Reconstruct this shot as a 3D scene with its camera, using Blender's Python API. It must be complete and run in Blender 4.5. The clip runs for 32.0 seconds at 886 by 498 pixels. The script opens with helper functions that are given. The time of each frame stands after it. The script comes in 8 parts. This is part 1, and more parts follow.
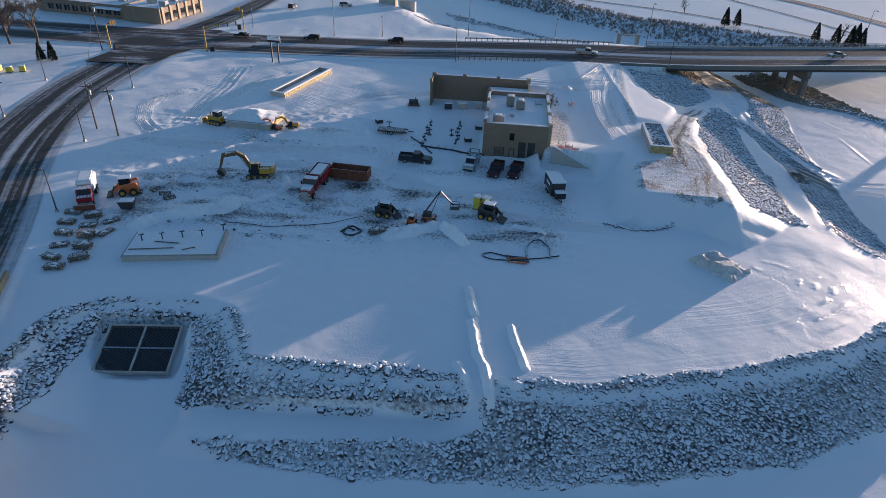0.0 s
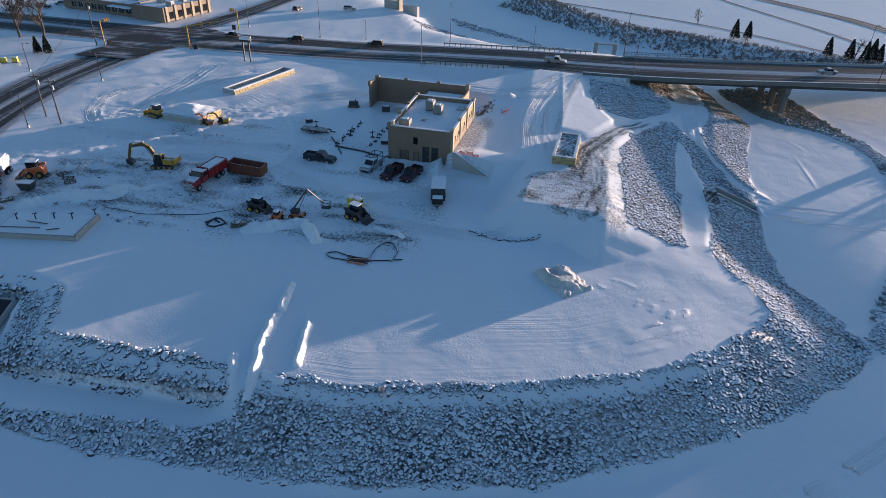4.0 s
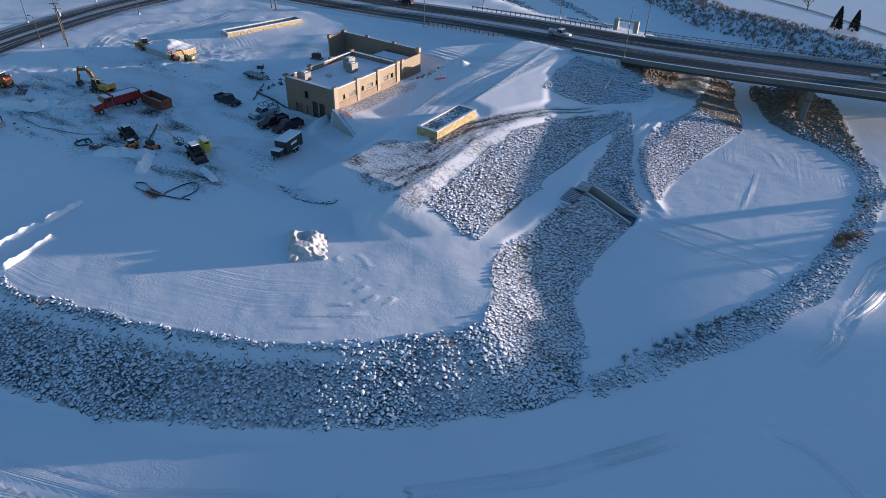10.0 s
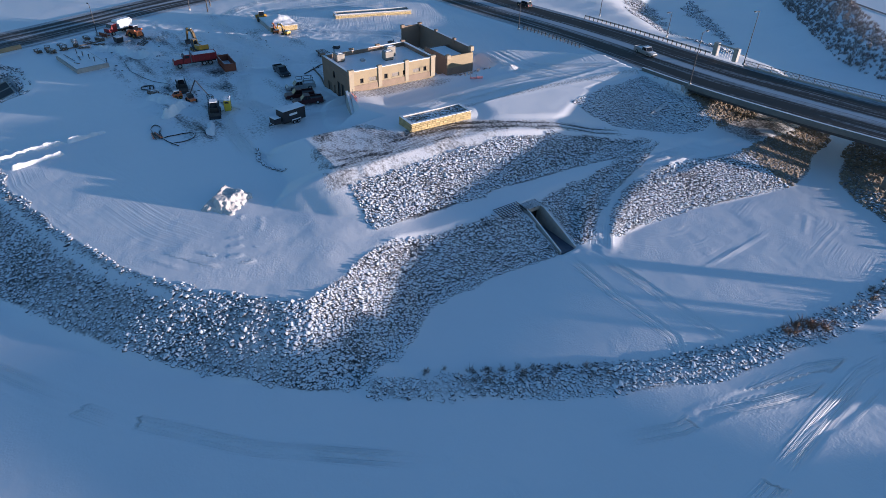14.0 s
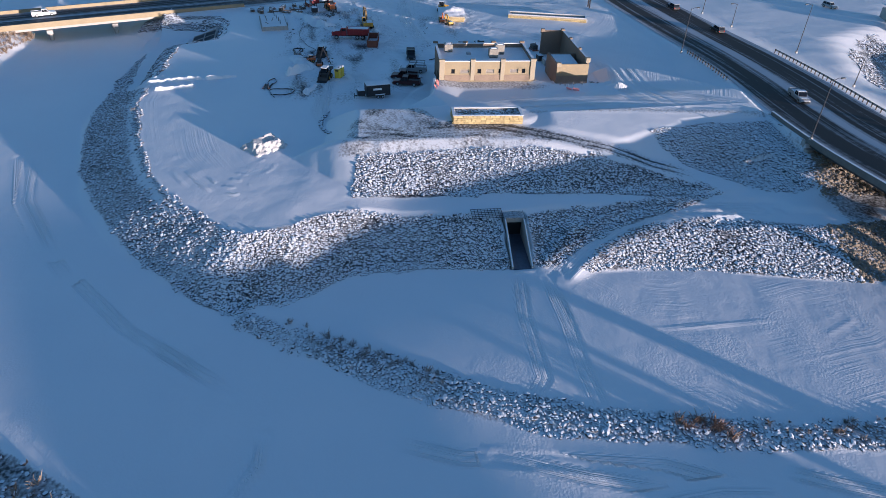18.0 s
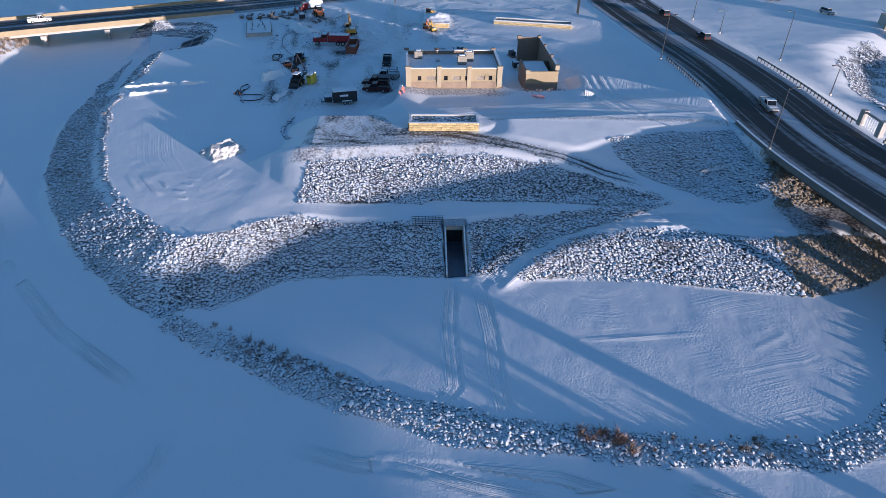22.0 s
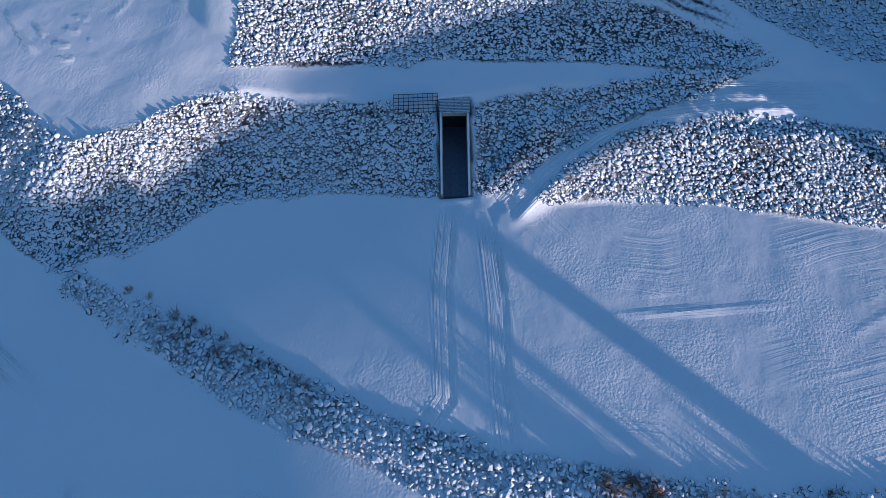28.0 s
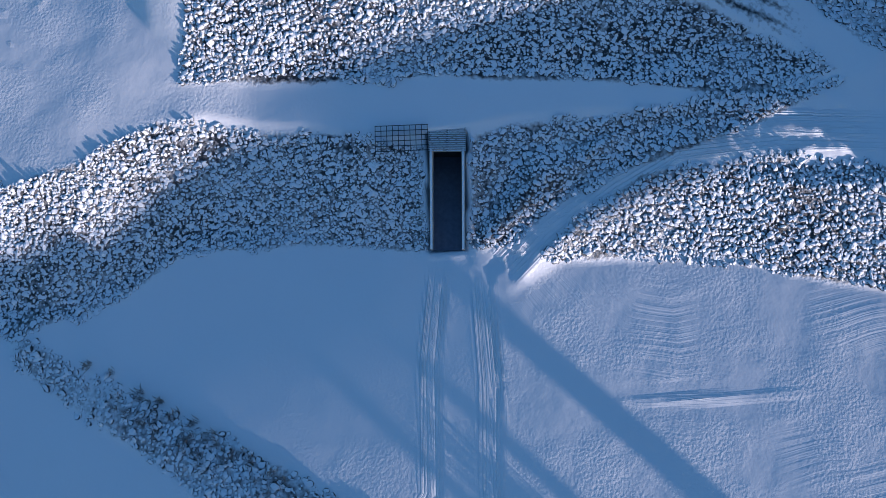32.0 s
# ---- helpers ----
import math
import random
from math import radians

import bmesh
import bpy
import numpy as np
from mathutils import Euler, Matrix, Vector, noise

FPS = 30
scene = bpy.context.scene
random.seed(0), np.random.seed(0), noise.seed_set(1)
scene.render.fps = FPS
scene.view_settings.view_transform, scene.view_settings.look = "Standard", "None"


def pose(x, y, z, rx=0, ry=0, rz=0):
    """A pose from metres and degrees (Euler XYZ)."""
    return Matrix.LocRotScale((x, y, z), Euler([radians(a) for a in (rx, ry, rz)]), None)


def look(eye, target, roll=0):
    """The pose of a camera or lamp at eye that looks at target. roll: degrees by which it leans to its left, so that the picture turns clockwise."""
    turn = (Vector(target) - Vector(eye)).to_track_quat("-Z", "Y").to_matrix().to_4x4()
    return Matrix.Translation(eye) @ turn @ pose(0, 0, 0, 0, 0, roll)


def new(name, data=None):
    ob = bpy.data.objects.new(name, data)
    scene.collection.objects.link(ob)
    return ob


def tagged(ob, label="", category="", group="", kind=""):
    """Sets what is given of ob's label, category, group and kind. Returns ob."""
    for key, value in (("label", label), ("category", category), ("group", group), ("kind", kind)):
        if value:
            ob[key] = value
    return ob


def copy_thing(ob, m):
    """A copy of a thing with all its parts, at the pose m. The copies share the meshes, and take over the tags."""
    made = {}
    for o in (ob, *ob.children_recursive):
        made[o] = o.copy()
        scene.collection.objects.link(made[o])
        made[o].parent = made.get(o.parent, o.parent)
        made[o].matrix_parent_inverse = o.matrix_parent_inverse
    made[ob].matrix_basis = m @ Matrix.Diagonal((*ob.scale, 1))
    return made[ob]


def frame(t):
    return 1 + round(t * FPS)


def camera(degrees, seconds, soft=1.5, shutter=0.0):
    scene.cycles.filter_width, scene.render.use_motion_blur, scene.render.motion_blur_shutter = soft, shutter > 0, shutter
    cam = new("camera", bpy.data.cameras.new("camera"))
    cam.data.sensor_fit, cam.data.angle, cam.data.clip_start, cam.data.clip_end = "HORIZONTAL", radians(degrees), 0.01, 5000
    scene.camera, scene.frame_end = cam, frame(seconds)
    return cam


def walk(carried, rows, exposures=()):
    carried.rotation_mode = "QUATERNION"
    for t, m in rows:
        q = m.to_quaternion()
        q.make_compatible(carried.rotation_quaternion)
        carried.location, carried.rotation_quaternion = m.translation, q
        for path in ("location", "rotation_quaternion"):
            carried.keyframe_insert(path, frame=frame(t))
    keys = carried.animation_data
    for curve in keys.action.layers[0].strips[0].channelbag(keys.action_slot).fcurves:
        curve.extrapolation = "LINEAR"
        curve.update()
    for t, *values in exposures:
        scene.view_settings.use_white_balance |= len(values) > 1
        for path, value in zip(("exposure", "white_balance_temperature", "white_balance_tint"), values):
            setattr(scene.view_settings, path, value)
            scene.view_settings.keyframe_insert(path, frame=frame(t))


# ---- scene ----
EXPOSURE, KELVIN = 0.97, 5080
cam = camera(70.4, 32.0, soft=0.7)
METRES, EYE, TILT, LEAN, TURN = 246.03, 51.92, 0.0, 1.7, 0.0
ROWS = [
    (0.0, 0.0, 0.0, 0.0, 2.27, -31.71, -3.68),
    (0.5, 0.0177, 0.0005, 0.0012, 3.36, -31.71, -3.61),
    (1.0, 0.0345, 0.0021, 0.0023, 4.22, -31.68, -3.58),
    (1.5, 0.0508, 0.0035, 0.0031, 5.06, -31.66, -3.55),
    (2.0, 0.0669, 0.0043, 0.0039, 5.67, -31.64, -3.48),
    (2.5, 0.082, 0.0046, 0.0044, 6.08, -31.58, -3.46),
    (3.0, 0.0977, 0.0056, 0.0053, 8.0, -31.64, -3.42),
    (3.5, 0.1136, 0.0076, 0.006, 8.78, -31.62, -3.4),
    (5.5, 0.1822, 0.0255, 0.0093, 14.47, -31.71, -3.22),
    (6.0, 0.2002, 0.0317, 0.01, 15.16, -31.66, -3.13),
    (6.5, 0.2185, 0.0385, 0.0104, 15.8, -31.61, -3.07),
    (7.0, 0.237, 0.0455, 0.0109, 16.31, -31.61, -3.02),
    (7.5, 0.2556, 0.0524, 0.0112, 16.85, -31.87, -3.02),
    (8.0, 0.2743, 0.0598, 0.012, 17.78, -32.99, -2.96),
    (8.5, 0.2929, 0.0673, 0.0124, 19.8, -34.3, -2.93),
    (9.0, 0.3116, 0.0755, 0.0131, 23.2, -35.25, -2.94),
    (9.5, 0.3303, 0.0845, 0.0138, 26.29, -35.41, -2.95),
    (10.0, 0.3491, 0.0943, 0.0142, 29.46, -35.47, -2.91),
    (10.5, 0.3677, 0.1055, 0.015, 32.05, -35.59, -2.84),
    (11.0, 0.3854, 0.1171, 0.0158, 33.44, -35.64, -2.83),
    (11.5, 0.4031, 0.1295, 0.0164, 36.04, -35.68, -2.76),
    (12.0, 0.4201, 0.1423, 0.0171, 38.54, -35.73, -2.75),
    (12.5, 0.4365, 0.156, 0.0176, 41.92, -35.86, -2.71),
    (13.0, 0.4528, 0.1707, 0.018, 45.26, -35.97, -2.64),
    (13.5, 0.4685, 0.1864, 0.0186, 48.68, -36.11, -2.54),
    (14.0, 0.4831, 0.2025, 0.0189, 52.08, -36.18, -2.51),
    (14.5, 0.497, 0.2197, 0.0193, 55.56, -36.28, -2.42),
    (16.5, 0.542, 0.295, 0.019, 69.6, -36.41, -2.02),
    (17.0, 0.5503, 0.3149, 0.0191, 73.2, -36.42, -1.95),
    (17.5, 0.5573, 0.3349, 0.0193, 76.93, -36.45, -1.84),
    (18.0, 0.5629, 0.3544, 0.0195, 80.4, -36.45, -1.75),
    (18.5, 0.5673, 0.3727, 0.02, 83.04, -36.45, -1.65),
    (19.0, 0.5707, 0.3875, 0.0206, 84.42, -36.42, -1.56),
    (19.5, 0.5731, 0.3972, 0.0213, 84.18, -36.36, -1.44),
    (20.0, 0.5749, 0.4016, 0.0217, 84.38, -36.28, -1.38),
    (20.5, 0.5764, 0.4028, 0.0219, 84.63, -36.29, -1.32),
    (21.0, 0.5774, 0.4031, 0.0226, 84.46, -36.33, -1.29),
    (21.5, 0.5757, 0.404, 0.0232, 83.23, -36.25, -1.17),
    (22.0, 0.5707, 0.4049, 0.0237, 82.86, -36.21, -1.05),
    (22.5, 0.5629, 0.4065, 0.0232, 82.91, -40.36, -0.91),
    (23.0, 0.5523, 0.4081, 0.0236, 82.98, -45.01, -0.84),
    (23.5, 0.5411, 0.4104, 0.0234, 83.13, -49.6, -0.66),
    (24.0, 0.5292, 0.4126, 0.0239, 83.2, -54.46, -0.52),
    (24.5, 0.5173, 0.4153, 0.0238, 83.37, -60.46, -0.31),
    (25.0, 0.5033, 0.4178, 0.0248, 83.49, -61.77, -0.22),
    (25.5, 0.4911, 0.4206, 0.0245, 83.55, -61.71, -0.08),
    (26.0, 0.4781, 0.4233, 0.0244, 83.66, -61.74, 0.01),
    (26.5, 0.4653, 0.426, 0.0241, 83.8, -61.73, 0.09),
    (28.5, 0.4187, 0.4367, 0.0232, 84.55, -66.11, 0.49),
    (29.0, 0.4083, 0.4391, 0.0231, 84.76, -69.03, 0.6),
    (29.5, 0.399, 0.4414, 0.0229, 84.97, -72.0, 0.71),
    (30.0, 0.39, 0.4436, 0.0228, 85.18, -75.58, 0.81),
    (30.5, 0.3798, 0.4456, 0.0225, 85.41, -77.58, 0.91),
    (31.0, 0.3692, 0.4473, 0.0224, 85.41, -77.59, 1.0),
    (31.5, 0.3577, 0.4486, 0.0222, 84.99, -77.63, 1.09),
    (32.0, 0.3463, 0.4497, 0.0219, 85.07, -77.79, 1.18),
]
walk(cam, [(t, pose(0, 0, EYE, TILT, LEAN, TURN) @ pose(METRES * x, METRES * y, METRES * z, 90 + pitch, roll, yaw)) for t, x, y, z, yaw, pitch, roll in ROWS],
     exposures=[(0.0, EXPOSURE + 0.18, 5760, 12.0), (3.0, EXPOSURE + 0.16, 5660, 11.5), (7.0, EXPOSURE + 0.10, 5400, 10.8), (12.0, EXPOSURE + 0.04, KELVIN + 90, 10.0), (20.0, EXPOSURE, KELVIN - 30, 10.0), (25.0, EXPOSURE + 0.03, KELVIN - 190, 10.0), (32.0, EXPOSURE + 0.02, KELVIN - 170, 10.0)])

# ---- light ----
SUN_AZ, SUN_EL = radians(46.5), radians(3.1)     # azimuth from +y towards +x
world = bpy.data.worlds.new("winter_sky")
world.use_nodes = True
scene.world = world
wn = world.node_tree.nodes
sky = wn.new("ShaderNodeTexSky")
sky.sky_type, sky.sun_disc = "NISHITA", False
sky.sun_elevation, sky.sun_rotation = SUN_EL, SUN_AZ
sky.air_density, sky.dust_density, sky.ozone_density = 1.0, 0.6, 2.35
wn["Background"].inputs["Strength"].default_value = 0.15
world.node_tree.links.new(sky.outputs["Color"], wn["Background"].inputs["Color"])
sun_data = bpy.data.lights.new("sun", "SUN")
sun_data.energy, sun_data.angle, sun_data.color = 5.0, radians(0.55), (1.0, 0.72, 0.53)
sun = new("sun", sun_data)
sun.matrix_world = look((math.sin(SUN_AZ) * 400, math.cos(SUN_AZ) * 400, math.tan(SUN_EL) * 400), (0, 0, 0))

# ---- materials ----
def mat(name, colour, rough=0.7, metal=0.0, spread=0.12, scale=6.0, bump=0.0, bump_scale=20.0, snow=0.0, per_object=0.0, coord="Object", crisp=0.18):
    """A procedural surface: base colour varied at two scales, optional relief, and snow lying on faces that look up."""
    m = bpy.data.materials.new(name)
    m.use_nodes = True
    n, l = m.node_tree.nodes, m.node_tree.links
    b = n["Principled BSDF"]
    b.inputs["Roughness"].default_value, b.inputs["Metallic"].default_value = rough, metal
    tc = n.new("ShaderNodeTexCoord")
    src = n.new("ShaderNodeNewGeometry").outputs["Position"] if coord == "World" else tc.outputs[coord]
    big = n.new("ShaderNodeTexNoise")
    big.inputs["Scale"].default_value, big.inputs["Detail"].default_value = scale * 0.23, 3
    fine = n.new("ShaderNodeTexNoise")
    fine.inputs["Scale"].default_value, fine.inputs["Detail"].default_value = scale * 1.9, 5
    l.new(src, big.inputs["Vector"]), l.new(src, fine.inputs["Vector"])
    add = n.new("ShaderNodeMath")
    add.operation = "ADD"
    l.new(big.outputs["Fac"], add.inputs[0]), l.new(fine.outputs["Fac"], add.inputs[1])
    val = n.new("ShaderNodeMapRange")
    val.inputs["From Min"].default_value, val.inputs["From Max"].default_value = 0.65, 1.35
    val.inputs["To Min"].default_value, val.inputs["To Max"].default_value = 1 - spread, 1 + spread
    l.new(add.outputs[0], val.inputs["Value"])
    hsv = n.new("ShaderNodeHueSaturation")
    hsv.inputs["Color"].default_value = (*colour, 1)
    last = val.outputs["Result"]
    if per_object:
        info = n.new("ShaderNodeObjectInfo")
        r = n.new("ShaderNodeMapRange")
        r.inputs["To Min"].default_value, r.inputs["To Max"].default_value = 1 - per_object, 1 + per_object
        l.new(info.outputs["Random"], r.inputs["Value"])
        mul = n.new("ShaderNodeMath")
        mul.operation = "MULTIPLY"
        l.new(last, mul.inputs[0]), l.new(r.outputs["Result"], mul.inputs[1])
        last = mul.outputs[0]
    l.new(last, hsv.inputs["Value"])
    colour_out = hsv.outputs["Color"]
    if snow:
        geo = n.new("ShaderNodeNewGeometry")
        sep = n.new("ShaderNodeSeparateXYZ")
        l.new(geo.outputs["Normal"], sep.inputs[0])
        mix = n.new("ShaderNodeMath")
        mix.operation = "MULTIPLY_ADD"
        mix.inputs[1].default_value = 0.9
        l.new(fine.outputs["Fac"], mix.inputs[0]), l.new(sep.outputs["Z"], mix.inputs[2])
        edge = n.new("ShaderNodeMapRange")
        edge.inputs["From Min"].default_value, edge.inputs["From Max"].default_value = 1.5 - snow, 1.5 - snow + crisp
        l.new(mix.outputs[0], edge.inputs["Value"])
        sm = n.new("ShaderNodeMix")
        sm.data_type = "RGBA"
        sm.inputs["B"].default_value = (0.80, 0.83, 0.88, 1)
        l.new(edge.outputs["Result"], sm.inputs["Factor"]), l.new(colour_out, sm.inputs["A"])
        colour_out = sm.outputs["Result"]
    l.new(colour_out, b.inputs["Base Color"])
    if bump:
        bn = n.new("ShaderNodeTexNoise")
        bn.inputs["Scale"].default_value, bn.inputs["Detail"].default_value = bump_scale, 6
        l.new(src, bn.inputs["Vector"])
        bu = n.new("ShaderNodeBump")
        bu.inputs["Strength"].default_value, bu.inputs["Distance"].default_value = min(1.0, bump), 0.05
        l.new(bn.outputs["Fac"], bu.inputs["Height"]), l.new(bu.outputs["Normal"], b.inputs["Normal"])
    return m


def ground_material():
    """Wind-packed snow with drift relief; bare earth and darkened stone gaps show where the sheet's bareness value is
    high.
    """
    m = bpy.data.materials.new("packed_snow")
    m.use_nodes = True
    n, l = m.node_tree.nodes, m.node_tree.links
    b = n["Principled BSDF"]
    b.inputs["Roughness"].default_value = 0.48
    b.inputs["Specular IOR Level"].default_value = 0.5
    tc = n.new("ShaderNodeTexCoord")
    src = tc.outputs["Object"]

    def noise_node(scale, detail, stretch=None):
        t = n.new("ShaderNodeTexNoise")
        t.inputs["Scale"].default_value, t.inputs["Detail"].default_value = scale, detail
        if stretch:
            mp = n.new("ShaderNodeMapping")
            mp.inputs["Scale"].default_value = stretch
            mp.inputs["Rotation"].default_value = (0, 0, 0.5)
            l.new(src, mp.inputs["Vector"]), l.new(mp.outputs["Vector"], t.inputs["Vector"])
        else:
            l.new(src, t.inputs["Vector"])
        return t.outputs["Fac"]

    broad, drift, grain = noise_node(0.05, 4), noise_node(0.4, 7, (0.8, 1.2, 1)), noise_node(4.0, 8)
    ramp = n.new("ShaderNodeMix")
    ramp.data_type = "RGBA"
    ramp.inputs["A"].default_value, ramp.inputs["B"].default_value = (0.74, 0.77, 0.82, 1), (0.86, 0.87, 0.89, 1)
    l.new(broad, ramp.inputs["Factor"])
    soil_and_gap = n.new("ShaderNodeAttribute")
    soil_and_gap.attribute_name = "soil_and_gap"
    mask = n.new("ShaderNodeMath")
    mask.operation = "MULTIPLY_ADD"
    mask.inputs[1].default_value = 1.25
    clump = noise_node(2.4, 6)
    l.new(soil_and_gap.outputs["Fac"], mask.inputs[0]), l.new(clump, mask.inputs[2])
    edge = n.new("ShaderNodeMapRange")
    edge.inputs["From Min"].default_value, edge.inputs["From Max"].default_value = 0.84, 1.26
    l.new(mask.outputs[0], edge.inputs["Value"])
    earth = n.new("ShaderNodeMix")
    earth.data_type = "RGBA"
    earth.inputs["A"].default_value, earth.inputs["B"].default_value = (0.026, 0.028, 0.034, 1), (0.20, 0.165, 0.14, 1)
    # high values go near black: crevice shade between stones is put into this colour
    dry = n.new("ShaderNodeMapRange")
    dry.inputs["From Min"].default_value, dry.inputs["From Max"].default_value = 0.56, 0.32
    l.new(soil_and_gap.outputs["Fac"], dry.inputs["Value"])
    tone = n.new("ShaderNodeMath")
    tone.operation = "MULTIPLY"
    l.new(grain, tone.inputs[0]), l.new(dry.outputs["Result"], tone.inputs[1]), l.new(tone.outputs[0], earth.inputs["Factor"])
    out = n.new("ShaderNodeMix")
    out.data_type = "RGBA"
    l.new(edge.outputs["Result"], out.inputs["Factor"])
    l.new(ramp.outputs["Result"], out.inputs["A"]), l.new(earth.outputs["Result"], out.inputs["B"])
    l.new(out.outputs["Result"], b.inputs["Base Color"])
    def math_node(op, a, c, d=None):
        q = n.new("ShaderNodeMath")
        q.operation = op
        for k, v in enumerate((a, c, d)):
            if isinstance(v, (int, float)):
                q.inputs[k].default_value = v
            elif v is not None:
                l.new(v, q.inputs[k])
        return q.outputs[0]

    def attribute(name):
        q = n.new("ShaderNodeAttribute")
        q.attribute_name = name
        return q.outputs["Fac"]

    line = n.new("ShaderNodeTexNoise")
    line.noise_dimensions = "1D"
    line.inputs["Scale"].default_value, line.inputs["Detail"].default_value, line.inputs["Roughness"].default_value = 1.7, 3, 0.6
    l.new(attribute("lane"), line.inputs["W"])
    rough_patch = n.new("ShaderNodeMapRange")
    rough_patch.inputs["From Min"].default_value, rough_patch.inputs["From Max"].default_value = 0.42, 0.62
    rough_patch.inputs["To Min"].default_value, rough_patch.inputs["To Max"].default_value = 0.05, 0.5
    l.new(noise_node(0.16, 4), rough_patch.inputs["Value"])
    trodden = math_node("MULTIPLY_ADD", soil_and_gap.outputs["Fac"], 3.0, rough_patch.outputs["Result"])
    relief = math_node("MULTIPLY_ADD", math_node("MULTIPLY", line.outputs["Fac"], attribute("raked")), 2.2, math_node("MULTIPLY_ADD", grain, trodden, math_node("MULTIPLY", drift, 0.5)))
    bu = n.new("ShaderNodeBump")
    bu.inputs["Strength"].default_value, bu.inputs["Distance"].default_value = 1.0, 0.085
    l.new(relief, bu.inputs["Height"]), l.new(bu.outputs["Normal"], b.inputs["Normal"])
    return m


def road_material(name, dark, slush):
    """Salted asphalt: streaks of slush and dry grey lines that run along the lanes (the strip's v), by the strip's uv in metres."""
    m = bpy.data.materials.new(name)
    m.use_nodes = True
    n, l = m.node_tree.nodes, m.node_tree.links
    b = n["Principled BSDF"]
    b.inputs["Roughness"].default_value = 0.75
    uv = n.new("ShaderNodeUVMap")
    mp = n.new("ShaderNodeMapping")
    mp.inputs["Scale"].default_value = (0.62, 0.012, 1)
    l.new(uv.outputs["UV"], mp.inputs["Vector"])
    streak = n.new("ShaderNodeTexNoise")
    streak.inputs["Scale"].default_value, streak.inputs["Detail"].default_value, streak.inputs["Roughness"].default_value = 1.3, 6, 0.62
    l.new(mp.outputs["Vector"], streak.inputs["Vector"])
    patch = n.new("ShaderNodeTexNoise")
    patch.inputs["Scale"].default_value, patch.inputs["Detail"].default_value = 0.9, 6
    l.new(uv.outputs["UV"], patch.inputs["Vector"])
    ma = n.new("ShaderNodeMath")
    ma.operation = "MULTIPLY_ADD"
    ma.inputs[1].default_value = 0.18
    l.new(patch.outputs["Fac"], ma.inputs[0]), l.new(streak.outputs["Fac"], ma.inputs[2])
    cover = n.new("ShaderNodeAttribute")
    cover.attribute_name = "slush"
    ma2 = n.new("ShaderNodeMath")
    ma2.operation = "ADD"
    l.new(ma.outputs[0], ma2.inputs[0]), l.new(cover.outputs["Fac"], ma2.inputs[1])
    mr = n.new("ShaderNodeMapRange")
    mr.inputs["From Min"].default_value, mr.inputs["From Max"].default_value = 0.66, 0.88
    l.new(ma2.outputs[0], mr.inputs["Value"])
    mix = n.new("ShaderNodeMix")
    mix.data_type = "RGBA"
    mix.inputs["A"].default_value, mix.inputs["B"].default_value = (*dark, 1), (*slush, 1)
    l.new(mr.outputs["Result"], mix.inputs["Factor"]), l.new(mix.outputs["Result"], b.inputs["Base Color"])
    bu = n.new("ShaderNodeBump")
    bu.inputs["Strength"].default_value, bu.inputs["Distance"].default_value = 0.3, 0.03
    l.new(patch.outputs["Fac"], bu.inputs["Height"]), l.new(bu.outputs["Normal"], b.inputs["Normal"])
    return m


SNOW = ground_material()
ASPHALT = road_material("salted_asphalt", (0.030, 0.029, 0.029), (0.50, 0.52, 0.56))
CLEAN_SNOW = mat("drifted_snow", (0.82, 0.84, 0.87), 0.6, spread=0.05, scale=1.2, bump=0.8, bump_scale=2.5)
RACK_STEEL = mat("frosted_rack_bar", (0.10, 0.11, 0.125), 0.6, metal=0.2, snow=0.0)
DARK_ICE = mat("dark_wet_ice", (0.085, 0.095, 0.13), 0.3, spread=0.3, scale=1.5)
HVAC_GREY = mat("weathered_beige_metal", (0.27, 0.25, 0.215), 0.6, spread=0.2, scale=3, snow=0.1)
DIRTY_SNOW = mat("dirty_dumped_snow", (0.60, 0.585, 0.57), 0.9, spread=0.25, scale=2.2, bump=0.6, bump_scale=7)
FROSTED_SLAT = mat("frosted_slat_steel", (0.16, 0.165, 0.175), 0.6, 0.5, spread=0.3, scale=3, snow=0.25)
GRATE_STEEL = mat("frosted_steel", (0.03, 0.033, 0.04), 0.6, metal=0.4, snow=0.0)
ROCK = mat("snowy_limestone", (0.055, 0.058, 0.068), 0.9, spread=0.35, scale=1.6, bump=0.5, bump_scale=5, snow=0.40, crisp=0.09, coord="World")
BARE_ROCK = mat("bare_limestone", (0.25, 0.205, 0.15), 0.9, spread=0.35, scale=1.6, bump=0.6, bump_scale=5, snow=0.05, coord="World")
# darker copy of the grey concrete; shade of barrier and piers is in its colour
SHADED_CONCRETE = mat("shaded_bridge_concrete", (0.17, 0.17, 0.158), 0.9, spread=0.2, scale=0.8, bump=0.25, bump_scale=9)
CONCRETE = mat("grey_concrete", (0.42, 0.40, 0.37), 0.85, spread=0.15, scale=1.0, bump=0.25, bump_scale=9)
BUFF = mat("buff_brick_wall", (0.33, 0.265, 0.165), 0.85, spread=0.10, scale=2.0, bump=0.3, bump_scale=14)
BUFF_PALE = mat("pale_precast_stone", (0.37, 0.315, 0.225), 0.8, spread=0.08, scale=2.0, bump=0.15, bump_scale=14)
BROWN_BASE = mat("brown_stone_base", (0.27, 0.205, 0.15), 0.9, spread=0.18, scale=3.0, bump=0.4, bump_scale=10)
TAUPE = mat("taupe_block_wall", (0.25, 0.185, 0.135), 0.88, spread=0.12, scale=2.0, bump=0.3, bump_scale=12)
GLASS_DARK = mat("dark_window_glass", (0.012, 0.014, 0.018), 0.08, spread=0.05)
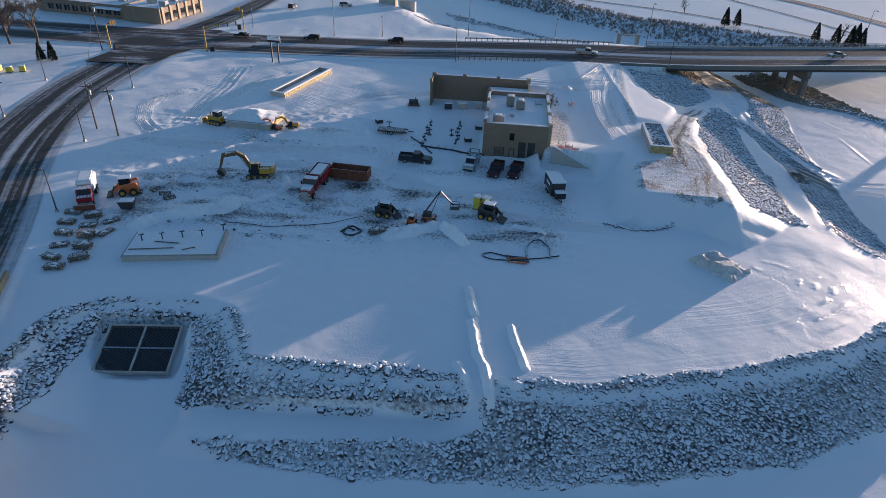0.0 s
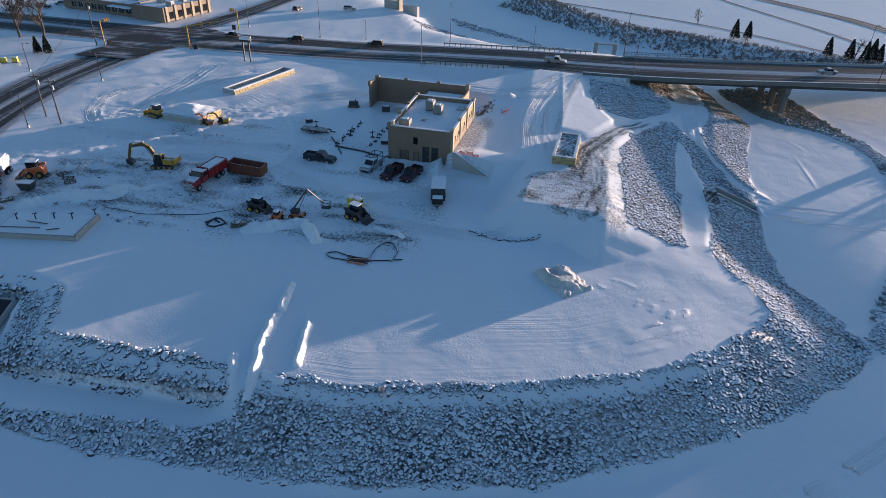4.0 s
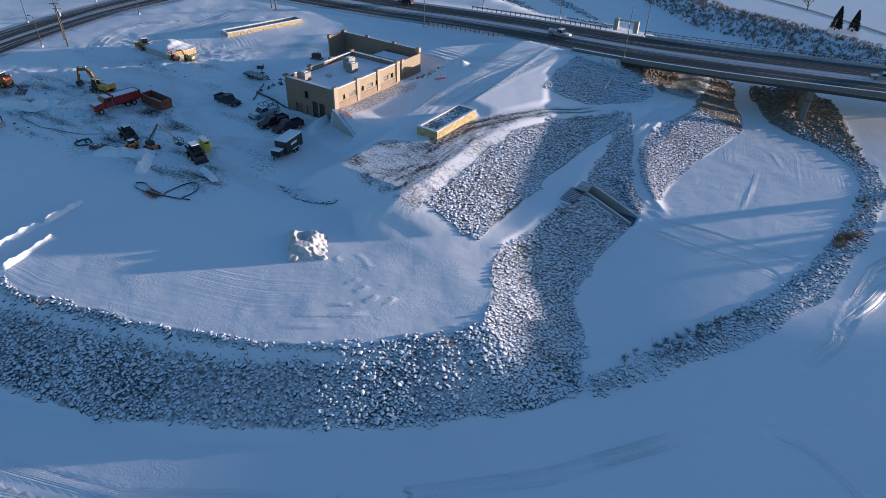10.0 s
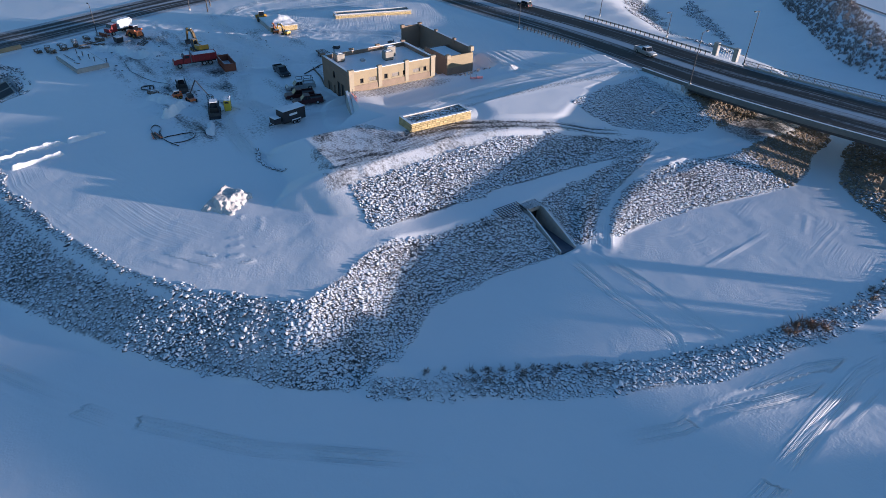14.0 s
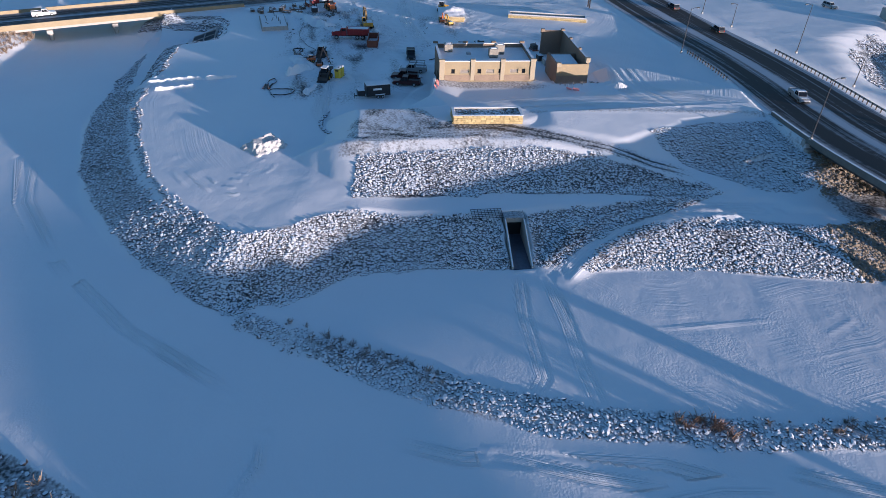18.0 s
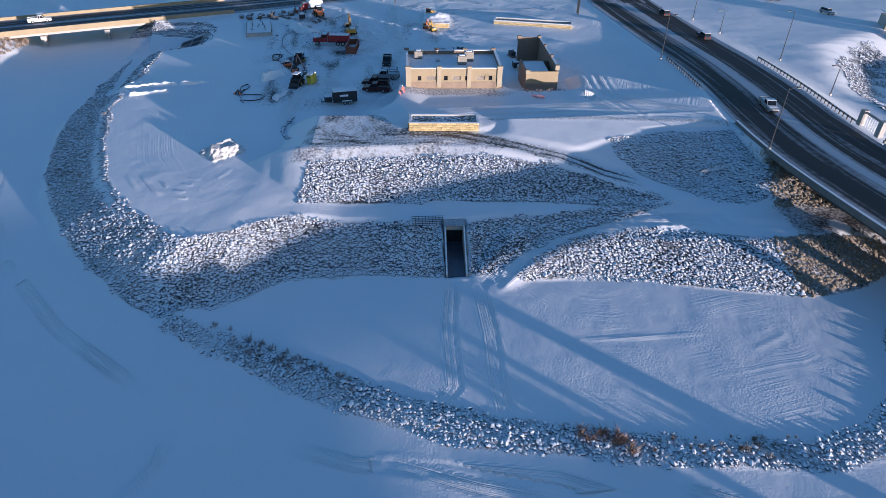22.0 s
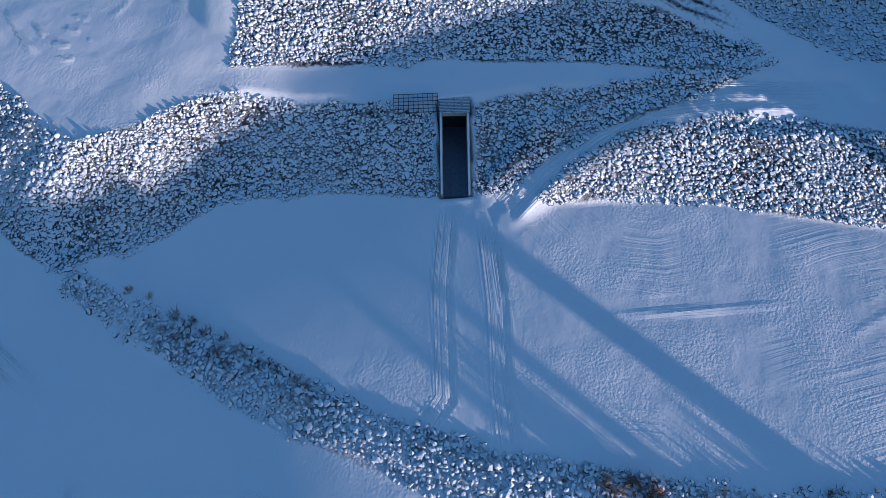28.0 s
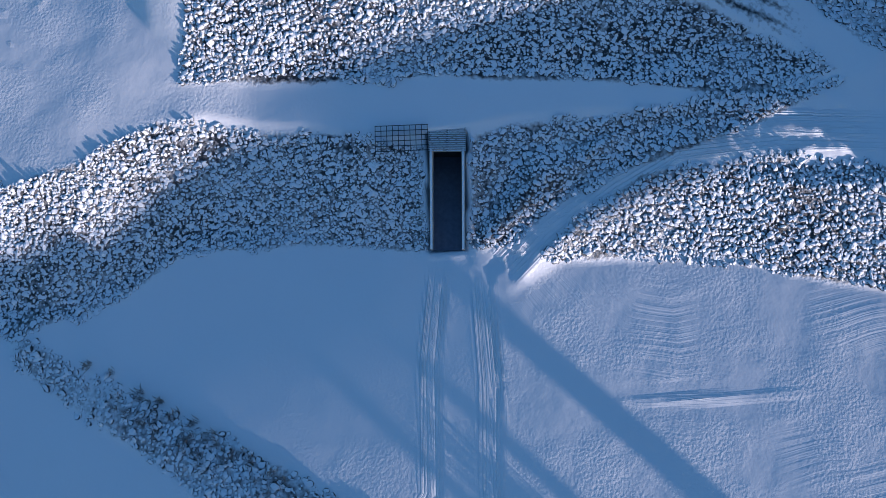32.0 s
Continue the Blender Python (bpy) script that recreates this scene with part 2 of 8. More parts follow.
STONE_YELLOW = mat("yellow_limestone_blocks", (0.48, 0.38, 0.19), 0.9, spread=0.22, scale=2.2, bump=0.7, bump_scale=6, per_object=0.22)
GRAVEL = mat("snow_blown_gravel", (0.085, 0.078, 0.07), 0.95, spread=0.3, scale=1.3, bump=0.6, bump_scale=6, snow=0.17)
STEEL_DARK = mat("weathered_dark_steel", (0.07, 0.072, 0.078), 0.55, 0.6, spread=0.2, scale=8)
STEEL = mat("galvanised_steel", (0.45, 0.46, 0.47), 0.45, 0.8, spread=0.12, scale=8)
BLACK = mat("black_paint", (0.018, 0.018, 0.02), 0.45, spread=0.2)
RUBBER = mat("tyre_rubber", (0.02, 0.02, 0.021), 0.9, spread=0.2)
YELLOW = mat("machine_yellow_paint", (0.50, 0.29, 0.035), 0.45, spread=0.18, scale=3, snow=0.12)
RED = mat("red_truck_paint", (0.24, 0.02, 0.025), 0.4, spread=0.12, scale=3, snow=0.2)
RUST = mat("rusty_steel", (0.21, 0.075, 0.045), 0.85, 0.1, spread=0.3, scale=4, snow=0.1)
ORANGE = mat("orange_paint", (0.62, 0.17, 0.05), 0.5, spread=0.2, scale=4, snow=0.1)
TOILET_YELLOW = mat("yellow_plastic", (0.66, 0.52, 0.05), 0.5, spread=0.1)
WOOD = mat("weathered_lumber", (0.17, 0.13, 0.095), 0.85, spread=0.35, scale=2.2, snow=0.10)
WOOD_BARE = mat("brown_timber_pole", (0.11, 0.095, 0.085), 0.9, spread=0.25, scale=5)
BARK = mat("winter_bark", (0.085, 0.068, 0.055), 0.95, spread=0.3, scale=4)
BRUSH = mat("dry_winter_brush", (0.22, 0.165, 0.115), 0.95, spread=0.35, scale=3, per_object=0.2)
NEEDLE = mat("spruce_needles", (0.035, 0.045, 0.03), 0.9, spread=0.35, scale=3, snow=0.02)
LENS = mat("lamp_lens", (0.7, 0.7, 0.66), 0.2, spread=0.03)
RED_LENS = mat("red_tail_lamp", (0.45, 0.02, 0.02), 0.2, spread=0.03)
WHITE_PAINT = mat("white_vehicle_paint", (0.78, 0.79, 0.8), 0.3, spread=0.04, scale=3)

# ---- building helpers ----
def part(name, bm, material, parent=None, label="", smooth=False):
    """Links a bmesh as one mesh object, under a thing or a part."""
    me = bpy.data.meshes.new(name)
    bm.to_mesh(me)
    bm.free()
    return mesh_part(name, me, material, parent, label, smooth)


def mesh_part(name, me, material, parent=None, label="", smooth=False):
    if material and not me.materials:
        me.materials.append(material)
    if smooth:
        me.shade_smooth()
    ob = new(name, me)
    ob.parent = parent
    if label:
        ob["label"] = label
    return ob


def thing(name, at=None, label="", category="", group="", kind=""):
    """An Empty at the base of a thing, that parents its parts."""
    ob = new(name)
    ob.empty_display_size = 0.3
    if at is not None:
        ob.matrix_basis = at
    return tagged(ob, label, category, group, kind)


def box(bm, x0, x1, y0, y1, z0, z1, bevel=0.0, taper=0.0, turn=None):
    """A box into bm; taper draws the top in; bevel rounds its edges."""
    t = taper
    co = [(x0, y0, z0), (x1, y0, z0), (x1, y1, z0), (x0, y1, z0), (x0 + t, y0 + t, z1), (x1 - t, y0 + t, z1), (x1 - t, y1 - t, z1), (x0 + t, y1 - t, z1)]
    v = [bm.verts.new(turn @ Vector(c) if turn else c) for c in co]
    f = [bm.faces.new([v[i] for i in q]) for q in ((3, 2, 1, 0), (4, 5, 6, 7), (0, 1, 5, 4), (1, 2, 6, 5), (2, 3, 7, 6), (3, 0, 4, 7))]
    if bevel:
        bmesh.ops.bevel(bm, geom=list({e for q in f for e in q.edges}), offset=bevel, segments=1, affect="EDGES")
    return bm


def boxes(*rows, bevel=0.0):
    bm = bmesh.new()
    for r in rows:
        box(bm, *r, bevel=bevel)
    return bm


def tube(bm, points, radius, sides=6, end=None):
    """A round bar along points; end: the radius at its far end."""
    pts = [Vector(p) for p in points]
    rings = []
    for i, p in enumerate(pts):
        d = (pts[min(i + 1, len(pts) - 1)] - pts[max(i - 1, 0)]).normalized()
        a = d.orthogonal().normalized() if abs(d.z) > 0.95 else d.cross(Vector((0, 0, 1))).normalized()
        c = d.cross(a)
        r = radius if end is None else radius + (end - radius) * i / (len(pts) - 1)
        rings.append([bm.verts.new(p + (a * math.cos(k * math.tau / sides) + c * math.sin(k * math.tau / sides)) * r) for k in range(sides)])
    for r0, r1 in zip(rings, rings[1:]):
        for k in range(sides):
            bm.faces.new((r0[k], r0[(k + 1) % sides], r1[(k + 1) % sides], r1[k]))
    bm.faces.new(rings[0]), bm.faces.new(rings[-1][::-1])
    bmesh.ops.recalc_face_normals(bm, faces=bm.faces[:]) if len(bm.faces) < 400 else None
    return bm


def prism(bm, outline, y0, y1, bevel=0.0):
    """An outline in x and z, drawn out from y0 to y1."""
    a = [bm.verts.new((x, y0, z)) for x, z in outline]
    c = [bm.verts.new((x, y1, z)) for x, z in outline]
    n = len(outline)
    f = [bm.faces.new(a), bm.faces.new(c[::-1])] + [bm.faces.new((a[i], c[i], c[(i + 1) % n], a[(i + 1) % n])) for i in range(n)]
    bmesh.ops.recalc_face_normals(bm, faces=f)
    if bevel:
        bmesh.ops.bevel(bm, geom=list({e for q in f for e in q.edges}), offset=bevel, segments=1, affect="EDGES")
    return bm


def wheel_mesh(bm, x, y, z, r, w, sides=14):
    """A disc on the y axis."""
    ring = [(x + r * math.cos(k * math.tau / sides), z + r * math.sin(k * math.tau / sides)) for k in range(sides)]
    return prism(bm, ring, y - w / 2, y + w / 2)


# ---- the lie of the land ----
ICE = 1.3


def sdf(px, py, poly):
    """Signed distance to a closed outline, negative inside."""
    best, inside = np.full(px.shape, 1e9), np.zeros(px.shape, bool)
    for (ax, ay), (bx, by) in zip(poly, poly[1:] + poly[:1]):
        ex, ey = bx - ax, by - ay
        t = np.clip(((px - ax) * ex + (py - ay) * ey) / (ex * ex + ey * ey), 0, 1)
        best = np.minimum(best, np.hypot(px - ax - t * ex, py - ay - t * ey))
        if ay != by:
            inside ^= ((ay > py) != (by > py)) & (px < ex * (py - ay) / (by - ay) + ax)
    return np.where(inside, -best, best)


def along(px, py, line):
    """Distance to an open line of (x, y, value) and the value at its nearest place; the sign tells the side (left positive)."""
    best, value, side = np.full(px.shape, 1e9), np.zeros(px.shape), np.ones(px.shape)
    for (ax, ay, az), (bx, by, bz) in zip(line, line[1:]):
        ex, ey = bx - ax, by - ay
        t = np.clip(((px - ax) * ex + (py - ay) * ey) / (ex * ex + ey * ey), 0, 1)
        d = np.hypot(px - ax - t * ex, py - ay - t * ey)
        near = d < best
        best, value = np.where(near, d, best), np.where(near, az + t * (bz - az), value)
        side = np.where(near, np.sign(ex * (py - ay) - ey * (px - ax)), side)
    return best, value, side


def wave(px, py, size, seed=0):
    """Smooth value noise, about -1 to 1."""
    rng = np.random.RandomState(seed)
    table = rng.rand(64, 64) * 2 - 1
    x, y = px / size + 31.7, py / size + 17.3
    i, j = np.floor(x).astype(int), np.floor(y).astype(int)
    u, v = x - i, y - j
    u, v = u * u * (3 - 2 * u), v * v * (3 - 2 * v)
    g = lambda a, b: table[a % 64, b % 64]
    return (g(i, j) * (1 - u) + g(i + 1, j) * u) * (1 - v) + (g(i, j + 1) * (1 - u) + g(i + 1, j + 1) * u) * v


BENCH = [(-400, 60), (-75, 46), (-60, 46), (-52, 44), (-48, 47), (-47.5, 54), (-43.5, 60.6), (-36, 62), (-31, 61.8), (-26, 60), (-22.8, 54.5), (-21.8, 51.7), (-9, 50.8), (1.8, 50.4),
         (15, 49.6), (28.3, 52.7), (42, 56.6), (52, 61.8), (60.5, 69), (64.3, 73.5), (62.5, 80), (59.2, 86.5), (58.8, 91), (60.2, 96), (61.8, 105), (61.8, 113),
         (61.5, 125), (62.5, 133), (65, 140), (66, 150), (67, 160), (66, 175), (62, 192), (50, 204), (34, 207), (15, 206), (-14, 222), (-24, 246), (-46, 275), (-60, 420), (-400, 420)]
TERRACE = [(16.8, 107.6), (20, 106.4), (23.6, 105.0), (30, 107.4), (31.2, 100), (30.2, 91), (41, 90.5), (44, 94), (44.3, 107), (43.2, 113), (40, 118), (36.6, 123), (36.4, 132), (37.2, 141), (40.8, 165),
           (36, 170), (22, 162), (14, 152), (12, 146), (16.4, 142), (16.4, 130)]
SOUTH_BANK = [(-700, -10), (-52, -3), (-38, 8), (-8, 4), (40, 4), (78, 24), (104, 49), (117, 65), (136, 92), (152, 140), (170, 190), (210, 236), (420, 260), (700, 200), (700, -600), (-700, -600)]
FAR_BANK = [(4, 320), (13, 300), (40, 262), (58, 242), (84, 231), (108, 225), (136, 217), (180, 240), (420, 270), (420, 700), (0, 700)]
# heights east of x = 160 are unseen, humped to shape the bridge's shadow
HIGHWAY = [(-420, 196, 5.5), (-180, 191, 5.5), (-140, 189, 5.5), (-90, 185, 5.5), (-60, 183.3, 5.5), (-20, 184, 5.7), (0, 183.6, 6.4), (21, 181, 7.5), (33, 178.6, 8.15), (42, 177, 8.5), (56, 175.8, 8.85), (75, 177.2, 9.15),
           (100, 180, 9.4), (126, 183.4, 9.65), (153, 187.4, 9.5), (170, 190, 9.55), (185, 192.7, 9.9), (198, 195.1, 11.2), (206, 196.6, 11.7), (218, 199, 11.3), (234, 202, 10.4), (420, 240, 10)]
RIVER_ROAD = [(-86, 188, 5.45), (-85.8, 172, 5.4), (-87.2, 155, 5.3), (-87.4, 138, 5.3), (-84, 116, 5.3), (-78.4, 97, 5.35), (-74, 87.4, 5.4), (-66.5, 70, 5.5), (-58, 46, 5.7), (-48, 17, 5.7), (-40.5, -4, 5.7), (-29, -40, 5.5), (-10, -100, 5.4), (60, -320, 5)]
SIDE_STREET = [(-84, 188, 5.45), (-80.5, 206, 5.5), (-77, 226, 5.5), (-75, 248, 5.5), (-72, 300, 5.5), (-66, 420, 5.5)]
BERM = [(77, 75, 1.75), (83.2, 82.2, 1.65), (89, 91.5, 1.6), (94.5, 100.5, 1.6), (98.8, 110, 1.48), (101.4, 121, 1.42), (104, 132, 1.4), (105.3, 144, 1.38), (103.8, 152, 1.36), (99, 159, 1.36), (92, 164, 1.42), (88, 172, 1.8), (88, 196, 2.2)]
HAUL_TRACK = [(39.0, 106.5, 8.45), (40.5, 114.6, 8.42), (44.4, 122.8, 8.12), (48.6, 131.8, 7.3), (52.4, 138.1, 5.85), (55.4, 143.2, 5.3), (59.0, 147.9, 4.9)]
CULVERT_PATH = [(74, 115.6, 1.4), (71, 119.5, 2.1), (67.5, 125.5, 3.3), (65, 131, 4.0), (65, 140, 4.2), (66, 152, 4.2)]


DARK_GAPS = []
CHURNED = ((-14.3, 96.2, 2.6, 1.5), (-33.9, 112.4, 6.5, 1.6), (-26, 77.2, 8, 1.4), (-13, 80.5, 4, 1.4), (-29, 87, 5, 1.8), (-43, 92, 4.5, 1.6), (-17.3, 111, 3, 0.9), (-34, 96, 5, 3), (-7, 85, 4, 2), (8, 105, 6, 2), (-40, 80.5, 6, 1.3))


def height(px, py):
    """Ground height and how bare or gap-dark the ground is, at arrays of x and y."""
    ease = lambda a, b, v: np.clip((v - a) / (b - a), 0, 1) ** 2 * (3 - 2 * np.clip((v - a) / (b - a), 0, 1))
    z = np.full(px.shape, ICE)
    soil_and_gap = np.zeros(px.shape)
    wob = wave(px, py, 6, 1) * 0.7 + wave(px, py, 2.3, 2) * 0.3
    # the site and its river bench
    top = 5.25 + (0.05 + 0.11 * ease(72, 84, py)) * wave(px, py, 17, 3) + (0.015 + 0.05 * ease(72, 80, py)) * wave(px, py, 4, 4)
    top = np.where(px > 45, top - 0.35 * ease(45, 62, px), top)
    top -= 0.3 * ease(88, 96, py) * ease(48, 58, px)
    d = sdf(px, py, BENCH)
    z = np.maximum(z, top - np.clip(d + 0.5 * wob, 0, None) * 0.36)
    # a low ledge along the foot of the bank, west
    ledge = ease(-30, -26, px) * (1 - ease(-1, 5, px))
    foot = 2.35 - np.clip(43.2 - py, 0, None) * 0.4
    z = np.where((py < 47.2) & (ledge > 0), z * (1 - ledge) + np.maximum(np.where(py > 46.4, 2.35 + (py - 46.4) * 0.5, foot), ICE) * ledge, z)
    # inlet in front of the trash rack
    cut = sdf(px, py, [(-42, 53), (-29.5, 53.4), (-27.6, 45), (-29, 40), (-40, 40), (-43, 46)])
    floor = 1.5 + np.clip(py - 44, 0, None) * 0.03
    z = np.where(cut < 0, floor, np.where(cut < 6, np.minimum(z, floor + cut * 0.62), z))
    rack = sdf(px, py, [(-41.6, 50.6), (-30.6, 51.0), (-31.0, 59.0), (-41.8, 58.6)])
    z = np.where(rack < 0, np.minimum(z, 0.55 + (py - 51) * 0.3), z)
    # upper fill, east of the building
    dt = sdf(px, py, TERRACE)
    fill = 8.40 - 0.12 * ease(106, 92, py) * ease(28, 33, px) + 0.04 * wave(px, py, 9, 5) - 0.55 * ease(29, 25, px) * ease(108, 113, py)
    steep = np.where(py < 92, 0.55, np.where((px > 41) | ((px > 36.5) & (py > 110)), 0.36 - 0.22 * ease(116, 126, py), 0.6))
    fill += 0.4 * ease(125, 150, py)
    z = np.maximum(z, fill - np.clip(dt + (0.35 - 0.25 * ease(118, 126, py)) * wob, 0, None) * steep - np.clip(dt - 8.5, 0, None) * 0.3 * ease(114, 120, py))
    # long even slope of the fill above the pool, from its crest to the culvert bench
    crest_x = np.interp(py, [84, 90, 109, 122, 132, 140, 153, 164], [45.6, 46.4, 47.4, 48.8, 48.8, 46.8, 44.2, 46.0])
    north = ease(116, 126, py)
    even = np.minimum(7.35 - 0.30 * (px - crest_x), 8.22 + north * (0.60 - 0.1 * (px - 36.6))) + 0.02 * wave(px, py, 5, 44)
    south = np.clip(90.5 + 0.05 * (px - 44) + 0.6 * wob - py, 0, None)
    even -= 0.034 * np.minimum(south, 6) ** 2 + np.clip(south - 6, 0, None) * 0.41 + np.clip(py - 165, 0, None) * 0.6 + np.clip(42.0 - px, 0, None) * 0.45 * (1 - north)
    z = np.where((px > 36) & (py < 172), np.maximum(z, even), z)
    # bank of stones between the culvert path and the pool
    shore = np.interp(py, [117, 124, 134.7, 146, 152, 159, 165, 169, 176.5, 190], [74.0, 74.3, 75.2, 78.6, 80.4, 81.4, 80.5, 79.3, 77.3, 75.0])
    bank = np.minimum(1.3 + 0.33 * (shore - px), 3.7 + 0.5 * ease(140, 152, py)) - np.clip(119 - py, 0, None) * 0.5 - np.clip(py - 186, 0, None) * 0.4
    z = np.where(px > 64.5, np.maximum(z, bank), z)
    lip, zlip, _ = along(px, py, [(72.4, 113.9, 1.7), (71.2, 115.2, 2.4), (68.6, 118.6, 3.3), (65.9, 123.8, 4.1), (64.0, 129, 4.5)])
    z = np.where(px > 62.6, np.maximum(z, zlip - np.clip(lip - 0.4, 0, None) * 0.45), z)
    # road banks
    dr, zr, _ = along(px, py, HIGHWAY)
    onland = px < 53
    z = np.where(onland & (dr < 40), np.maximum(z, zr - 0.1 - np.clip(dr - 11.9, 0, None) * 0.32), z)
    z = np.where(onland & (dr < 12.0), zr - 0.1, z)
    dl, zl, _ = along(px, py, RIVER_ROAD)
    z = np.where((dl < 30) & ((py > 43) | (py < -2)), np.maximum(z, zl - 0.12 - np.clip(dl - 8.3, 0, None) * 0.35), z)
    z = np.where((dl < 8.9) & (py > 43), zl - 0.12, z)
    ds, zs, _ = along(px, py, SIDE_STREET)
    z = np.where((ds < 6.5) & (py > 196), zs - 0.12, z)
    # abutment slope under the bridge
    apron = np.interp(px, [53, 56.5, 63.8, 65.5, 71, 71.5], [6.9, 6.9, 4.6, 4.3, 4.2, 4.2])
    apron = np.maximum(ICE, np.minimum(apron, 1.3 + 0.33 * (shore - px)))
    w = ease(157, 163, py) * ease(196, 190, py) * ease(52.6, 53, px) * ease(86, 84, px)
    z = z * (1 - w) + apron * w
    z = np.where((py > 158) & (py < 196) & (px > 46) & (px < 86), np.maximum(z, ICE), z)
    dirt = ease(158, 164, py + wob) * ease(192, 186, py) * ease(61, 64, px) * ease(73, 70.5, px)
    soil_and_gap = np.maximum(soil_and_gap, (0.52 + 0.14 * wave(px, py, 2.2, 61)) * dirt * ease(0.6, 1.6, np.hypot((px - 69.8) * 0.7, py - 168.8)))
    z = np.where((px > 41) & (px < 53) & (py > 148) & (py < 165), np.minimum(z, 8.3 - 0.15 * (px - 41)), z)
    # dividing berm round the pool
    db, zb, _ = along(px, py, BERM)
    z = np.maximum(z, zb - np.clip(db - 1.0 + 0.6 * wob, 0, None) * 0.32)
    # opposite banks
    z = np.maximum(z, 4.3 - np.clip(sdf(px, py, SOUTH_BANK) + wob, 0, None) * 0.35)
    z = np.maximum(z, 4.6 - np.clip(sdf(px, py, FAR_BANK) + 1.5 * wob, 0, None) * 0.26)
    # rise downstream, out of view, added to keep low sun off the river ice
    bu, bv = px * 0.695 - py * 0.72, px * 0.72 + py * 0.695
    z = np.maximum(z, 11.7 * ease(278, 312, bv) * (1 - ease(420, 520, bv)) * ease(2.5, 5.5, bu + 1.2 * wave(px, py, 14, 13)) * (1 - ease(110, 180, bu)))
    # cut of the haul track and of the path to the culvert
    dh, zh, _side = along(px, py, HAUL_TRACK)
    w = 1 - ease(1.6, 3.8, dh)
    z = z * (1 - w) + zh * w
    across = dh * _side
    streak = 0.6 * wave(across * 3.1, py * 0.35, 1.0, 41) + 0.4 * wave(across * 1.3, py * 0.5, 1.0, 42)
    wear = (1 - 0.4 * ease(128, 140, py)) * (1 - ease(141, 147, py + 1.5 * wob))
    soil_and_gap = np.maximum(soil_and_gap, wear * (0.48 + 0.26 * streak) * (1 - ease(1.2, 2.9, dh + 0.4 * wob)))
    soil_and_gap = np.maximum(soil_and_gap, (0.66 + 0.2 * streak) * np.exp(-((dh - 0.85 - 0.25 * wob) / 0.45) ** 2) * (1 - ease(139, 145.5, py + 1.5 * wob)))
    dm, _, side_m = along(px, py, [(40.6, 91.4, 0), (41.8, 98.4, 0), (41.2, 107.1, 0), (42.0, 115.6, 0), (44.4, 122.2, 0)])
    ribs = 0.6 * wave(dm * side_m * 2.6, py * 0.3, 1.0, 45) + 0.5 * wave(px * 1.2, py * 0.5, 1.0, 46)
    soil_and_gap = np.maximum(soil_and_gap, (0.44 + 0.30 * ribs) * (1 - ease(1.6, 3.6, dm + 0.5 * wob)))
    z = z - 0.07 * np.exp(-((dh - 0.8) / 0.4) ** 2) * (1 - ease(138, 144, py))
    dp, zp, _ = along(px, py, CULVERT_PATH)
    w = 1 - ease(1.4, 3.4, dp)
    z = z * (1 - w) + (zp + 0.09 * wave(px, py, 0.8, 51) + 0.06 * wave(px, py, 0.45, 52)) * w
    # soil left bare on the fill and beside the building
    patch = sdf(px, py, [(28.9, 92.4), (31.2, 103), (37, 106), (40.6, 107.8), (42, 100), (42.3, 94), (37.5, 89)])
    mottle = 0.5 * wave(px * 0.6 + py * 0.5, py * 1.7, 1.0, 47) + 0.5 * wave(px, py, 3.4, 48)
    soil_and_gap = np.maximum(soil_and_gap, (0.38 + 0.28 * mottle + 0.06 * ease(93.5, 90.5, py)) * (1 - ease(-1.5, 1.2, patch + 1.2 * wob)))
    # dirty snow along the crest of the fill
    soil_and_gap = np.maximum(soil_and_gap, (0.33 + 0.20 * mottle) * ease(41, 43, px) * ease(1.2, 0.0, px - crest_x) * ease(86, 88, py) * ease(124, 116, py))
    soil_and_gap = np.maximum(soil_and_gap, 0.40 * (1 - ease(0.5, 2.6, np.hypot((px - 21) * 0.8, (py - 126) * 0.35))))
    soil_and_gap = np.maximum(soil_and_gap, 0.5 * (1 - ease(0.6, 2.4, np.hypot((px - 19.5), (py - 136) * 0.5))))
    crest, _, _ = along(px, py, [(35, 122.4, 0), (36.2, 133, 0), (37, 142, 0), (40.8, 165, 0)])
    soil_and_gap = np.maximum(soil_and_gap, 0.36 * (1 - ease(0.3, 1.6, crest)))
    # churned ground among the machines
    churn = sdf(px, py, [(-52, 77), (-30, 78), (-12, 80), (2, 77), (15, 76), (17, 84), (2, 92), (-16, 99), (-32, 103), (-54, 96)])
    c = 1 - ease(-3, 3, churn)
    z = z + c * (0.16 * wave(px, py, 1.4, 7) + 0.14 * wave(px, py, 3.2, 8))
    soil_and_gap = np.maximum(soil_and_gap, c * (0.34 + 0.24 * wave(px * 0.35, py, 1.6, 12)))
    yard = 1 - ease(-6, 6, sdf(px, py, [(-56, 74), (16, 73), (22, 90), (14, 104), (-2, 118), (-24, 130), (-60, 126), (-64, 96)]))
    soil_and_gap = np.maximum(soil_and_gap, yard * (0.13 + 0.28 * wave(px * 0.4 + py * 0.2, py, 3.0, 21)))
    for cx, cy, rx, ry in CHURNED:
        r = np.hypot((px - cx) / rx, (py - cy) / ry) + 0.35 * wave(px, py, 1.3, 32)
        soil_and_gap = np.maximum(soil_and_gap, (0.30 + 0.22 * wave(px * 0.5, py * 1.6, 1.0, 34)) * (1 - ease(0.5, 1.2, r)))
        z = z + 0.26 * (1 - ease(0.6, 1.2, r)) * wave(px, py, 0.8, 33)
    z = z + yard * (0.09 * wave(px, py, 1.2, 22) + 0.07 * wave(px, py, 0.6, 26))
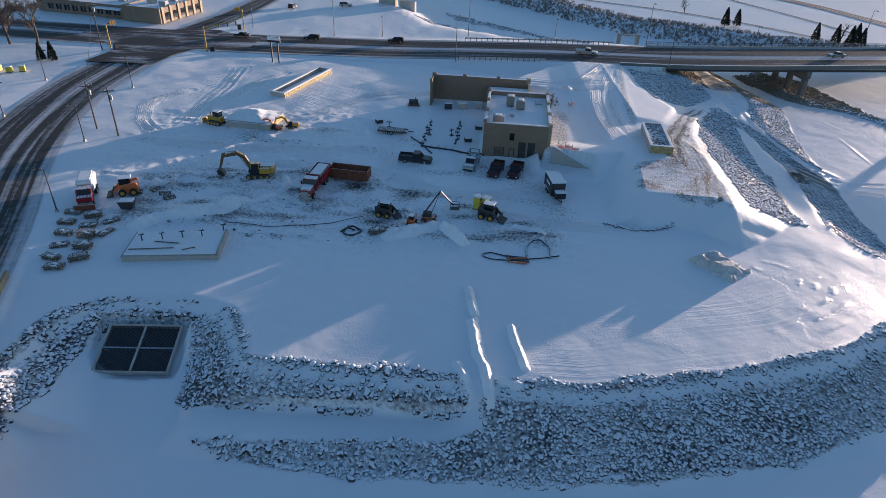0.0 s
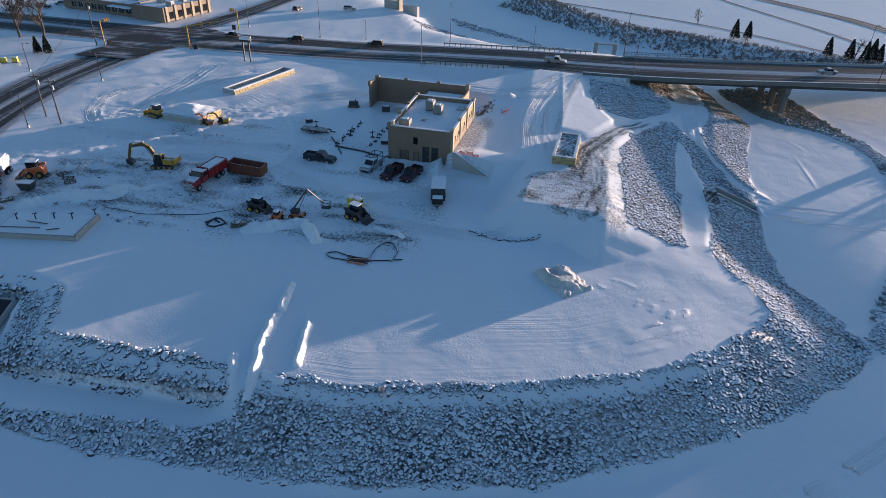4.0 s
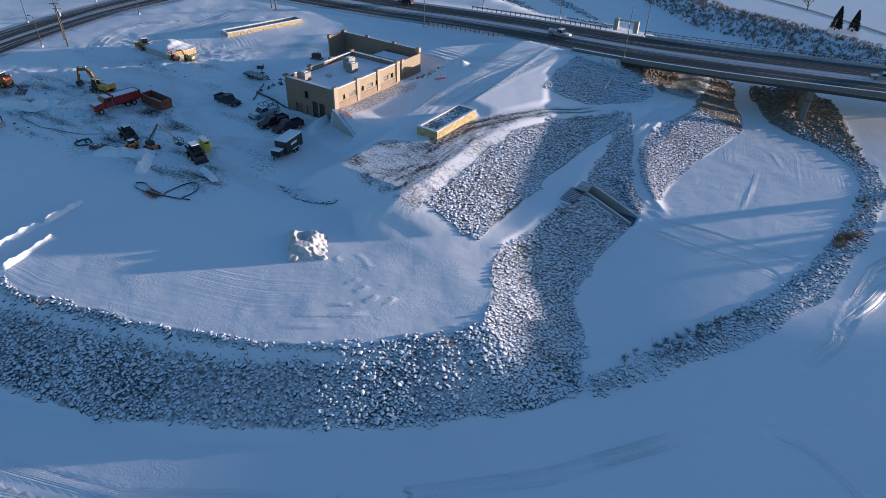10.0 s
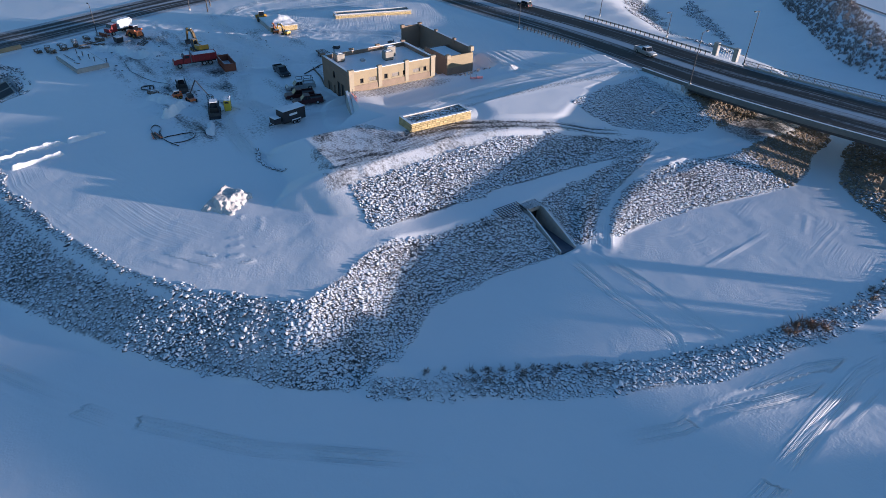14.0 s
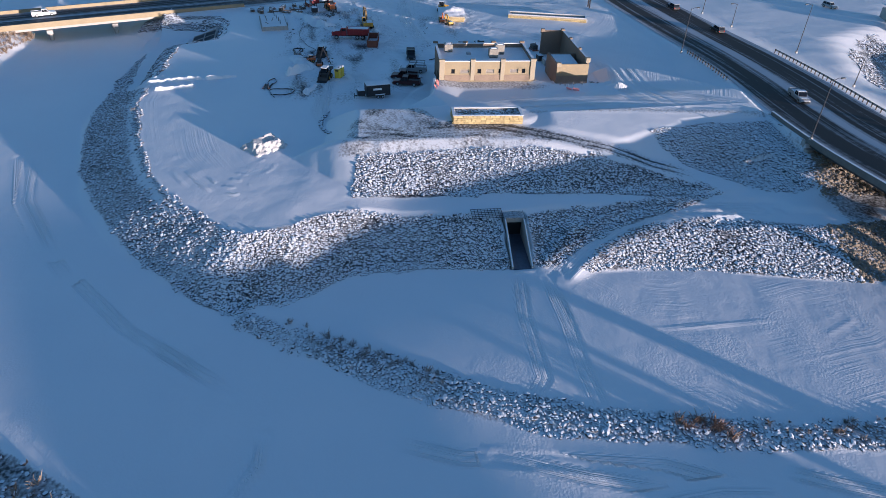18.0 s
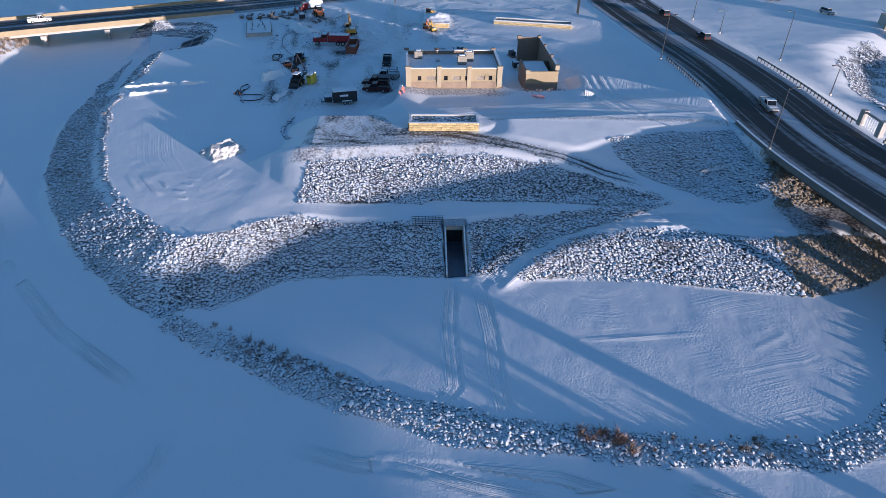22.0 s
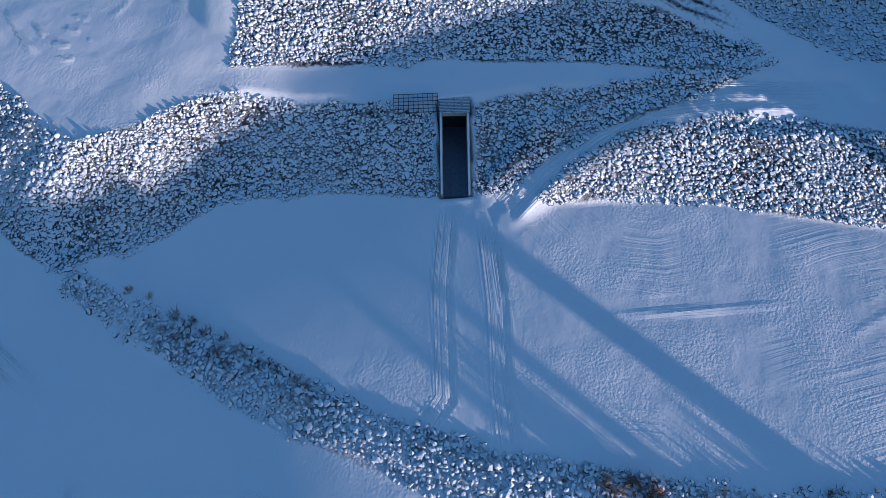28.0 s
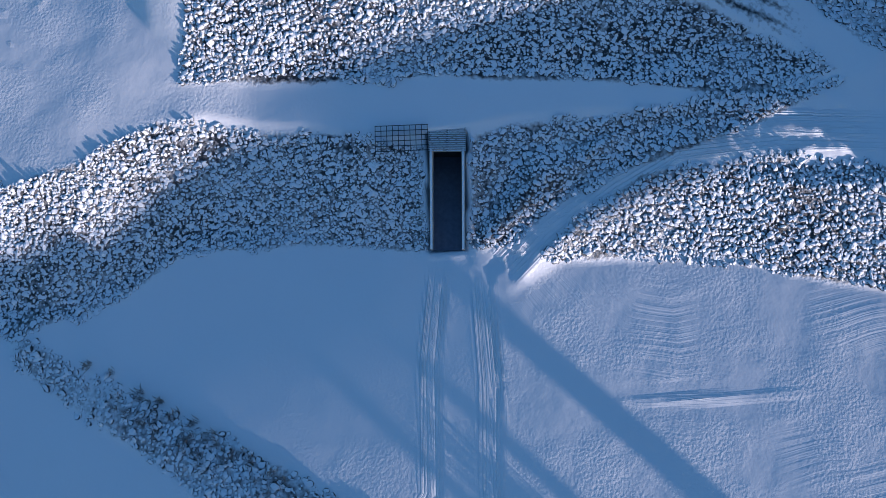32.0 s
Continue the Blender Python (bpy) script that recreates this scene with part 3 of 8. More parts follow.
    # dug-out ground round the unfinished wing
    wing = sdf(px, py, WING_PLAN)
    z = np.where(wing < 5.5, np.minimum(z, 6.0 + 0.1 * wave(px, py, 2, 11) + np.clip(wing - 3.0, 0, None) * 0.95), z)
    front = sdf(px, py, [(4, 109.2), (16.4, 108.3), (17.6, 128), (5.6, 129)])
    z = np.where(front < 0, 5.6, z)
    low = (px > 15) & (px < 24.6) & (py < 107.85 - (px - 17.0) * 0.364) & (py > 98)
    z = np.where(low, np.minimum(z, 5.6 + np.clip(px - 21.5, 0, None) * 0.12), z)
    soil_and_gap = np.maximum(soil_and_gap, 0.40 * (1 - ease(1.5, 4.0, np.abs(px - 18.2 - (py - 108) * 0.073))) * ease(106, 109, py) * (1 - ease(126, 130, py)))
    # channel of the culvert
    flank, zflank, _ = along(px, py, [(63.5, 111.7, 4.3), (64.8, 111.6, 4.3), (72.2, 110.9, 1.6)])
    z = np.where((px > 62.5) & (px < 72.8), np.maximum(z, zflank - 0.12 - np.clip(flank - 1.6, 0, None) * 0.28), z)
    ch = sdf(px, py, [(62.3, 110.2), (62.55, 113.35), (72.5, 112.55), (72.25, 109.3)])
    z = np.where(ch < 0, ICE - 0.45, z)
    # pushed-up snow
    for bx, by, h, r, sx, sy in ((11, 80, 0.6, 3, 1, 1.6), (-33, 86, 0.9, 3.2, 0.35, 1.2), (-41, 83, 0.8, 3.0, 0.4, 1.2), (24.2, 143.4, 1.3, 2.4, 1, 0.8),
                                 (-46, 96, 0.7, 2.4, 0.8, 1.2)):
        q = np.hypot((px - bx) * sx, (py - by) * sy) + 0.5 * wob
        z = z + h * np.clip(1 - q / r, 0, 1) ** 1.2
    ragged = 0.5 * wave(px, py, 1.3, 18) + 0.35 * wave(px, py, 3.1, 19) + 0.4 * wave(px, py, 0.75, 31)
    for line, h, w in (([(-30, 88.5, 0), (-22, 87, 0), (-14, 83, 0)], 0.4, 1.3), ([(-47.7, 94.1, 0), (-46.5, 91.0, 0)], 1.2, 1.2), ([(6, 81.4, 0), (9, 81, 0)], 0.5, 1.2), ([(12, 81.6, 0), (14.6, 79.6, 0)], 0.5, 0.8)):
        q, _, _ = along(px, py, line)
        z = z + h * np.clip(1.15 - (q + 0.8 * ragged) / w, 0, 1) * (0.75 + 0.6 * ragged)
    # tyre tracks
    for line, gap, depth in TRACKS + [(f[0], f[1] * 0.62, 0.09) for f in FURROWS if f[1] > 0.5]:
        q, _, _ = along(px, py, [(*c, 0) for c in line])
        rut = np.exp(-((q - gap) / 0.34) ** 2)
        z = z - 0.55 * depth * rut + depth * 0.35 * np.exp(-((q - gap - 0.55) / 0.3) ** 2)
    # ground between the quarry stones, darkened as bed and as crevice shade
    for poly, share in DARK_GAPS:
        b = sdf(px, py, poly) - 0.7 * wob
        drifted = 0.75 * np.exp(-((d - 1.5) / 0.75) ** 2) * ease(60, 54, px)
        soil_and_gap = np.maximum(soil_and_gap, (share + 0.09 * wave(px, py, 4.5, 23)) * (1 - ease(-0.5, 0.4, b)) * (1 - drifted))
    # wind ripples
    z = z + 0.014 * wave(px, py, 3.1, 9) + 0.010 * wave(px, py, 1.15, 10)
    return z, soil_and_gap


RIPRAP = []   # name, outline, spacing, size, seed, label, share, bare
RIPRAP.append(("riprap_river_bank", [(3, 50.6), (15, 49.9), (28.3, 53), (42, 57), (52, 62), (60, 69), (64, 73.5), (72, 74), (76.5, 72), (72.3, 67), (61.4, 57.2), (46, 48.6), (35.5, 44), (20.3, 40.6), (9.2, 39.3), (-2, 39.6), (-2, 43.5), (4, 45)], 0.32, 0.37, 11, "snow-dusted dark quarry stones along the river bank", 0.82, False))
RIPRAP.append(("riprap_point", [(61, 70), (64, 73.5), (62.3, 80), (59.3, 86.5), (59.5, 90), (61, 96), (62.2, 104.5), (63.1, 110.0), (71.9, 109.2), (70.6, 97.7), (70.2, 88.5), (75.5, 78.4), (77, 73), (72.5, 68.5)], 0.285, 0.355, 12, "large snow-capped quarry stones round the pool", 0.93, False))
RIPRAP.append(("riprap_upper_slope", [(46.6, 90), (46.8, 107), (47.6, 119), (49.8, 127.5), (52.3, 133), (57, 141.5), (60, 146), (61, 140), (61, 135), (60, 130), (58, 118), (57.3, 108), (56.2, 95), (55.5, 88.6)], 0.295, 0.365, 13, "sunlit snow-capped quarry stones on the fill slope", 0.95, False))
RIPRAP.append(("riprap_culvert_bank", [(62.7, 113.4), (62.3, 122), (62, 129.5), (61.2, 137), (60.8, 146.5), (63, 142), (65.6, 133.5), (67, 127), (69.7, 120.2), (72.6, 116.3), (72.4, 112.7)], 0.295, 0.365, 14, "snow-dusted quarry stones beside the culvert", 0.9, False))
RIPRAP.append(("riprap_pool_bank", [(74, 118.5), (70.2, 122.2), (67.6, 128), (66.9, 140), (68.4, 147), (70.4, 152.5), (71.4, 157), (81.3, 157), (80.2, 151), (78.6, 146), (75.2, 134.7), (74.2, 124)], 0.295, 0.37, 15, "snow-capped quarry stones on the pool bank", 0.95, False))
RIPRAP.append(("riprap_abutment", [(44.4, 141.4), (42.8, 153), (42.4, 165), (53, 165), (60, 164), (63, 158), (61.4, 154), (58, 149.5), (53, 144), (48.6, 141.2)], 0.36, 0.44, 16, "small snowy quarry stones by the bridge abutment", 0.82, False))
RIPRAP.append(("riprap_under_bridge", [(71.4, 156), (71.1, 161.7), (71.6, 168), (71, 187), (75.5, 187), (77.5, 176.5), (79.4, 169.2), (80.8, 164), (81.5, 158), (81.2, 156)], 0.37, 0.46, 18, "bare brown quarry stones under the bridge", 0.95, True))
RIPRAP.append(("riprap_abutment_foot", [(53.6, 166), (58, 163), (63.4, 162), (64.6, 168), (64.2, 187), (53.6, 187)], 0.42, 0.52, 28, "bare brown quarry stones below the bridge abutment", 0.93, True))
RIPRAP.append(("riprap_berm", [(76, 74), (81.5, 82), (87, 92.5), (92.5, 101.8), (97, 112), (99.6, 122), (102, 132), (103.4, 143), (102.6, 150), (97.5, 157.5), (90, 162.5), (92, 167), (100, 161), (106, 153), (107.6, 143), (106, 131), (103.3, 119.5), (100.8, 108.5), (96.5, 99), (91, 90), (85, 80.6), (79, 73)], 0.37, 0.41, 19, "small snowy stones on the berm round the pool", 0.82, False))
RIPRAP.append(("riprap_west_ledge", [(-25, 42.4), (-21, 40.8), (-10, 39.4), (0, 39.4), (0, 43.6), (-10, 43.2), (-18, 42.8)], 0.38, 0.50, 20, "low band of snowy quarry stones at the ice", 0.81, False))
RIPRAP.append(("riprap_west_bank", [(-22.5, 52), (-9, 51.2), (1.8, 50.8), (2.5, 46.8), (-12, 46.6), (-27, 46.6), (-29, 47.6), (-29.8, 54), (-30.8, 59), (-26, 60), (-23, 55)], 0.38, 0.50, 21, "snowy quarry stones between inlet and bench", 0.83, False))
RIPRAP.append(("riprap_inlet", [(-30.5, 58.6), (-30.5, 61.2), (-36.3, 61.2), (-42.4, 60.6), (-46.2, 58.2), (-48, 54.5), (-48.2, 46), (-47, 42), (-42.8, 43.5), (-42, 48), (-41.6, 58.0)], 0.38, 0.50, 22, "snowy quarry stones round the trash rack", 0.84, False))
RIPRAP.append(("riprap_west_abutment", [(-50, 46.5), (-56, 42), (-56, 38), (-46, 36), (-43, 42), (-46, 46)], 0.47, 0.59, 23, "snowy quarry stones by the road bridge", 0.9, False))
RIPRAP.append(("riprap_pier_mound", [(80.7, 179.4), (83.4, 172.3), (85.8, 165.5), (90.8, 161), (97, 158.5), (102, 154), (104.6, 152), (103.6, 158), (102.4, 164), (100.6, 172), (99, 180), (97, 188), (88, 190), (79.5, 187)], 0.55, 0.66, 26, "bare brown quarry stones round the bridge pier", 0.93, True))
RIPRAP.append(("riprap_opposite_bank", [(96, 46), (104, 56), (118, 72), (112, 73), (100, 62), (92, 51)], 0.53, 0.45, 24, "sparse snowy stones on the opposite bank", 0.5, False))
RIPRAP.append(("riprap_north_shore", [(40, 204), (26.6, 205.9), (15.4, 209.4), (-0.3, 216.5), (-10.8, 226.1), (-20, 240), (-9, 240), (11.8, 221), (24, 212.6), (42, 210)], 0.5, 0.56, 25, "sunlit stones on the shore beyond the highway", 0.85, False))
RIPRAP.append(("riprap_shore_toe", [(-3, 247), (12, 235.5), (28.5, 224), (31, 223.4), (15, 240), (-8, 260)], 0.6, 0.56, 27, "snowy stones along the foot of the far shore", 0.8, False))
# how strongly each bed's gaps are darkened
DARK_GAPS += [(r[1], 0.53 if r[6] > 0.84 else 0.37 if r[0] == "riprap_abutment" else 0.41 if r[0] == "riprap_berm" else 0.47) for r in RIPRAP]
WING_PLAN = [(-6.8, 136.2), (15.1, 133.2), (15.7, 140.2), (-6.2, 142.4)]
TRACKS = []   # line, half the gauge, depth
TRACKS.append(([(34.5, 112), (32, 122), (32.5, 133), (35, 146), (37.5, 160)], 0.9, 0.05))
TRACKS.append(([(30.5, 114), (29.5, 126), (30, 136), (32, 148), (35, 160)], 0.9, 0.05))
TRACKS.append(([(36, 150), (28, 147), (16, 148), (0, 149), (-20, 140), (-34, 126)], 1.0, 0.12))
TRACKS.append(([(-3.3, 147.3), (8.8, 150.7), (23.3, 148.7), (30.2, 151.9), (38, 166)], 1.0, 0.1))
TRACKS.append(([(13, 147), (18, 145.6), (28, 144), (34, 146.5), (37, 158)], 1.0, 0.06))
TRACKS.append(([(-34, 101), (-28, 103), (-24, 100), (-25, 95)], 0.9, 0.16))
TRACKS.append(([(-57.5, 112.8), (-61, 116), (-64.3, 120.3), (-67.3, 128.2), (-66.4, 133.5), (-62, 140)], 0.9, 0.12))
TRACKS.append(([(-54.7, 117), (-55.6, 130.5), (-55.0, 143.5), (-56.3, 158.5)], 0.9, 0.12))
TRACKS.append(([(-52.5, 118), (-52.8, 130.5), (-50, 143.5), (-44, 156)], 0.9, 0.12))
TRACKS.append(([(-34, 124), (-29.6, 129), (-20.5, 142), (-10, 150)], 0.9, 0.14))
TRACKS.append(([(30, 86), (24, 84), (8, 86), (-4, 98)], 1.0, 0.08))
TRACKS.append(([(20, 106), (14, 96), (2, 92), (-18, 102), (-38, 112)], 1.0, 0.1))
TRACKS.append(([(-60, 110), (-40, 108), (-18, 110), (0, 104)], 1.0, 0.1))
TRACKS.append(([(-20, 128), (-14, 116), (-12, 104), (-18, 90)], 1.0, 0.1))
POOL_TURN = [(62, 110, 0), (73.4, 114.4, 0), (77.5, 115.6, 0), (81.6, 118.2, 0), (85.6, 122.5, 0), (87.2, 129.2, 0), (84.4, 148.3, 0), (80, 176, 0)]
# sledge and tyre lines too fine for the sheet: line, half width of the bundle
FURROWS = []
FURROWS.append(([(74.5, 115.4), (71, 119.5), (67.5, 125.5), (65, 131), (64.8, 140), (66, 150)], 1.7))
FURROWS.append(([(98.3, 90.1), (101.2, 96.5), (102.9, 105.9), (105.2, 116.2), (109.9, 125.3), (110.8, 124.0)], 0.9))
FURROWS.append(([(101.6, 100.2), (105.2, 108.3), (107.7, 115.6)], 0.8))
FURROWS.append(([(108.6, 81.0), (110.5, 88.7), (110.7, 97.2), (110.0, 108.0), (111.2, 120.8)], 1.1))
FURROWS.append(([(110.1, 100.1), (109.5, 110.1), (109.1, 120.4), (109.9, 125.1)], 1.0))
FURROWS.append(([(107.4, 127.3), (109.6, 131.8), (111.5, 136.3), (111.7, 142.6)], 0.9))
FURROWS.append(([(95.6, 77.8), (99.2, 77.4), (102.4, 75.2), (105.3, 72.4), (108.1, 71.0)], 0.7))
FURROWS.append(([(77.1, 59.9), (81.8, 64.1), (86.6, 69.3), (89.7, 73.9)], 0.6))
FURROWS.append(([(73.5, 110.1), (81.8, 108.6), (92.2, 107.9), (94.8, 105.8)], 0.9))
FURROWS.append(([(74.9, 113.7), (84.1, 113.5), (92.0, 112.7), (97.0, 112.7)], 1.0))
FURROWS.append(([(86.2, 123.7), (86.7, 132.3), (86.8, 140.8)], 0.35))
FURROWS.append(([(90.5, 143.8), (87.9, 150.4)], 0.35))
FURROWS.append(([(49.9, 41.1), (56.4, 45.4), (66.0, 51.5), (77.4, 60.6), (89.7, 74.4)], 0.9))
FURROWS.append(([(28.3, 32.3), (44.5, 37.7), (56.9, 44.9), (65.9, 50.7)], 1.0))
FURROWS.append(([(28.4, 34.8), (44.6, 39.0), (60.1, 47.7)], 0.8))

FURROWS.append(([(47.0, 66.5), (51.6, 69.7)], 0.4))
FURROWS.append(([(44.9, 62.9), (48.6, 65.2), (52.1, 68.0)], 0.45))
FURROWS.append(([(44.6, 60.8), (50.6, 64.4)], 0.4))
for x, y in ((45.6, 72.6), (47.2, 72.3), (49.4, 71.6), (51.0, 70.9), (52.2, 70.1), (46.4, 70.9), (48.2, 70.2), (50.2, 69.4)):
    FURROWS.append(([(x, y), (x + 0.7, y + 0.9), (x + 1.0, y + 1.9)], 0.4))
FURROWS.append(([(41.7, 75.2), (43.2, 74.2)], 0.4))
FURROWS.append(([(43.7, 77.1), (45.6, 76.4), (47.3, 75.2)], 0.4))


def furrows(px, py):
    """How far each place lies across the nearest set of raked or driven lines, and how clear these are."""
    d = sdf(px, py, BENCH)
    lane = d + 0.5 * wave(px, py, 11, 14)
    ease = lambda a, b, v: np.clip((v - a) / (b - a), 0, 1)
    raked = 0.32 * ease(-0.6, -1.2, d) * ease(-17, -12, d) * ease(2, 10, px) * ease(64, 60, px) * (0.5 + 0.6 * wave(px, py, 6, 15)) * (1 - 0.9 * ease(40, 47, px))
    pool = sdf(px, py, [(75, 114), (76, 124), (77, 134), (80, 146), (85, 158), (99, 154), (103, 142), (100, 126), (95, 114)])
    field = sdf(px, py, [(-62, 110), (-36, 108), (-18, 116), (-16, 150), (0, 152), (30, 152), (38, 164), (-60, 170)])
    lane = np.where(field < 3, py * 0.85 + px * 0.5 + 0.8 * wave(px, py, 8, 27), lane)
    raked = np.where(field < 3, ease(2, -2, field) * (0.3 + 0.45 * wave(px, py, 5, 28)), raked)
    turn, _, _ = along(px, py, POOL_TURN)
    inside = pool < 2
    lane, raked = np.where(inside, turn + 0.4 * wave(px, py, 3.5, 24), lane), np.where(inside, ease(2, -1, pool) * (0.05 + 0.26 * wave(px, py, 5, 16)), raked)
    for line, half in FURROWS + [(t[0], t[1] + 0.6) for t in TRACKS]:
        q, run, _ = along(px, py, [(*c, k) for k, c in enumerate(line)])
        inside, last = q < half + 1.2, len(line) - 1
        clear = (2.6 if half > 0.5 else 1.1) * ease(half + 0.2, half - 0.3, q) * ease(0, 0.35, run) * ease(last, last - 0.35, run) * (0.75 + 0.5 * wave(px, py, 4, 25))
        lane, raked = np.where(inside, q * 1.5 + 3.1 * half, lane), np.where(inside, clear, raked)
    return lane, np.clip(raked, 0, 3.0)


def grid_axis(lo, hi, step, reach):
    inner = np.arange(lo, hi + step / 2, step)
    out, s, p = [], step, hi
    while p < reach:
        s *= 1.09
        p += s
        out.append(p)
    back, s, p = [], step, lo
    while p > -reach:
        s *= 1.09
        p -= s
        back.append(p)
    return np.array(back[::-1] + list(inner) + out)


gx, gy = grid_axis(-62, 116, 0.38, 3200), grid_axis(30, 168, 0.38, 3200)
PX, PY = np.meshgrid(gx, gy)
PZ, SOIL_AND_GAP = height(PX, PY)
nx, ny = len(gx), len(gy)
idx = np.arange(nx * ny).reshape(ny, nx)
quads = np.stack([idx[:-1, :-1], idx[:-1, 1:], idx[1:, 1:], idx[1:, :-1]], -1).reshape(-1, 4)
me = bpy.data.meshes.new("ground")
me.from_pydata(np.stack([PX, PY, PZ], -1).reshape(-1, 3).tolist(), [], quads.tolist())
LANE, RAKED = furrows(PX, PY)
me.attributes.new("lane", "FLOAT", "POINT").data.foreach_set("value", LANE.reshape(-1).astype(np.float32))
me.attributes.new("raked", "FLOAT", "POINT").data.foreach_set("value", RAKED.reshape(-1).astype(np.float32))
me.attributes.new("soil_and_gap", "FLOAT", "POINT").data.foreach_set("value", SOIL_AND_GAP.reshape(-1).astype(np.float32))
ground = mesh_part("ground", me, SNOW, smooth=True)
tagged(ground, "snow-covered construction ground and frozen river ice", "ground", kind="structure")


def ground_z(x, y):
    i, j = np.clip(np.searchsorted(gx, x) - 1, 0, nx - 2), np.clip(np.searchsorted(gy, y) - 1, 0, ny - 2)
    u, v = (x - gx[i]) / (gx[i + 1] - gx[i]), (y - gy[j]) / (gy[j + 1] - gy[j])
    return float((PZ[j, i] * (1 - u) + PZ[j, i + 1] * u) * (1 - v) + (PZ[j + 1, i] * (1 - u) + PZ[j + 1, i + 1] * u) * v)


# ---- roads ----
def resample(line, step):
    out = []
    for a, c in zip(line, line[1:]):
        n = max(1, int(math.dist(a[:2], c[:2]) / step))
        out += [tuple(a[k] + (c[k] - a[k]) * i / n for k in range(3)) for i in range(n)]
    out.append(line[-1])
    pts = np.array(out)
    for _ in range(6):
        pts[1:-1] = (pts[:-2] + 2 * pts[1:-1] + pts[2:]) / 4
    return pts


def offsets(line, side):
    """The line moved sideways (left positive), level."""
    d = np.gradient(line[:, :2], axis=0)
    d /= np.hypot(d[:, 0], d[:, 1])[:, None]
    return np.column_stack([line[:, 0] - d[:, 1] * side, line[:, 1] + d[:, 0] * side, line[:, 2]])


def strip(name, line, stations, lift, material, slush=None):
    """A sheet along the line; stations: sideways places; slush: how much snow lies at each."""
    rows = [offsets(line, s) for s in stations]
    verts = np.stack(rows, 1)
    verts[..., 2] += lift
    n, w = verts.shape[:2]
    ii = np.arange(n * w).reshape(n, w)
    q = np.stack([ii[:-1, :-1], ii[1:, :-1], ii[1:, 1:], ii[:-1, 1:]], -1).reshape(-1, 4)[:, ::-1]
    me = bpy.data.meshes.new(name)
    me.from_pydata(verts.reshape(-1, 3).tolist(), [], q.tolist())
    run = np.concatenate([[0], np.cumsum(np.hypot(*np.diff(line[:, :2], axis=0).T))])
    uv = np.stack([np.broadcast_to(np.array(stations)[None], (n, w)), np.broadcast_to(run[:, None], (n, w))], -1).reshape(-1, 2)
    layer = me.uv_layers.new(name="UVMap")
    loops = np.empty(len(me.loops), int)
    me.loops.foreach_get("vertex_index", loops)
    layer.data.foreach_set("uv", uv[loops].astype(np.float32).reshape(-1))
    if slush is not None:
        me.attributes.new("slush", "FLOAT", "POINT").data.foreach_set("value", np.tile(np.array(slush, np.float32), n))
    return mesh_part(name, me, material)


def bar_along(bm, line, side, z0, z1, half):
    """A long beam that follows the line."""
    a, c = offsets(line, side - half), offsets(line, side + half)
    rows = [[bm.verts.new((p[0], p[1], p[2] + z)) for p, z in ((p0, z0), (p1, z0), (p1, z1), (p0, z1))] for p0, p1 in zip(a, c)]
    for r0, r1 in zip(rows, rows[1:]):
        for k in range(4):
            bm.faces.new((r0[k], r1[k], r1[(k + 1) % 4], r0[(k + 1) % 4]))
    bm.faces.new(rows[0][::-1]), bm.faces.new(rows[-1])
    bmesh.ops.recalc_face_normals(bm, faces=bm.faces[:])
    return bm


hw = resample(HIGHWAY, 3.0)
LANES = [-10.4, -9.4, -8.2, -6.4, -4.8, -3.2, -1.4, -0.4, 0.6, 1.8, 3.4, 5.0, 6.6, 8.2, 9.4, 10.4]
COVER = [0.36, 0.2, 0.0, 0.05, 0.0, 0.06, 0.22, 0.36, 0.34, 0.14, 0.0, 0.05, 0.0, 0.03, 0.16, 0.36]
road = strip("road", hw, LANES, 0.02, ASPHALT, COVER)
tagged(road, "salted asphalt highway with slush streaks between the lanes", "road", kind="structure")
rr = resample(RIVER_ROAD, 3.0)
road_2 = strip("road", rr, [-8.0, -6.8, -5.0, -3.4, -1.7, 0, 1.7, 3.4, 5.0, 6.8, 8.0], 0.0, ASPHALT, [0.34, 0.2, 0.05, 0.1, 0.03, 0.3, 0.03, 0.12, 0.05, 0.2, 0.34])
tagged(road_2, "slushy asphalt road along the river with snow between lanes", "road", kind="structure")
ss = resample([(-84, 190, 5.45)] + SIDE_STREET[1:], 3.0)
road_3 = strip("road", ss, [-5.2, -4, -2, 0, 2, 4, 5.2], 0.012, ASPHALT, [0.3, 0.15, 0.03, 0.1, 0.03, 0.15, 0.3])
tagged(road_3, "slushy asphalt side street beyond the junction", "road", kind="structure")
junction = bmesh.new()
corner = [(-96.5, 158), (-79.0, 158), (-77.4, 168), (-74.5, 174), (-67, 176.4), (-60, 176), (-60, 191.5), (-68, 192.6), (-74.6, 197), (-85.8, 197), (-90, 193.6), (-112, 193), (-112, 179.6), (-101.5, 178), (-96.2, 175), (-94.6, 169)]
junction.faces.new([junction.verts.new((x, y, 5.535)) for x, y in corner])
bmesh.ops.triangulate(junction, faces=junction.faces[:])
bmesh.ops.subdivide_edges(junction, edges=junction.edges[:], cuts=2, use_grid_fill=True)
layer = junction.loops.layers.uv.new("UVMap")
for f in junction.faces:
    for loop in f.loops:
        loop[layer].uv = (loop.vert.co.y - 180, loop.vert.co.x)
road_4 = part("road", junction, ASPHALT)
tagged(road_4, "slushy asphalt road junction with worn wheel tracks", "road", kind="structure")
junction_cover = [0.06 + 0.26 * float(wave(np.array([v.co.x * 0.2]), np.array([v.co.y]), 2.0, 29)[0]) for v in road_4.data.vertices]
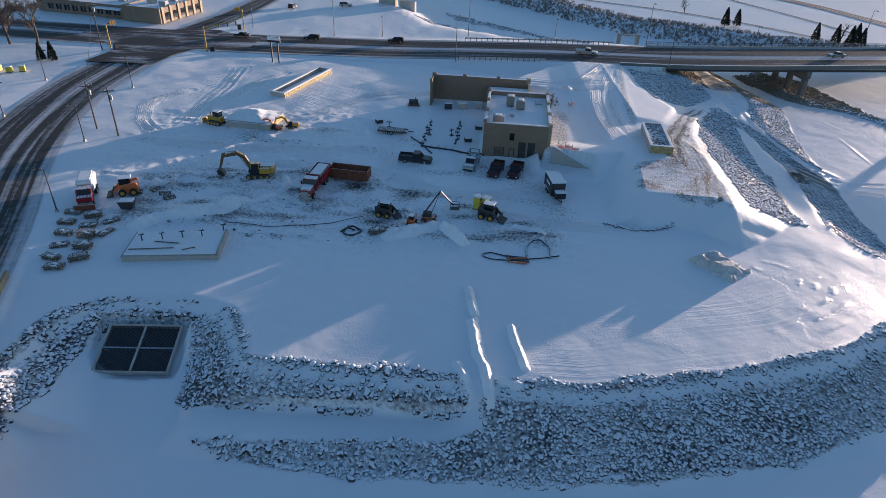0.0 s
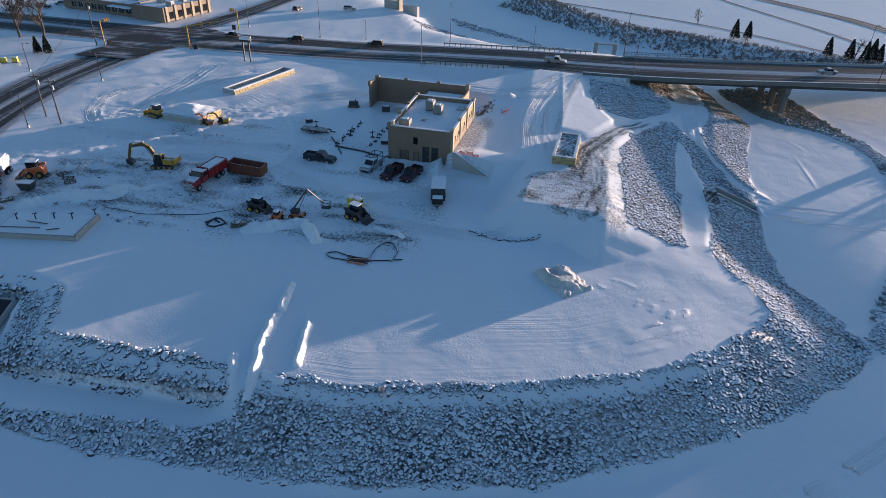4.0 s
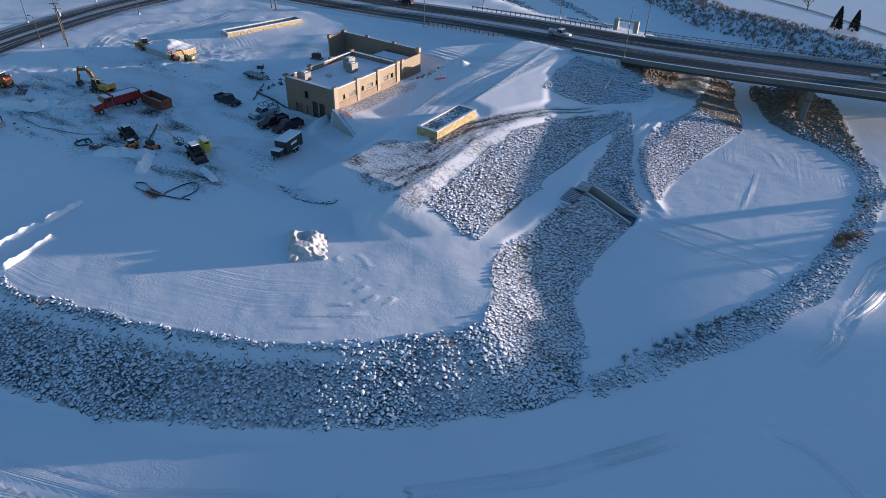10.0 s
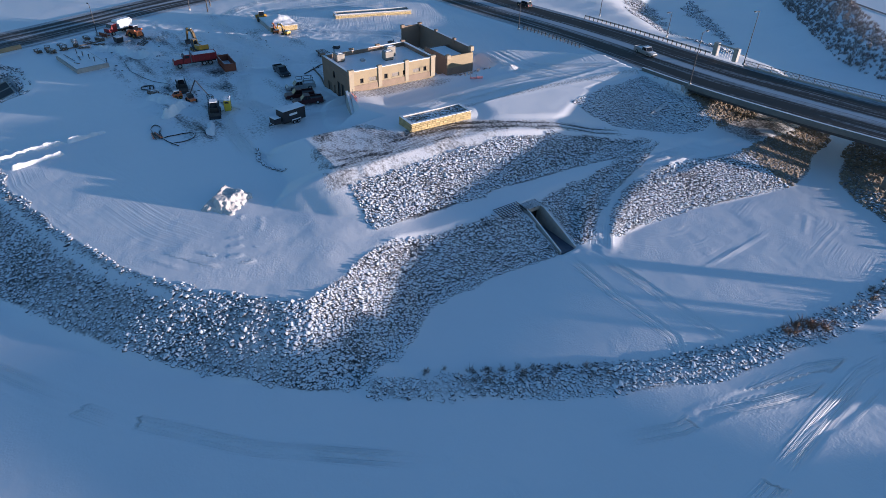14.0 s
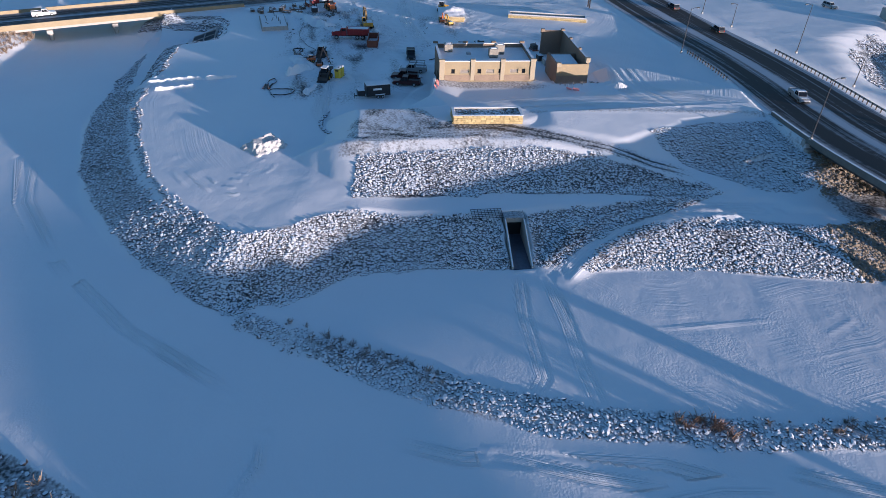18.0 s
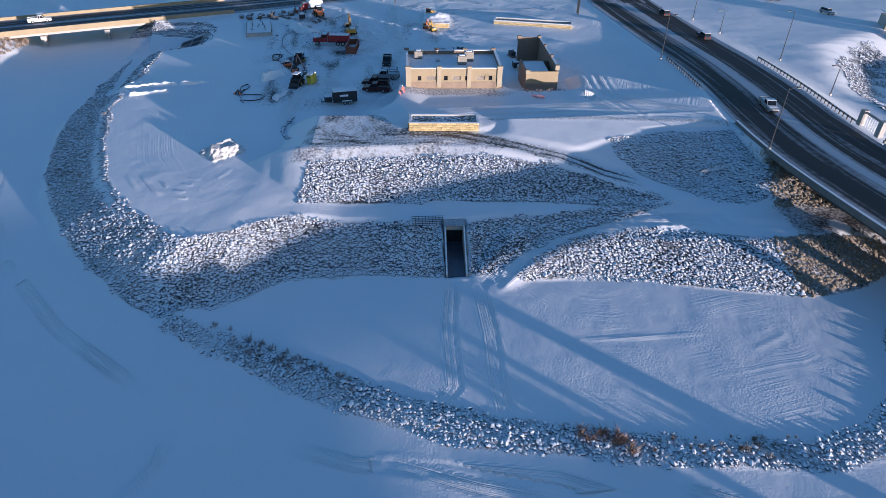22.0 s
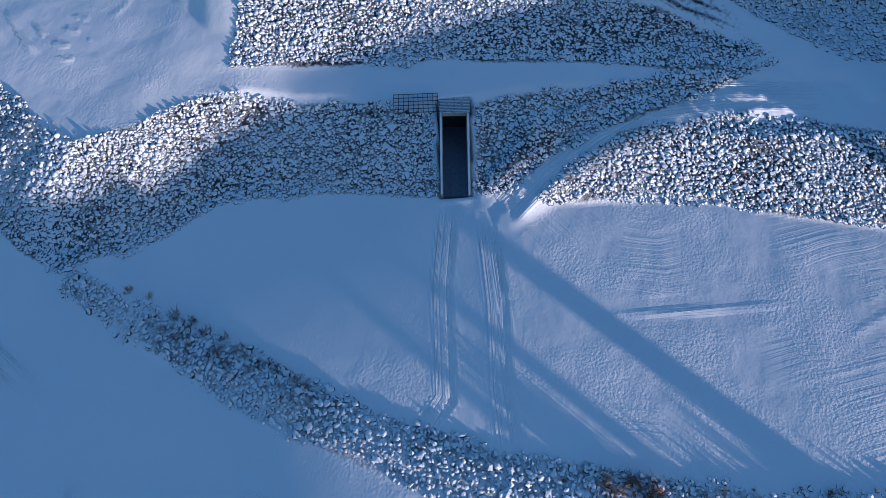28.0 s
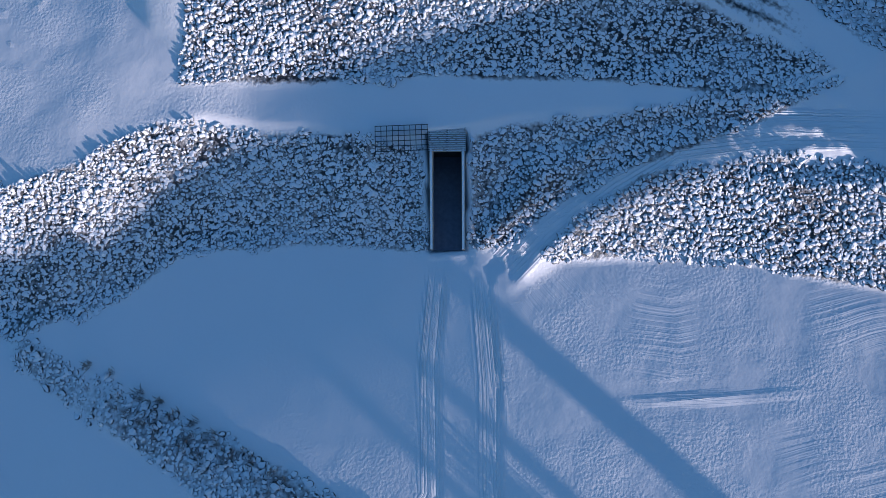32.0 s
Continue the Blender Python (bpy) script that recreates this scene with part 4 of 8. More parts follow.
road_4.data.attributes.new("slush", "FLOAT", "POINT").data.foreach_set("value", np.array(junction_cover, np.float32))
park = strip("road", resample([(112, 352, 4.75), (135.4, 316.4, 4.75), (150.8, 291.8, 4.75), (160.3, 262.5, 4.75), (166, 240, 4.75)], 4.0), [-3.4, -2.4, -1.2, 0, 1.2, 2.4, 3.4], 0.0, ASPHALT, [0.3, 0.12, 0.05, 0.2, 0.05, 0.12, 0.3])
tagged(park, "narrow slushy park road on the far bank", "road", kind="structure")
for run in ([(20, 298, 4.7), (43.9, 285.2, 4.7), (83, 265.5, 4.7), (107.8, 245, 4.7), (123.3, 226, 4.7)], [(104, 330, 4.7), (111.6, 309.6, 4.7), (133, 260.5, 4.7), (140, 236, 4.7)]):
    path = strip("path", resample(run, 4.0), [-0.9, -0.4, 0.4, 0.9], 0.0, ASPHALT, [0.35, 0.12, 0.12, 0.35])
    tagged(path, "narrow trodden path through the snowy park", "path", kind="structure")

# ---- main building ----
YARD = pose(16.6, 108.4, 0, 0, 0, -4.2)          # x out to the east, y along the long side


def wall_with_openings(length, z0, z1, thick, holes):
    """A wall along x from 0 to length, y 0 to thick, with real openings (x0, x1, z0, z1)."""
    xs = sorted({0.0, length, *[v for h in holes for v in h[:2]]})
    zs = sorted({z0, z1, *[v for h in holes for v in h[2:]]})
    bm = bmesh.new()
    for xa, xb in zip(xs, xs[1:]):
        run = None
        for za, zb in zip(zs, zs[1:]):
            solid = not any(h[0] <= xa and xb <= h[1] and h[2] <= za and zb <= h[3] for h in holes)
            if solid:
                run = (run[0], zb) if run else (za, zb)
            if run and (not solid or zb == zs[-1]):
                box(bm, xa, xb, 0, thick, *run)
                run = None
    bmesh.ops.remove_doubles(bm, verts=bm.verts[:], dist=0.0005)
    return bm


def moved(bm, m):
    bmesh.ops.transform(bm, matrix=m, verts=bm.verts[:])
    return bm


building = thing("pump_station_building", YARD, "buff brick pump station under construction with flat snowy roof", "building")
EAST = pose(0, 0, 0, 0, 0, 90)                   # wall frames: x runs along the wall, outer face at y = 0 (after turning)
L_MAIN, W_MAIN, TOP = 19.3, 12.1, 12.1
east_holes = [(2.3, 3.0, 9.55, 10.45), (4.1, 5.9, 9.6, 10.4), (7.6, 8.35, 9.55, 10.45), (9.3, 11.0, 9.6, 10.4), (11.9, 12.65, 9.55, 10.45), (14.2, 15.9, 9.6, 10.4), (16.7, 17.4, 9.55, 10.45)]
part("wall", moved(wall_with_openings(L_MAIN, 5.6, TOP - 0.12, 0.35, east_holes), pose(0, 0, 0, 0, 0, 90)), BUFF, building, "sunlit buff brick wall")
front_holes = [(2.2, 4.0, 5.6, 7.5), (4.9, 5.9, 5.6, 7.4), (4.8, 5.7, 8.9, 10.3), (6.6, 7.9, 5.6, 8.7), (8.3, 9.6, 5.6, 8.7)]
part("wall", moved(wall_with_openings(W_MAIN - 0.35, 5.6, TOP - 0.12, 0.35, front_holes), pose(-W_MAIN, 0, 0)), TAUPE, building, "taupe block front wall")
part("wall", moved(wall_with_openings(W_MAIN - 0.35, 5.6, TOP - 0.12, 0.35, []), pose(-W_MAIN, L_MAIN - 0.35, 0)), TAUPE, building)
part("wall", moved(wall_with_openings(L_MAIN - 0.7, 5.6, TOP - 0.12, 0.35, []), pose(-W_MAIN + 0.35, 0.35, 0, 0, 0, 90)), TAUPE, building)
for k, (x0, x1, z0, z1) in enumerate(east_holes):
    wide = x1 - x0 > 1.2
    w = part("louver" if wide else "window", boxes((-0.24, -0.20, x0, x1, z0, z1)), TAUPE if wide else GLASS_DARK, building)
    part("frame", boxes((-0.2, -0.10, x0, x0 + 0.07, z0, z1), (-0.2, -0.10, x1 - 0.07, x1, z0, z1), (-0.2, -0.10, x0 + 0.07, x1 - 0.07, z0, z0 + 0.07), (-0.2, -0.10, x0 + 0.07, x1 - 0.07, z1 - 0.07, z1)), BUFF_PALE if wide else BLACK, w)
    if wide:
        for j in range(7):
            part("slat", boxes((-0.19, -0.12, x0 + 0.08, x1 - 0.08, z0 + 0.1 + j * 0.09, z0 + 0.14 + j * 0.09)), CONCRETE, w)
    part("sill", boxes((-0.05, 0.07, x0 - 0.08, x1 + 0.08, z0 - 0.10, z0 - 0.003), bevel=0.01), BUFF_PALE, building)
for k, (x0, x1, z0, z1) in enumerate(front_holes):
    x0, x1 = x0 - W_MAIN, x1 - W_MAIN
    d = part("window" if z0 > 8 else "door", boxes((x0, x1, 0.16, 0.21, z0, z1)), (WOOD, TAUPE, GLASS_DARK, STEEL_DARK, STEEL_DARK)[k], building, ("plywood door hoarding", "", "", "dark metal door", "dark metal door")[k])
    part("frame", boxes((x0, x0 + 0.09, 0.06, 0.155, z0, z1), (x1 - 0.09, x1, 0.06, 0.155, z0, z1), (x0 + 0.09, x1 - 0.09, 0.06, 0.155, z1 - 0.09, z1)), BLACK, d)
    if z0 < 8:
        part("door_handle", boxes((x1 - 0.25, x1 - 0.18, 0.08, 0.155, 6.55, 6.8)), STEEL, d)
for y0, y1 in ((-0.12, 0.9), (6.2, 7.0), (12.3, 13.1), (18.4, 19.42)):
    part("pilaster", boxes((0.003, 0.22, y0, y1, 8.2, TOP - 0.1), bevel=0.015), BUFF_PALE, building)
    part("pilaster_cap", boxes((-0.42, 0.28, y0 - 0.08, y1 + 0.08, TOP - 0.1, TOP + 0.34), bevel=0.03), BUFF_PALE, building)
for y0, y1 in ((0.95, 6.15), (7.05, 12.25), (13.15, 18.35)):
    part("stone_base", boxes((0.004, 0.10, y0, y1, 8.0, 9.25), bevel=0.02), BROWN_BASE, building, "brown stone base course")
    part("coping", boxes((-0.42, 0.10, y0, y1, TOP - 0.12, TOP + 0.02), bevel=0.015), CLEAN_SNOW, building, "parapet coping under snow")
part("coping", boxes((-W_MAIN - 0.06, -0.45, -0.06, 0.42, TOP - 0.12, TOP + 0.02), bevel=0.015), CLEAN_SNOW, building)
part("coping", boxes((-W_MAIN - 0.06, -0.45, L_MAIN - 0.42, L_MAIN + 0.06, TOP - 0.12, TOP + 0.02), bevel=0.015), CLEAN_SNOW, building)
part("coping", boxes((-W_MAIN - 0.06, -W_MAIN + 0.42, 0.43, L_MAIN - 0.43, TOP - 0.12, TOP + 0.02), bevel=0.015), CLEAN_SNOW, building)
for y in (0.1, 6.6, 12.7, 18.9):
    part("pilaster_cap", boxes((-W_MAIN - 0.14, -W_MAIN + 0.5, y - 0.5, y + 0.5, TOP + 0.02, TOP + 0.36), bevel=0.03), TAUPE, building)
part("roof", boxes((-W_MAIN + 0.352, -0.352, 0.352, L_MAIN - 0.352, 10.9, 11.15)), CLEAN_SNOW, building, "flat roof under fresh snow")
part("band", boxes((-W_MAIN + 0.2, -0.15, -0.03, -0.002, 10.55, 10.7)), BROWN_BASE, building)


def hvac(x, y, w, d, h, parent):
    u = part("rooftop_unit", boxes((x - w / 2, x + w / 2, y - d / 2, y + d / 2, 11.3, 11.2 + h), bevel=0.04), HVAC_GREY, parent, "beige rooftop air unit")
    part("curb", boxes((x - w / 2 + 0.1, x + w / 2 - 0.1, y - d / 2 + 0.1, y + d / 2 - 0.1, 11.15, 11.3)), STEEL_DARK, u)
    part("grille", boxes((x - w / 2 - 0.03, x - w / 2 - 0.004, y - d * 0.35, y + d * 0.35, 11.45, 11.05 + h)), STEEL_DARK, u)
    part("fan_hood", boxes((x - w * 0.3, x + w * 0.3, y - d * 0.3, y + d * 0.3, 11.2 + h, 11.32 + h), bevel=0.05), CLEAN_SNOW, u)


hvac(-9.6, 2.6, 2.0, 1.7, 1.5, building)
hvac(-7.6, 13.2, 1.5, 2.0, 1.9, building)
hvac(-5.6, 11.6, 1.6, 1.9, 1.7, building)
part("roof_vent", boxes((-7.6, -6.7, 6.2, 7.1, 11.15, 11.6), bevel=0.06), STEEL, building)
part("roof_hatch", boxes((-2.6, -1.2, 14.5, 16.5, 11.15, 11.4), bevel=0.03), STEEL, building)
wing = thing("wing_shell", YARD, "unroofed block shell of the building's wing", "building")
WX0, WX1, WY0, WY1, WT = -25.4, -3.5, 25.0, 31.8, 10.1
part("wall", boxes((WX1 - 0.35, WX1, WY0, WY1, 7.6, WT)), BUFF, wing, "buff brick end wall")
part("stone_base", boxes((WX1 - 0.35, WX1 + 0.05, WY0 - 0.04, WY1 + 0.04, 5.6, 7.597), bevel=0.02), BROWN_BASE, wing)
part("wall", boxes((WX0, WX1 - 0.353, WY1 - 0.35, WY1, 5.4, WT + 0.9)), TAUPE, wing, "tall bare block back wall")
part("wall", boxes((WX0, WX0 + 0.35, WY0 + 1.5, WY1 - 0.353, 5.4, WT + 0.9)), TAUPE, wing)
part("wall", boxes((-12.4, WX1 - 0.353, WY0, WY0 + 0.35, 5.4, WT - 0.2)), TAUPE, wing)
part("wall", boxes((-12.75, -12.403, WY0, WY1 - 0.353, 5.4, WT - 0.6)), TAUPE, wing)
part("roof", boxes((-12.4, WX1 - 0.36, WY0 + 0.36, WY1 - 1.6, 9.2, 9.4)), CLEAN_SNOW, wing, "small flat roof under snow")
for x0, x1, y0, y1 in ((WX0 - 0.1, WX0 + 0.8, WY1 - 0.7, WY1 + 0.1), (-18.6, -17.8, WY1 - 0.45, WY1 + 0.1), (-11, -10.2, WY1 - 0.45, WY1 + 0.1), (WX1 - 0.8, WX1 + 0.1, WY1 - 0.8, WY1 + 0.1), (WX0 - 0.1, WX0 + 0.5, WY0 + 1.3, WY0 + 2.2), (WX1 - 0.8, WX1 + 0.1, WY0 - 0.1, WY0 + 0.8)):
    part("pilaster_cap", boxes((x0, x1, y0, y1, WT - 0.5 if x0 > -5 and y0 < 28 else WT + 0.3, WT + 0.3 if x0 > -5 and y0 < 28 else WT + 1.3), bevel=0.03), BUFF_PALE if x0 > -5 else TAUPE, wing)
part("coping", boxes((WX0 + 0.81, -18.61, WY1 - 0.4, WY1 + 0.05, WT + 0.9, WT + 0.98), (-17.79, -11.01, WY1 - 0.4, WY1 + 0.05, WT + 0.9, WT + 0.98), (-10.19, WX1 - 0.81, WY1 - 0.4, WY1 + 0.05, WT + 0.9, WT + 0.98)), CLEAN_SNOW, wing)
retain = thing("retaining_wall", None, "sloping concrete wing wall dusted with snow beside the building", "retaining wall")
bm = bmesh.new()
prism(bm, [(0, 5.0), (0, 8.75), (0.6, 8.75), (7.2, 5.9), (7.2, 5.0)], -0.2, 0.2, bevel=0.02)
part("wall", moved(bm, pose(17.0, 107.4, 0, 0, 0, -20)), CONCRETE, retain)
bm = bmesh.new()
prism(bm, [(0, 8.754), (0, 8.86), (0.6, 8.86), (7.25, 6.0), (7.25, 5.9), (0.62, 8.754)], -0.24, 0.24)
part("snow_cap", moved(bm, pose(17.0, 107.4, 0, 0, 0, -20)), CLEAN_SNOW, retain)


# ---- stone-faced boxes on the fill ----
def stone_box(name, m, sx, sy, z0, z1, label, faces="E", floor=0.8, wall=0.55, course=0.36, length=0.85):
    """An open concrete box whose chosen faces are laid in limestone blocks."""
    t = thing(name, m, label, "retaining box")
    part("wall", boxes((0, sx, 0, wall, z0, z1), (0, sx, sy - wall, sy, z0, z1), (0, wall, wall, sy - wall, z0, z1), (sx - wall, sx, wall, sy - wall, z0, z1)), CONCRETE, t)
    part("fill", boxes((wall, sx - wall, wall, sy - wall, z0, z1 - floor)), GRAVEL, t, "snow-dusted timber and gravel inside")
    part("snow_cap", boxes((-0.1, sx + 0.12, -0.1, wall + 0.05, z1 + 0.003, z1 + 0.09), (-0.1, sx + 0.12, sy - wall - 0.05, sy + 0.1, z1 + 0.003, z1 + 0.09), (-0.1, wall + 0.05, wall + 0.06, sy - wall - 0.06, z1 + 0.003, z1 + 0.09), (sx - wall - 0.05, sx + 0.12, wall + 0.06, sy - wall - 0.06, z1 + 0.003, z1 + 0.09), bevel=0.02), CLEAN_SNOW, t)
    rng = random.Random(len(name) + int(sx * 10))
    shapes = []
    for k in range(6):
        bm = bmesh.new()
        w = length * (0.75 + 0.1 * k)
        box(bm, 0.0, 0.12 + 0.05 * rng.random(), 0.012, w - 0.012, 0.012, course - 0.012, bevel=0.03)
        for v in bm.verts:
            if v.co.x > 0.05:
                v.co.x += rng.uniform(-0.03, 0.03)
        me = bpy.data.meshes.new("block")
        bm.to_mesh(me)
        bm.free()
        me.materials.append(STONE_YELLOW)
        shapes.append((w, me))
    for face in faces:
        span = sy if face in "EW" else sx
        for c in range(int((z1 - z0) / course)):
            y = 0.0
            while y < span - 0.3:
                w, me = shapes[rng.randrange(6)]
                b = mesh_part("block", me, None, t)
                place = {"E": pose(sx + 0.002, y, z0 + c * course), "W": pose(-0.002, y + w, z0 + c * course, 0, 0, 180), "N": pose(y, sy + 0.002, z0 + c * course, 0, 0, 90) @ pose(0, -w, 0), "S": pose(y, -0.002, z0 + c * course, 0, 0, -90)}[face]
                k = min(1.0, (span - y) / w)
                b.matrix_basis = place @ Matrix.Diagonal((1, k, 1, 1))
                y += w
    return t


box_1 = stone_box("stone_faced_box", pose(34.7, 107.5, 0, 0, 0, -5.5), 3.9, 12.2, 8.0, 9.8, "concrete box faced with yellow limestone, snow and timber inside", "ES", floor=0.25, wall=0.35)
rng = random.Random(5)
for k in range(9):
    x, y = rng.uniform(0.8, 3.2), rng.uniform(1, 11.5)
    part("plank", moved(boxes((-0.15, 0.15, -rng.uniform(0.6, 1.6), 1.0, 9.553 + k * 0.012, 9.61 + k * 0.012)), pose(x, y, 0, 0, 0, rng.uniform(-60, 60))), WOOD, box_1)
box_2 = stone_box("stone_faced_pit", pose(-43.2, 138.6, 0, 0, 0, -17.5), 3.6, 22.0, 4.9, 6.3, "long concrete pit with a sunlit yellow stone side and snowy rim", "E", floor=1.15, wall=0.4)
box_3 = stone_box("stone_faced_vault", pose(-46.6, 118.4, 0, 0, 0, -8), 9.2, 7.2, 5.0, 6.5, "low vault with snow heaped on top and yellow stone end", "E", floor=-0.3)

heap = bmesh.new()
bmesh.ops.create_grid(heap, x_segments=26, y_segments=18, size=1.0)
for v in heap.verts:
    x, y = v.co.x, v.co.y
    edge = max(0.0, 1 - max(abs(x), abs(y)) ** 3)
    v.co = Vector((x * 4.8, y * 3.7, (1.35 * max(0, 1 - 0.75 * math.hypot(x + 0.15, y)) + 0.35 * noise.noise(Vector((x * 3, y * 3, 0)))) * edge - 0.06))
snow_heap = part("snow_mound", heap, CLEAN_SNOW, None, smooth=True)
snow_heap.matrix_basis = pose(-41.6, 121.4, 6.83, 0, 0, -8)
tagged(snow_heap, "heap of drifted snow lying on the stone vault", "snow heap")


def snow_ridge(name, line, half, tall, seed, label):
    """A pushed-up ridge of broken snow along a line: a steep, ragged crest, lumps at three scales."""
    pts = resample([(*q, 0) for q in line], 0.22)
    run = np.concatenate([[0], np.cumsum(np.hypot(*np.diff(pts[:, :2], axis=0).T))])
    across = np.linspace(-1, 1, 25)
    rows = np.stack([offsets(pts, a * half) for a in across], 1)
    x, y = rows[..., 0], rows[..., 1]
    base = np.vectorize(ground_z)(x, y)
    ends = np.clip(np.minimum(run, run[-1] - run) / (half * 0.9), 0, 1)[:, None] ** 0.7
    shift = 0.35 * wave(x, y, 2.6, seed)
    form = np.clip(1 - np.abs(across[None] + shift) * 1.15, 0, 1)
    form = form ** 0.9
    lumps = 0.16 * wave(x, y, 0.75, seed + 1) + 0.12 * wave(x, y, 0.34, seed + 2) + 0.22 * wave(x, y, 1.7, seed + 3)
    z = base - 0.12 + tall * ends * np.clip(form, 0, 1) * np.clip(0.8 + lumps, 0.05, None) + 0.05 * ends * wave(x, y, 0.3, seed + 4) * (np.abs(across)[None] < 0.9)
    n, w = x.shape
    ii = np.arange(n * w).reshape(n, w)
    q = np.stack([ii[:-1, :-1], ii[1:, :-1], ii[1:, 1:], ii[:-1, 1:]], -1).reshape(-1, 4)[:, ::-1]
    me = bpy.data.meshes.new(name)
    me.from_pydata(np.stack([x, y, z], -1).reshape(-1, 3).tolist(), [], q.tolist())
    return tagged(mesh_part(name, me, CLEAN_SNOW, smooth=True), label, "snow heap", "heaps of pushed-up snow")


snow_ridge("snow_ridge", [(2.2, 67.2), (2.7, 63.5), (3.3, 60.4)], 0.75, 0.9, 60, "narrow sharp ridge of pushed-up snow on the bench")
snow_ridge("snow_ridge", [(2.9, 60.6), (3.5, 55), (4.2, 50.5), (4.8, 46.6)], 1.05, 0.95, 65, "ragged ridge of ploughed snow running down the bank")
snow_ridge("snow_ridge", [(7.2, 59.4), (7.8, 55.5), (8.6, 51.2)], 0.75, 0.8, 70, "low ragged ridge of ploughed snow on the bench")
snow_ridge("snow_ridge", [(0.9, 52.6), (2.0, 50), (3.0, 47.4)], 0.9, 0.6, 75, "broken snow rubble at the top of the bank")
snow_ridge("snow_ridge", [(5.0, 50.5), (6.6, 49.6), (8.6, 49.4)], 0.9, 0.5, 78, "broken snow rubble along the edge of the bench")
snow_ridge("snow_ridge", [(-47.6, 77.4), (-43.6, 80.4), (-38, 83), (-33, 85.4)], 2.0, 1.3, 84, "long ridge of broken ploughed snow beside the foundation")
snow_ridge("snow_ridge", [(-36.2, 88.8), (-33.5, 86.4), (-31.4, 86.0), (-29.7, 89.2), (-27.9, 93.2), (-29.6, 97.4)], 1.0, 0.75, 88, "curved ridge of broken snow round the excavator")
snow_ridge("snow_ridge", [(-10.2, 77.6), (-6.4, 80.8), (-3.4, 82.4), (-1.4, 82.6)], 2.1, 1.6, 92, "sharp-crested bank of pushed-up snow in the yard")
snow_ridge("snow_ridge", [(-1.9, 82.8), (-0.6, 81.0), (0.6, 79.0), (1.7, 77.0)], 1.2, 2.1, 96, "steep ridge of white snow catching the sun")
snow_ridge("snow_ridge", [(8.6, 83.2), (10.4, 82.6), (13.8, 81.2)], 0.9, 0.9, 100, "low ridge of broken snow in the yard")
snow_ridge("snow_ridge", [(-50.6, 93.8), (-49.4, 92.8), (-48.2, 91.6)], 1.1, 1.1, 104, "steep pile of clean snow in the yard")


def dumped_heap(foot, head, half, low, high, seed):
    """A squarish heap of dumped snow: steep sides, a rim round a hollow at the head, broken lumps all over."""
    a, b = np.array(foot), np.array(head)
    run = np.linalg.norm(b - a)
    d = (b - a) / run
    u, v = np.meshgrid(np.arange(-0.6, run + 0.7, 0.13), np.arange(-half - 0.6, half + 0.7, 0.13), indexing="ij")
    x, y = a[0] + d[0] * u - d[1] * v, a[1] + d[1] * u + d[0] * v
    ragged = 0.28 * wave(x, y, 0.9, seed) + 0.18 * wave(x, y, 0.45, seed + 1)
    edge = np.minimum(np.minimum(np.minimum(run - u, (u + 0.5) * 0.5), half - v), (half + v) * 0.5) + ragged
    form = np.clip(edge / 1.0, 0, 1) ** 0.9
    tall = low + (high - low) * np.clip(u / run, 0, 1) + 0.04 * v
    pit = np.exp(-((u - run * 0.66) / 0.95) ** 2 - ((v - 0.55) / 0.8) ** 2)
    lumps = 0.13 * wave(x, y, 0.5, seed + 2) + 0.16 * wave(x, y, 1.2, seed + 3) - 0.16 * np.abs(wave(x, y, 0.62, seed + 4)) + 0.07 * wave(x, y, 0.27, seed + 5)
    z = np.vectorize(ground_z)(x, y) - 0.1 + form * (tall * (1 - 0.8 * pit) + lumps * 0.22)
    n, w = x.shape
    ii = np.arange(n * w).reshape(n, w)
    q = np.stack([ii[:-1, :-1], ii[1:, :-1], ii[1:, 1:], ii[:-1, 1:]], -1).reshape(-1, 4)
    me = bpy.data.meshes.new("dumped_snow")
    me.from_pydata(np.stack([x, y, z], -1).reshape(-1, 3).tolist(), [], q.tolist())
    return tagged(mesh_part("dumped_snow", me, DIRTY_SNOW), "square heap of dirty dumped snow with a hollow top", "snow heap", "heaps of pushed-up snow")


dumped_heap((39.3, 72.8), (35.3, 77.6), 2.6, 1.3, 1.42, 80)
# ---- concrete slab of a future building ----
slab = thing("foundation_slab", pose(-43.9, 68.5, 0, 0, 0, 7), "grey concrete foundation slab under snow with pipe stubs", "foundation")
part("slab", boxes((0, 12.6, 0, 6.7, 4.9, 6.0), bevel=0.04), CONCRETE, slab)
part("snow_cap", boxes((0.25, 12.2, 0.3, 6.5, 6.003, 6.12), bevel=0.05), CLEAN_SNOW, slab)
part("kerb", boxes((12.25, 12.6, 0.3, 6.7, 6.003, 6.25), bevel=0.03), CONCRETE, slab)
for k in range(5):
    bm = bmesh.new()
    x, y = 1.6 + k * 2.6, (4.0, 4.4, 4.8, 5.0, 6.6)[k]
    tube(bm, [(x, y, 6.1), (x, y, 6.9), (x + 0.25, y, 7.2)], 0.09)
    tube(bm, [(x - 0.35, y, 7.0), (x + 0.4, y, 7.05)], 0.06)
    part("pipe_stub", bm, STEEL_DARK, slab, "dark pipe stub")
for k, (a, b2, c, d) in enumerate(((3.4, 3.6, 6.8, 3.0), (0.6, 1.6, 6.4, 1.8), (7.6, 1.3, 9.2, 1.9))):
    bm = bmesh.new()
    tube(bm, [(a, b2, 6.2), (c, d, 6.22)], 0.08, 4)
    part("beam", bm, WOOD, slab)

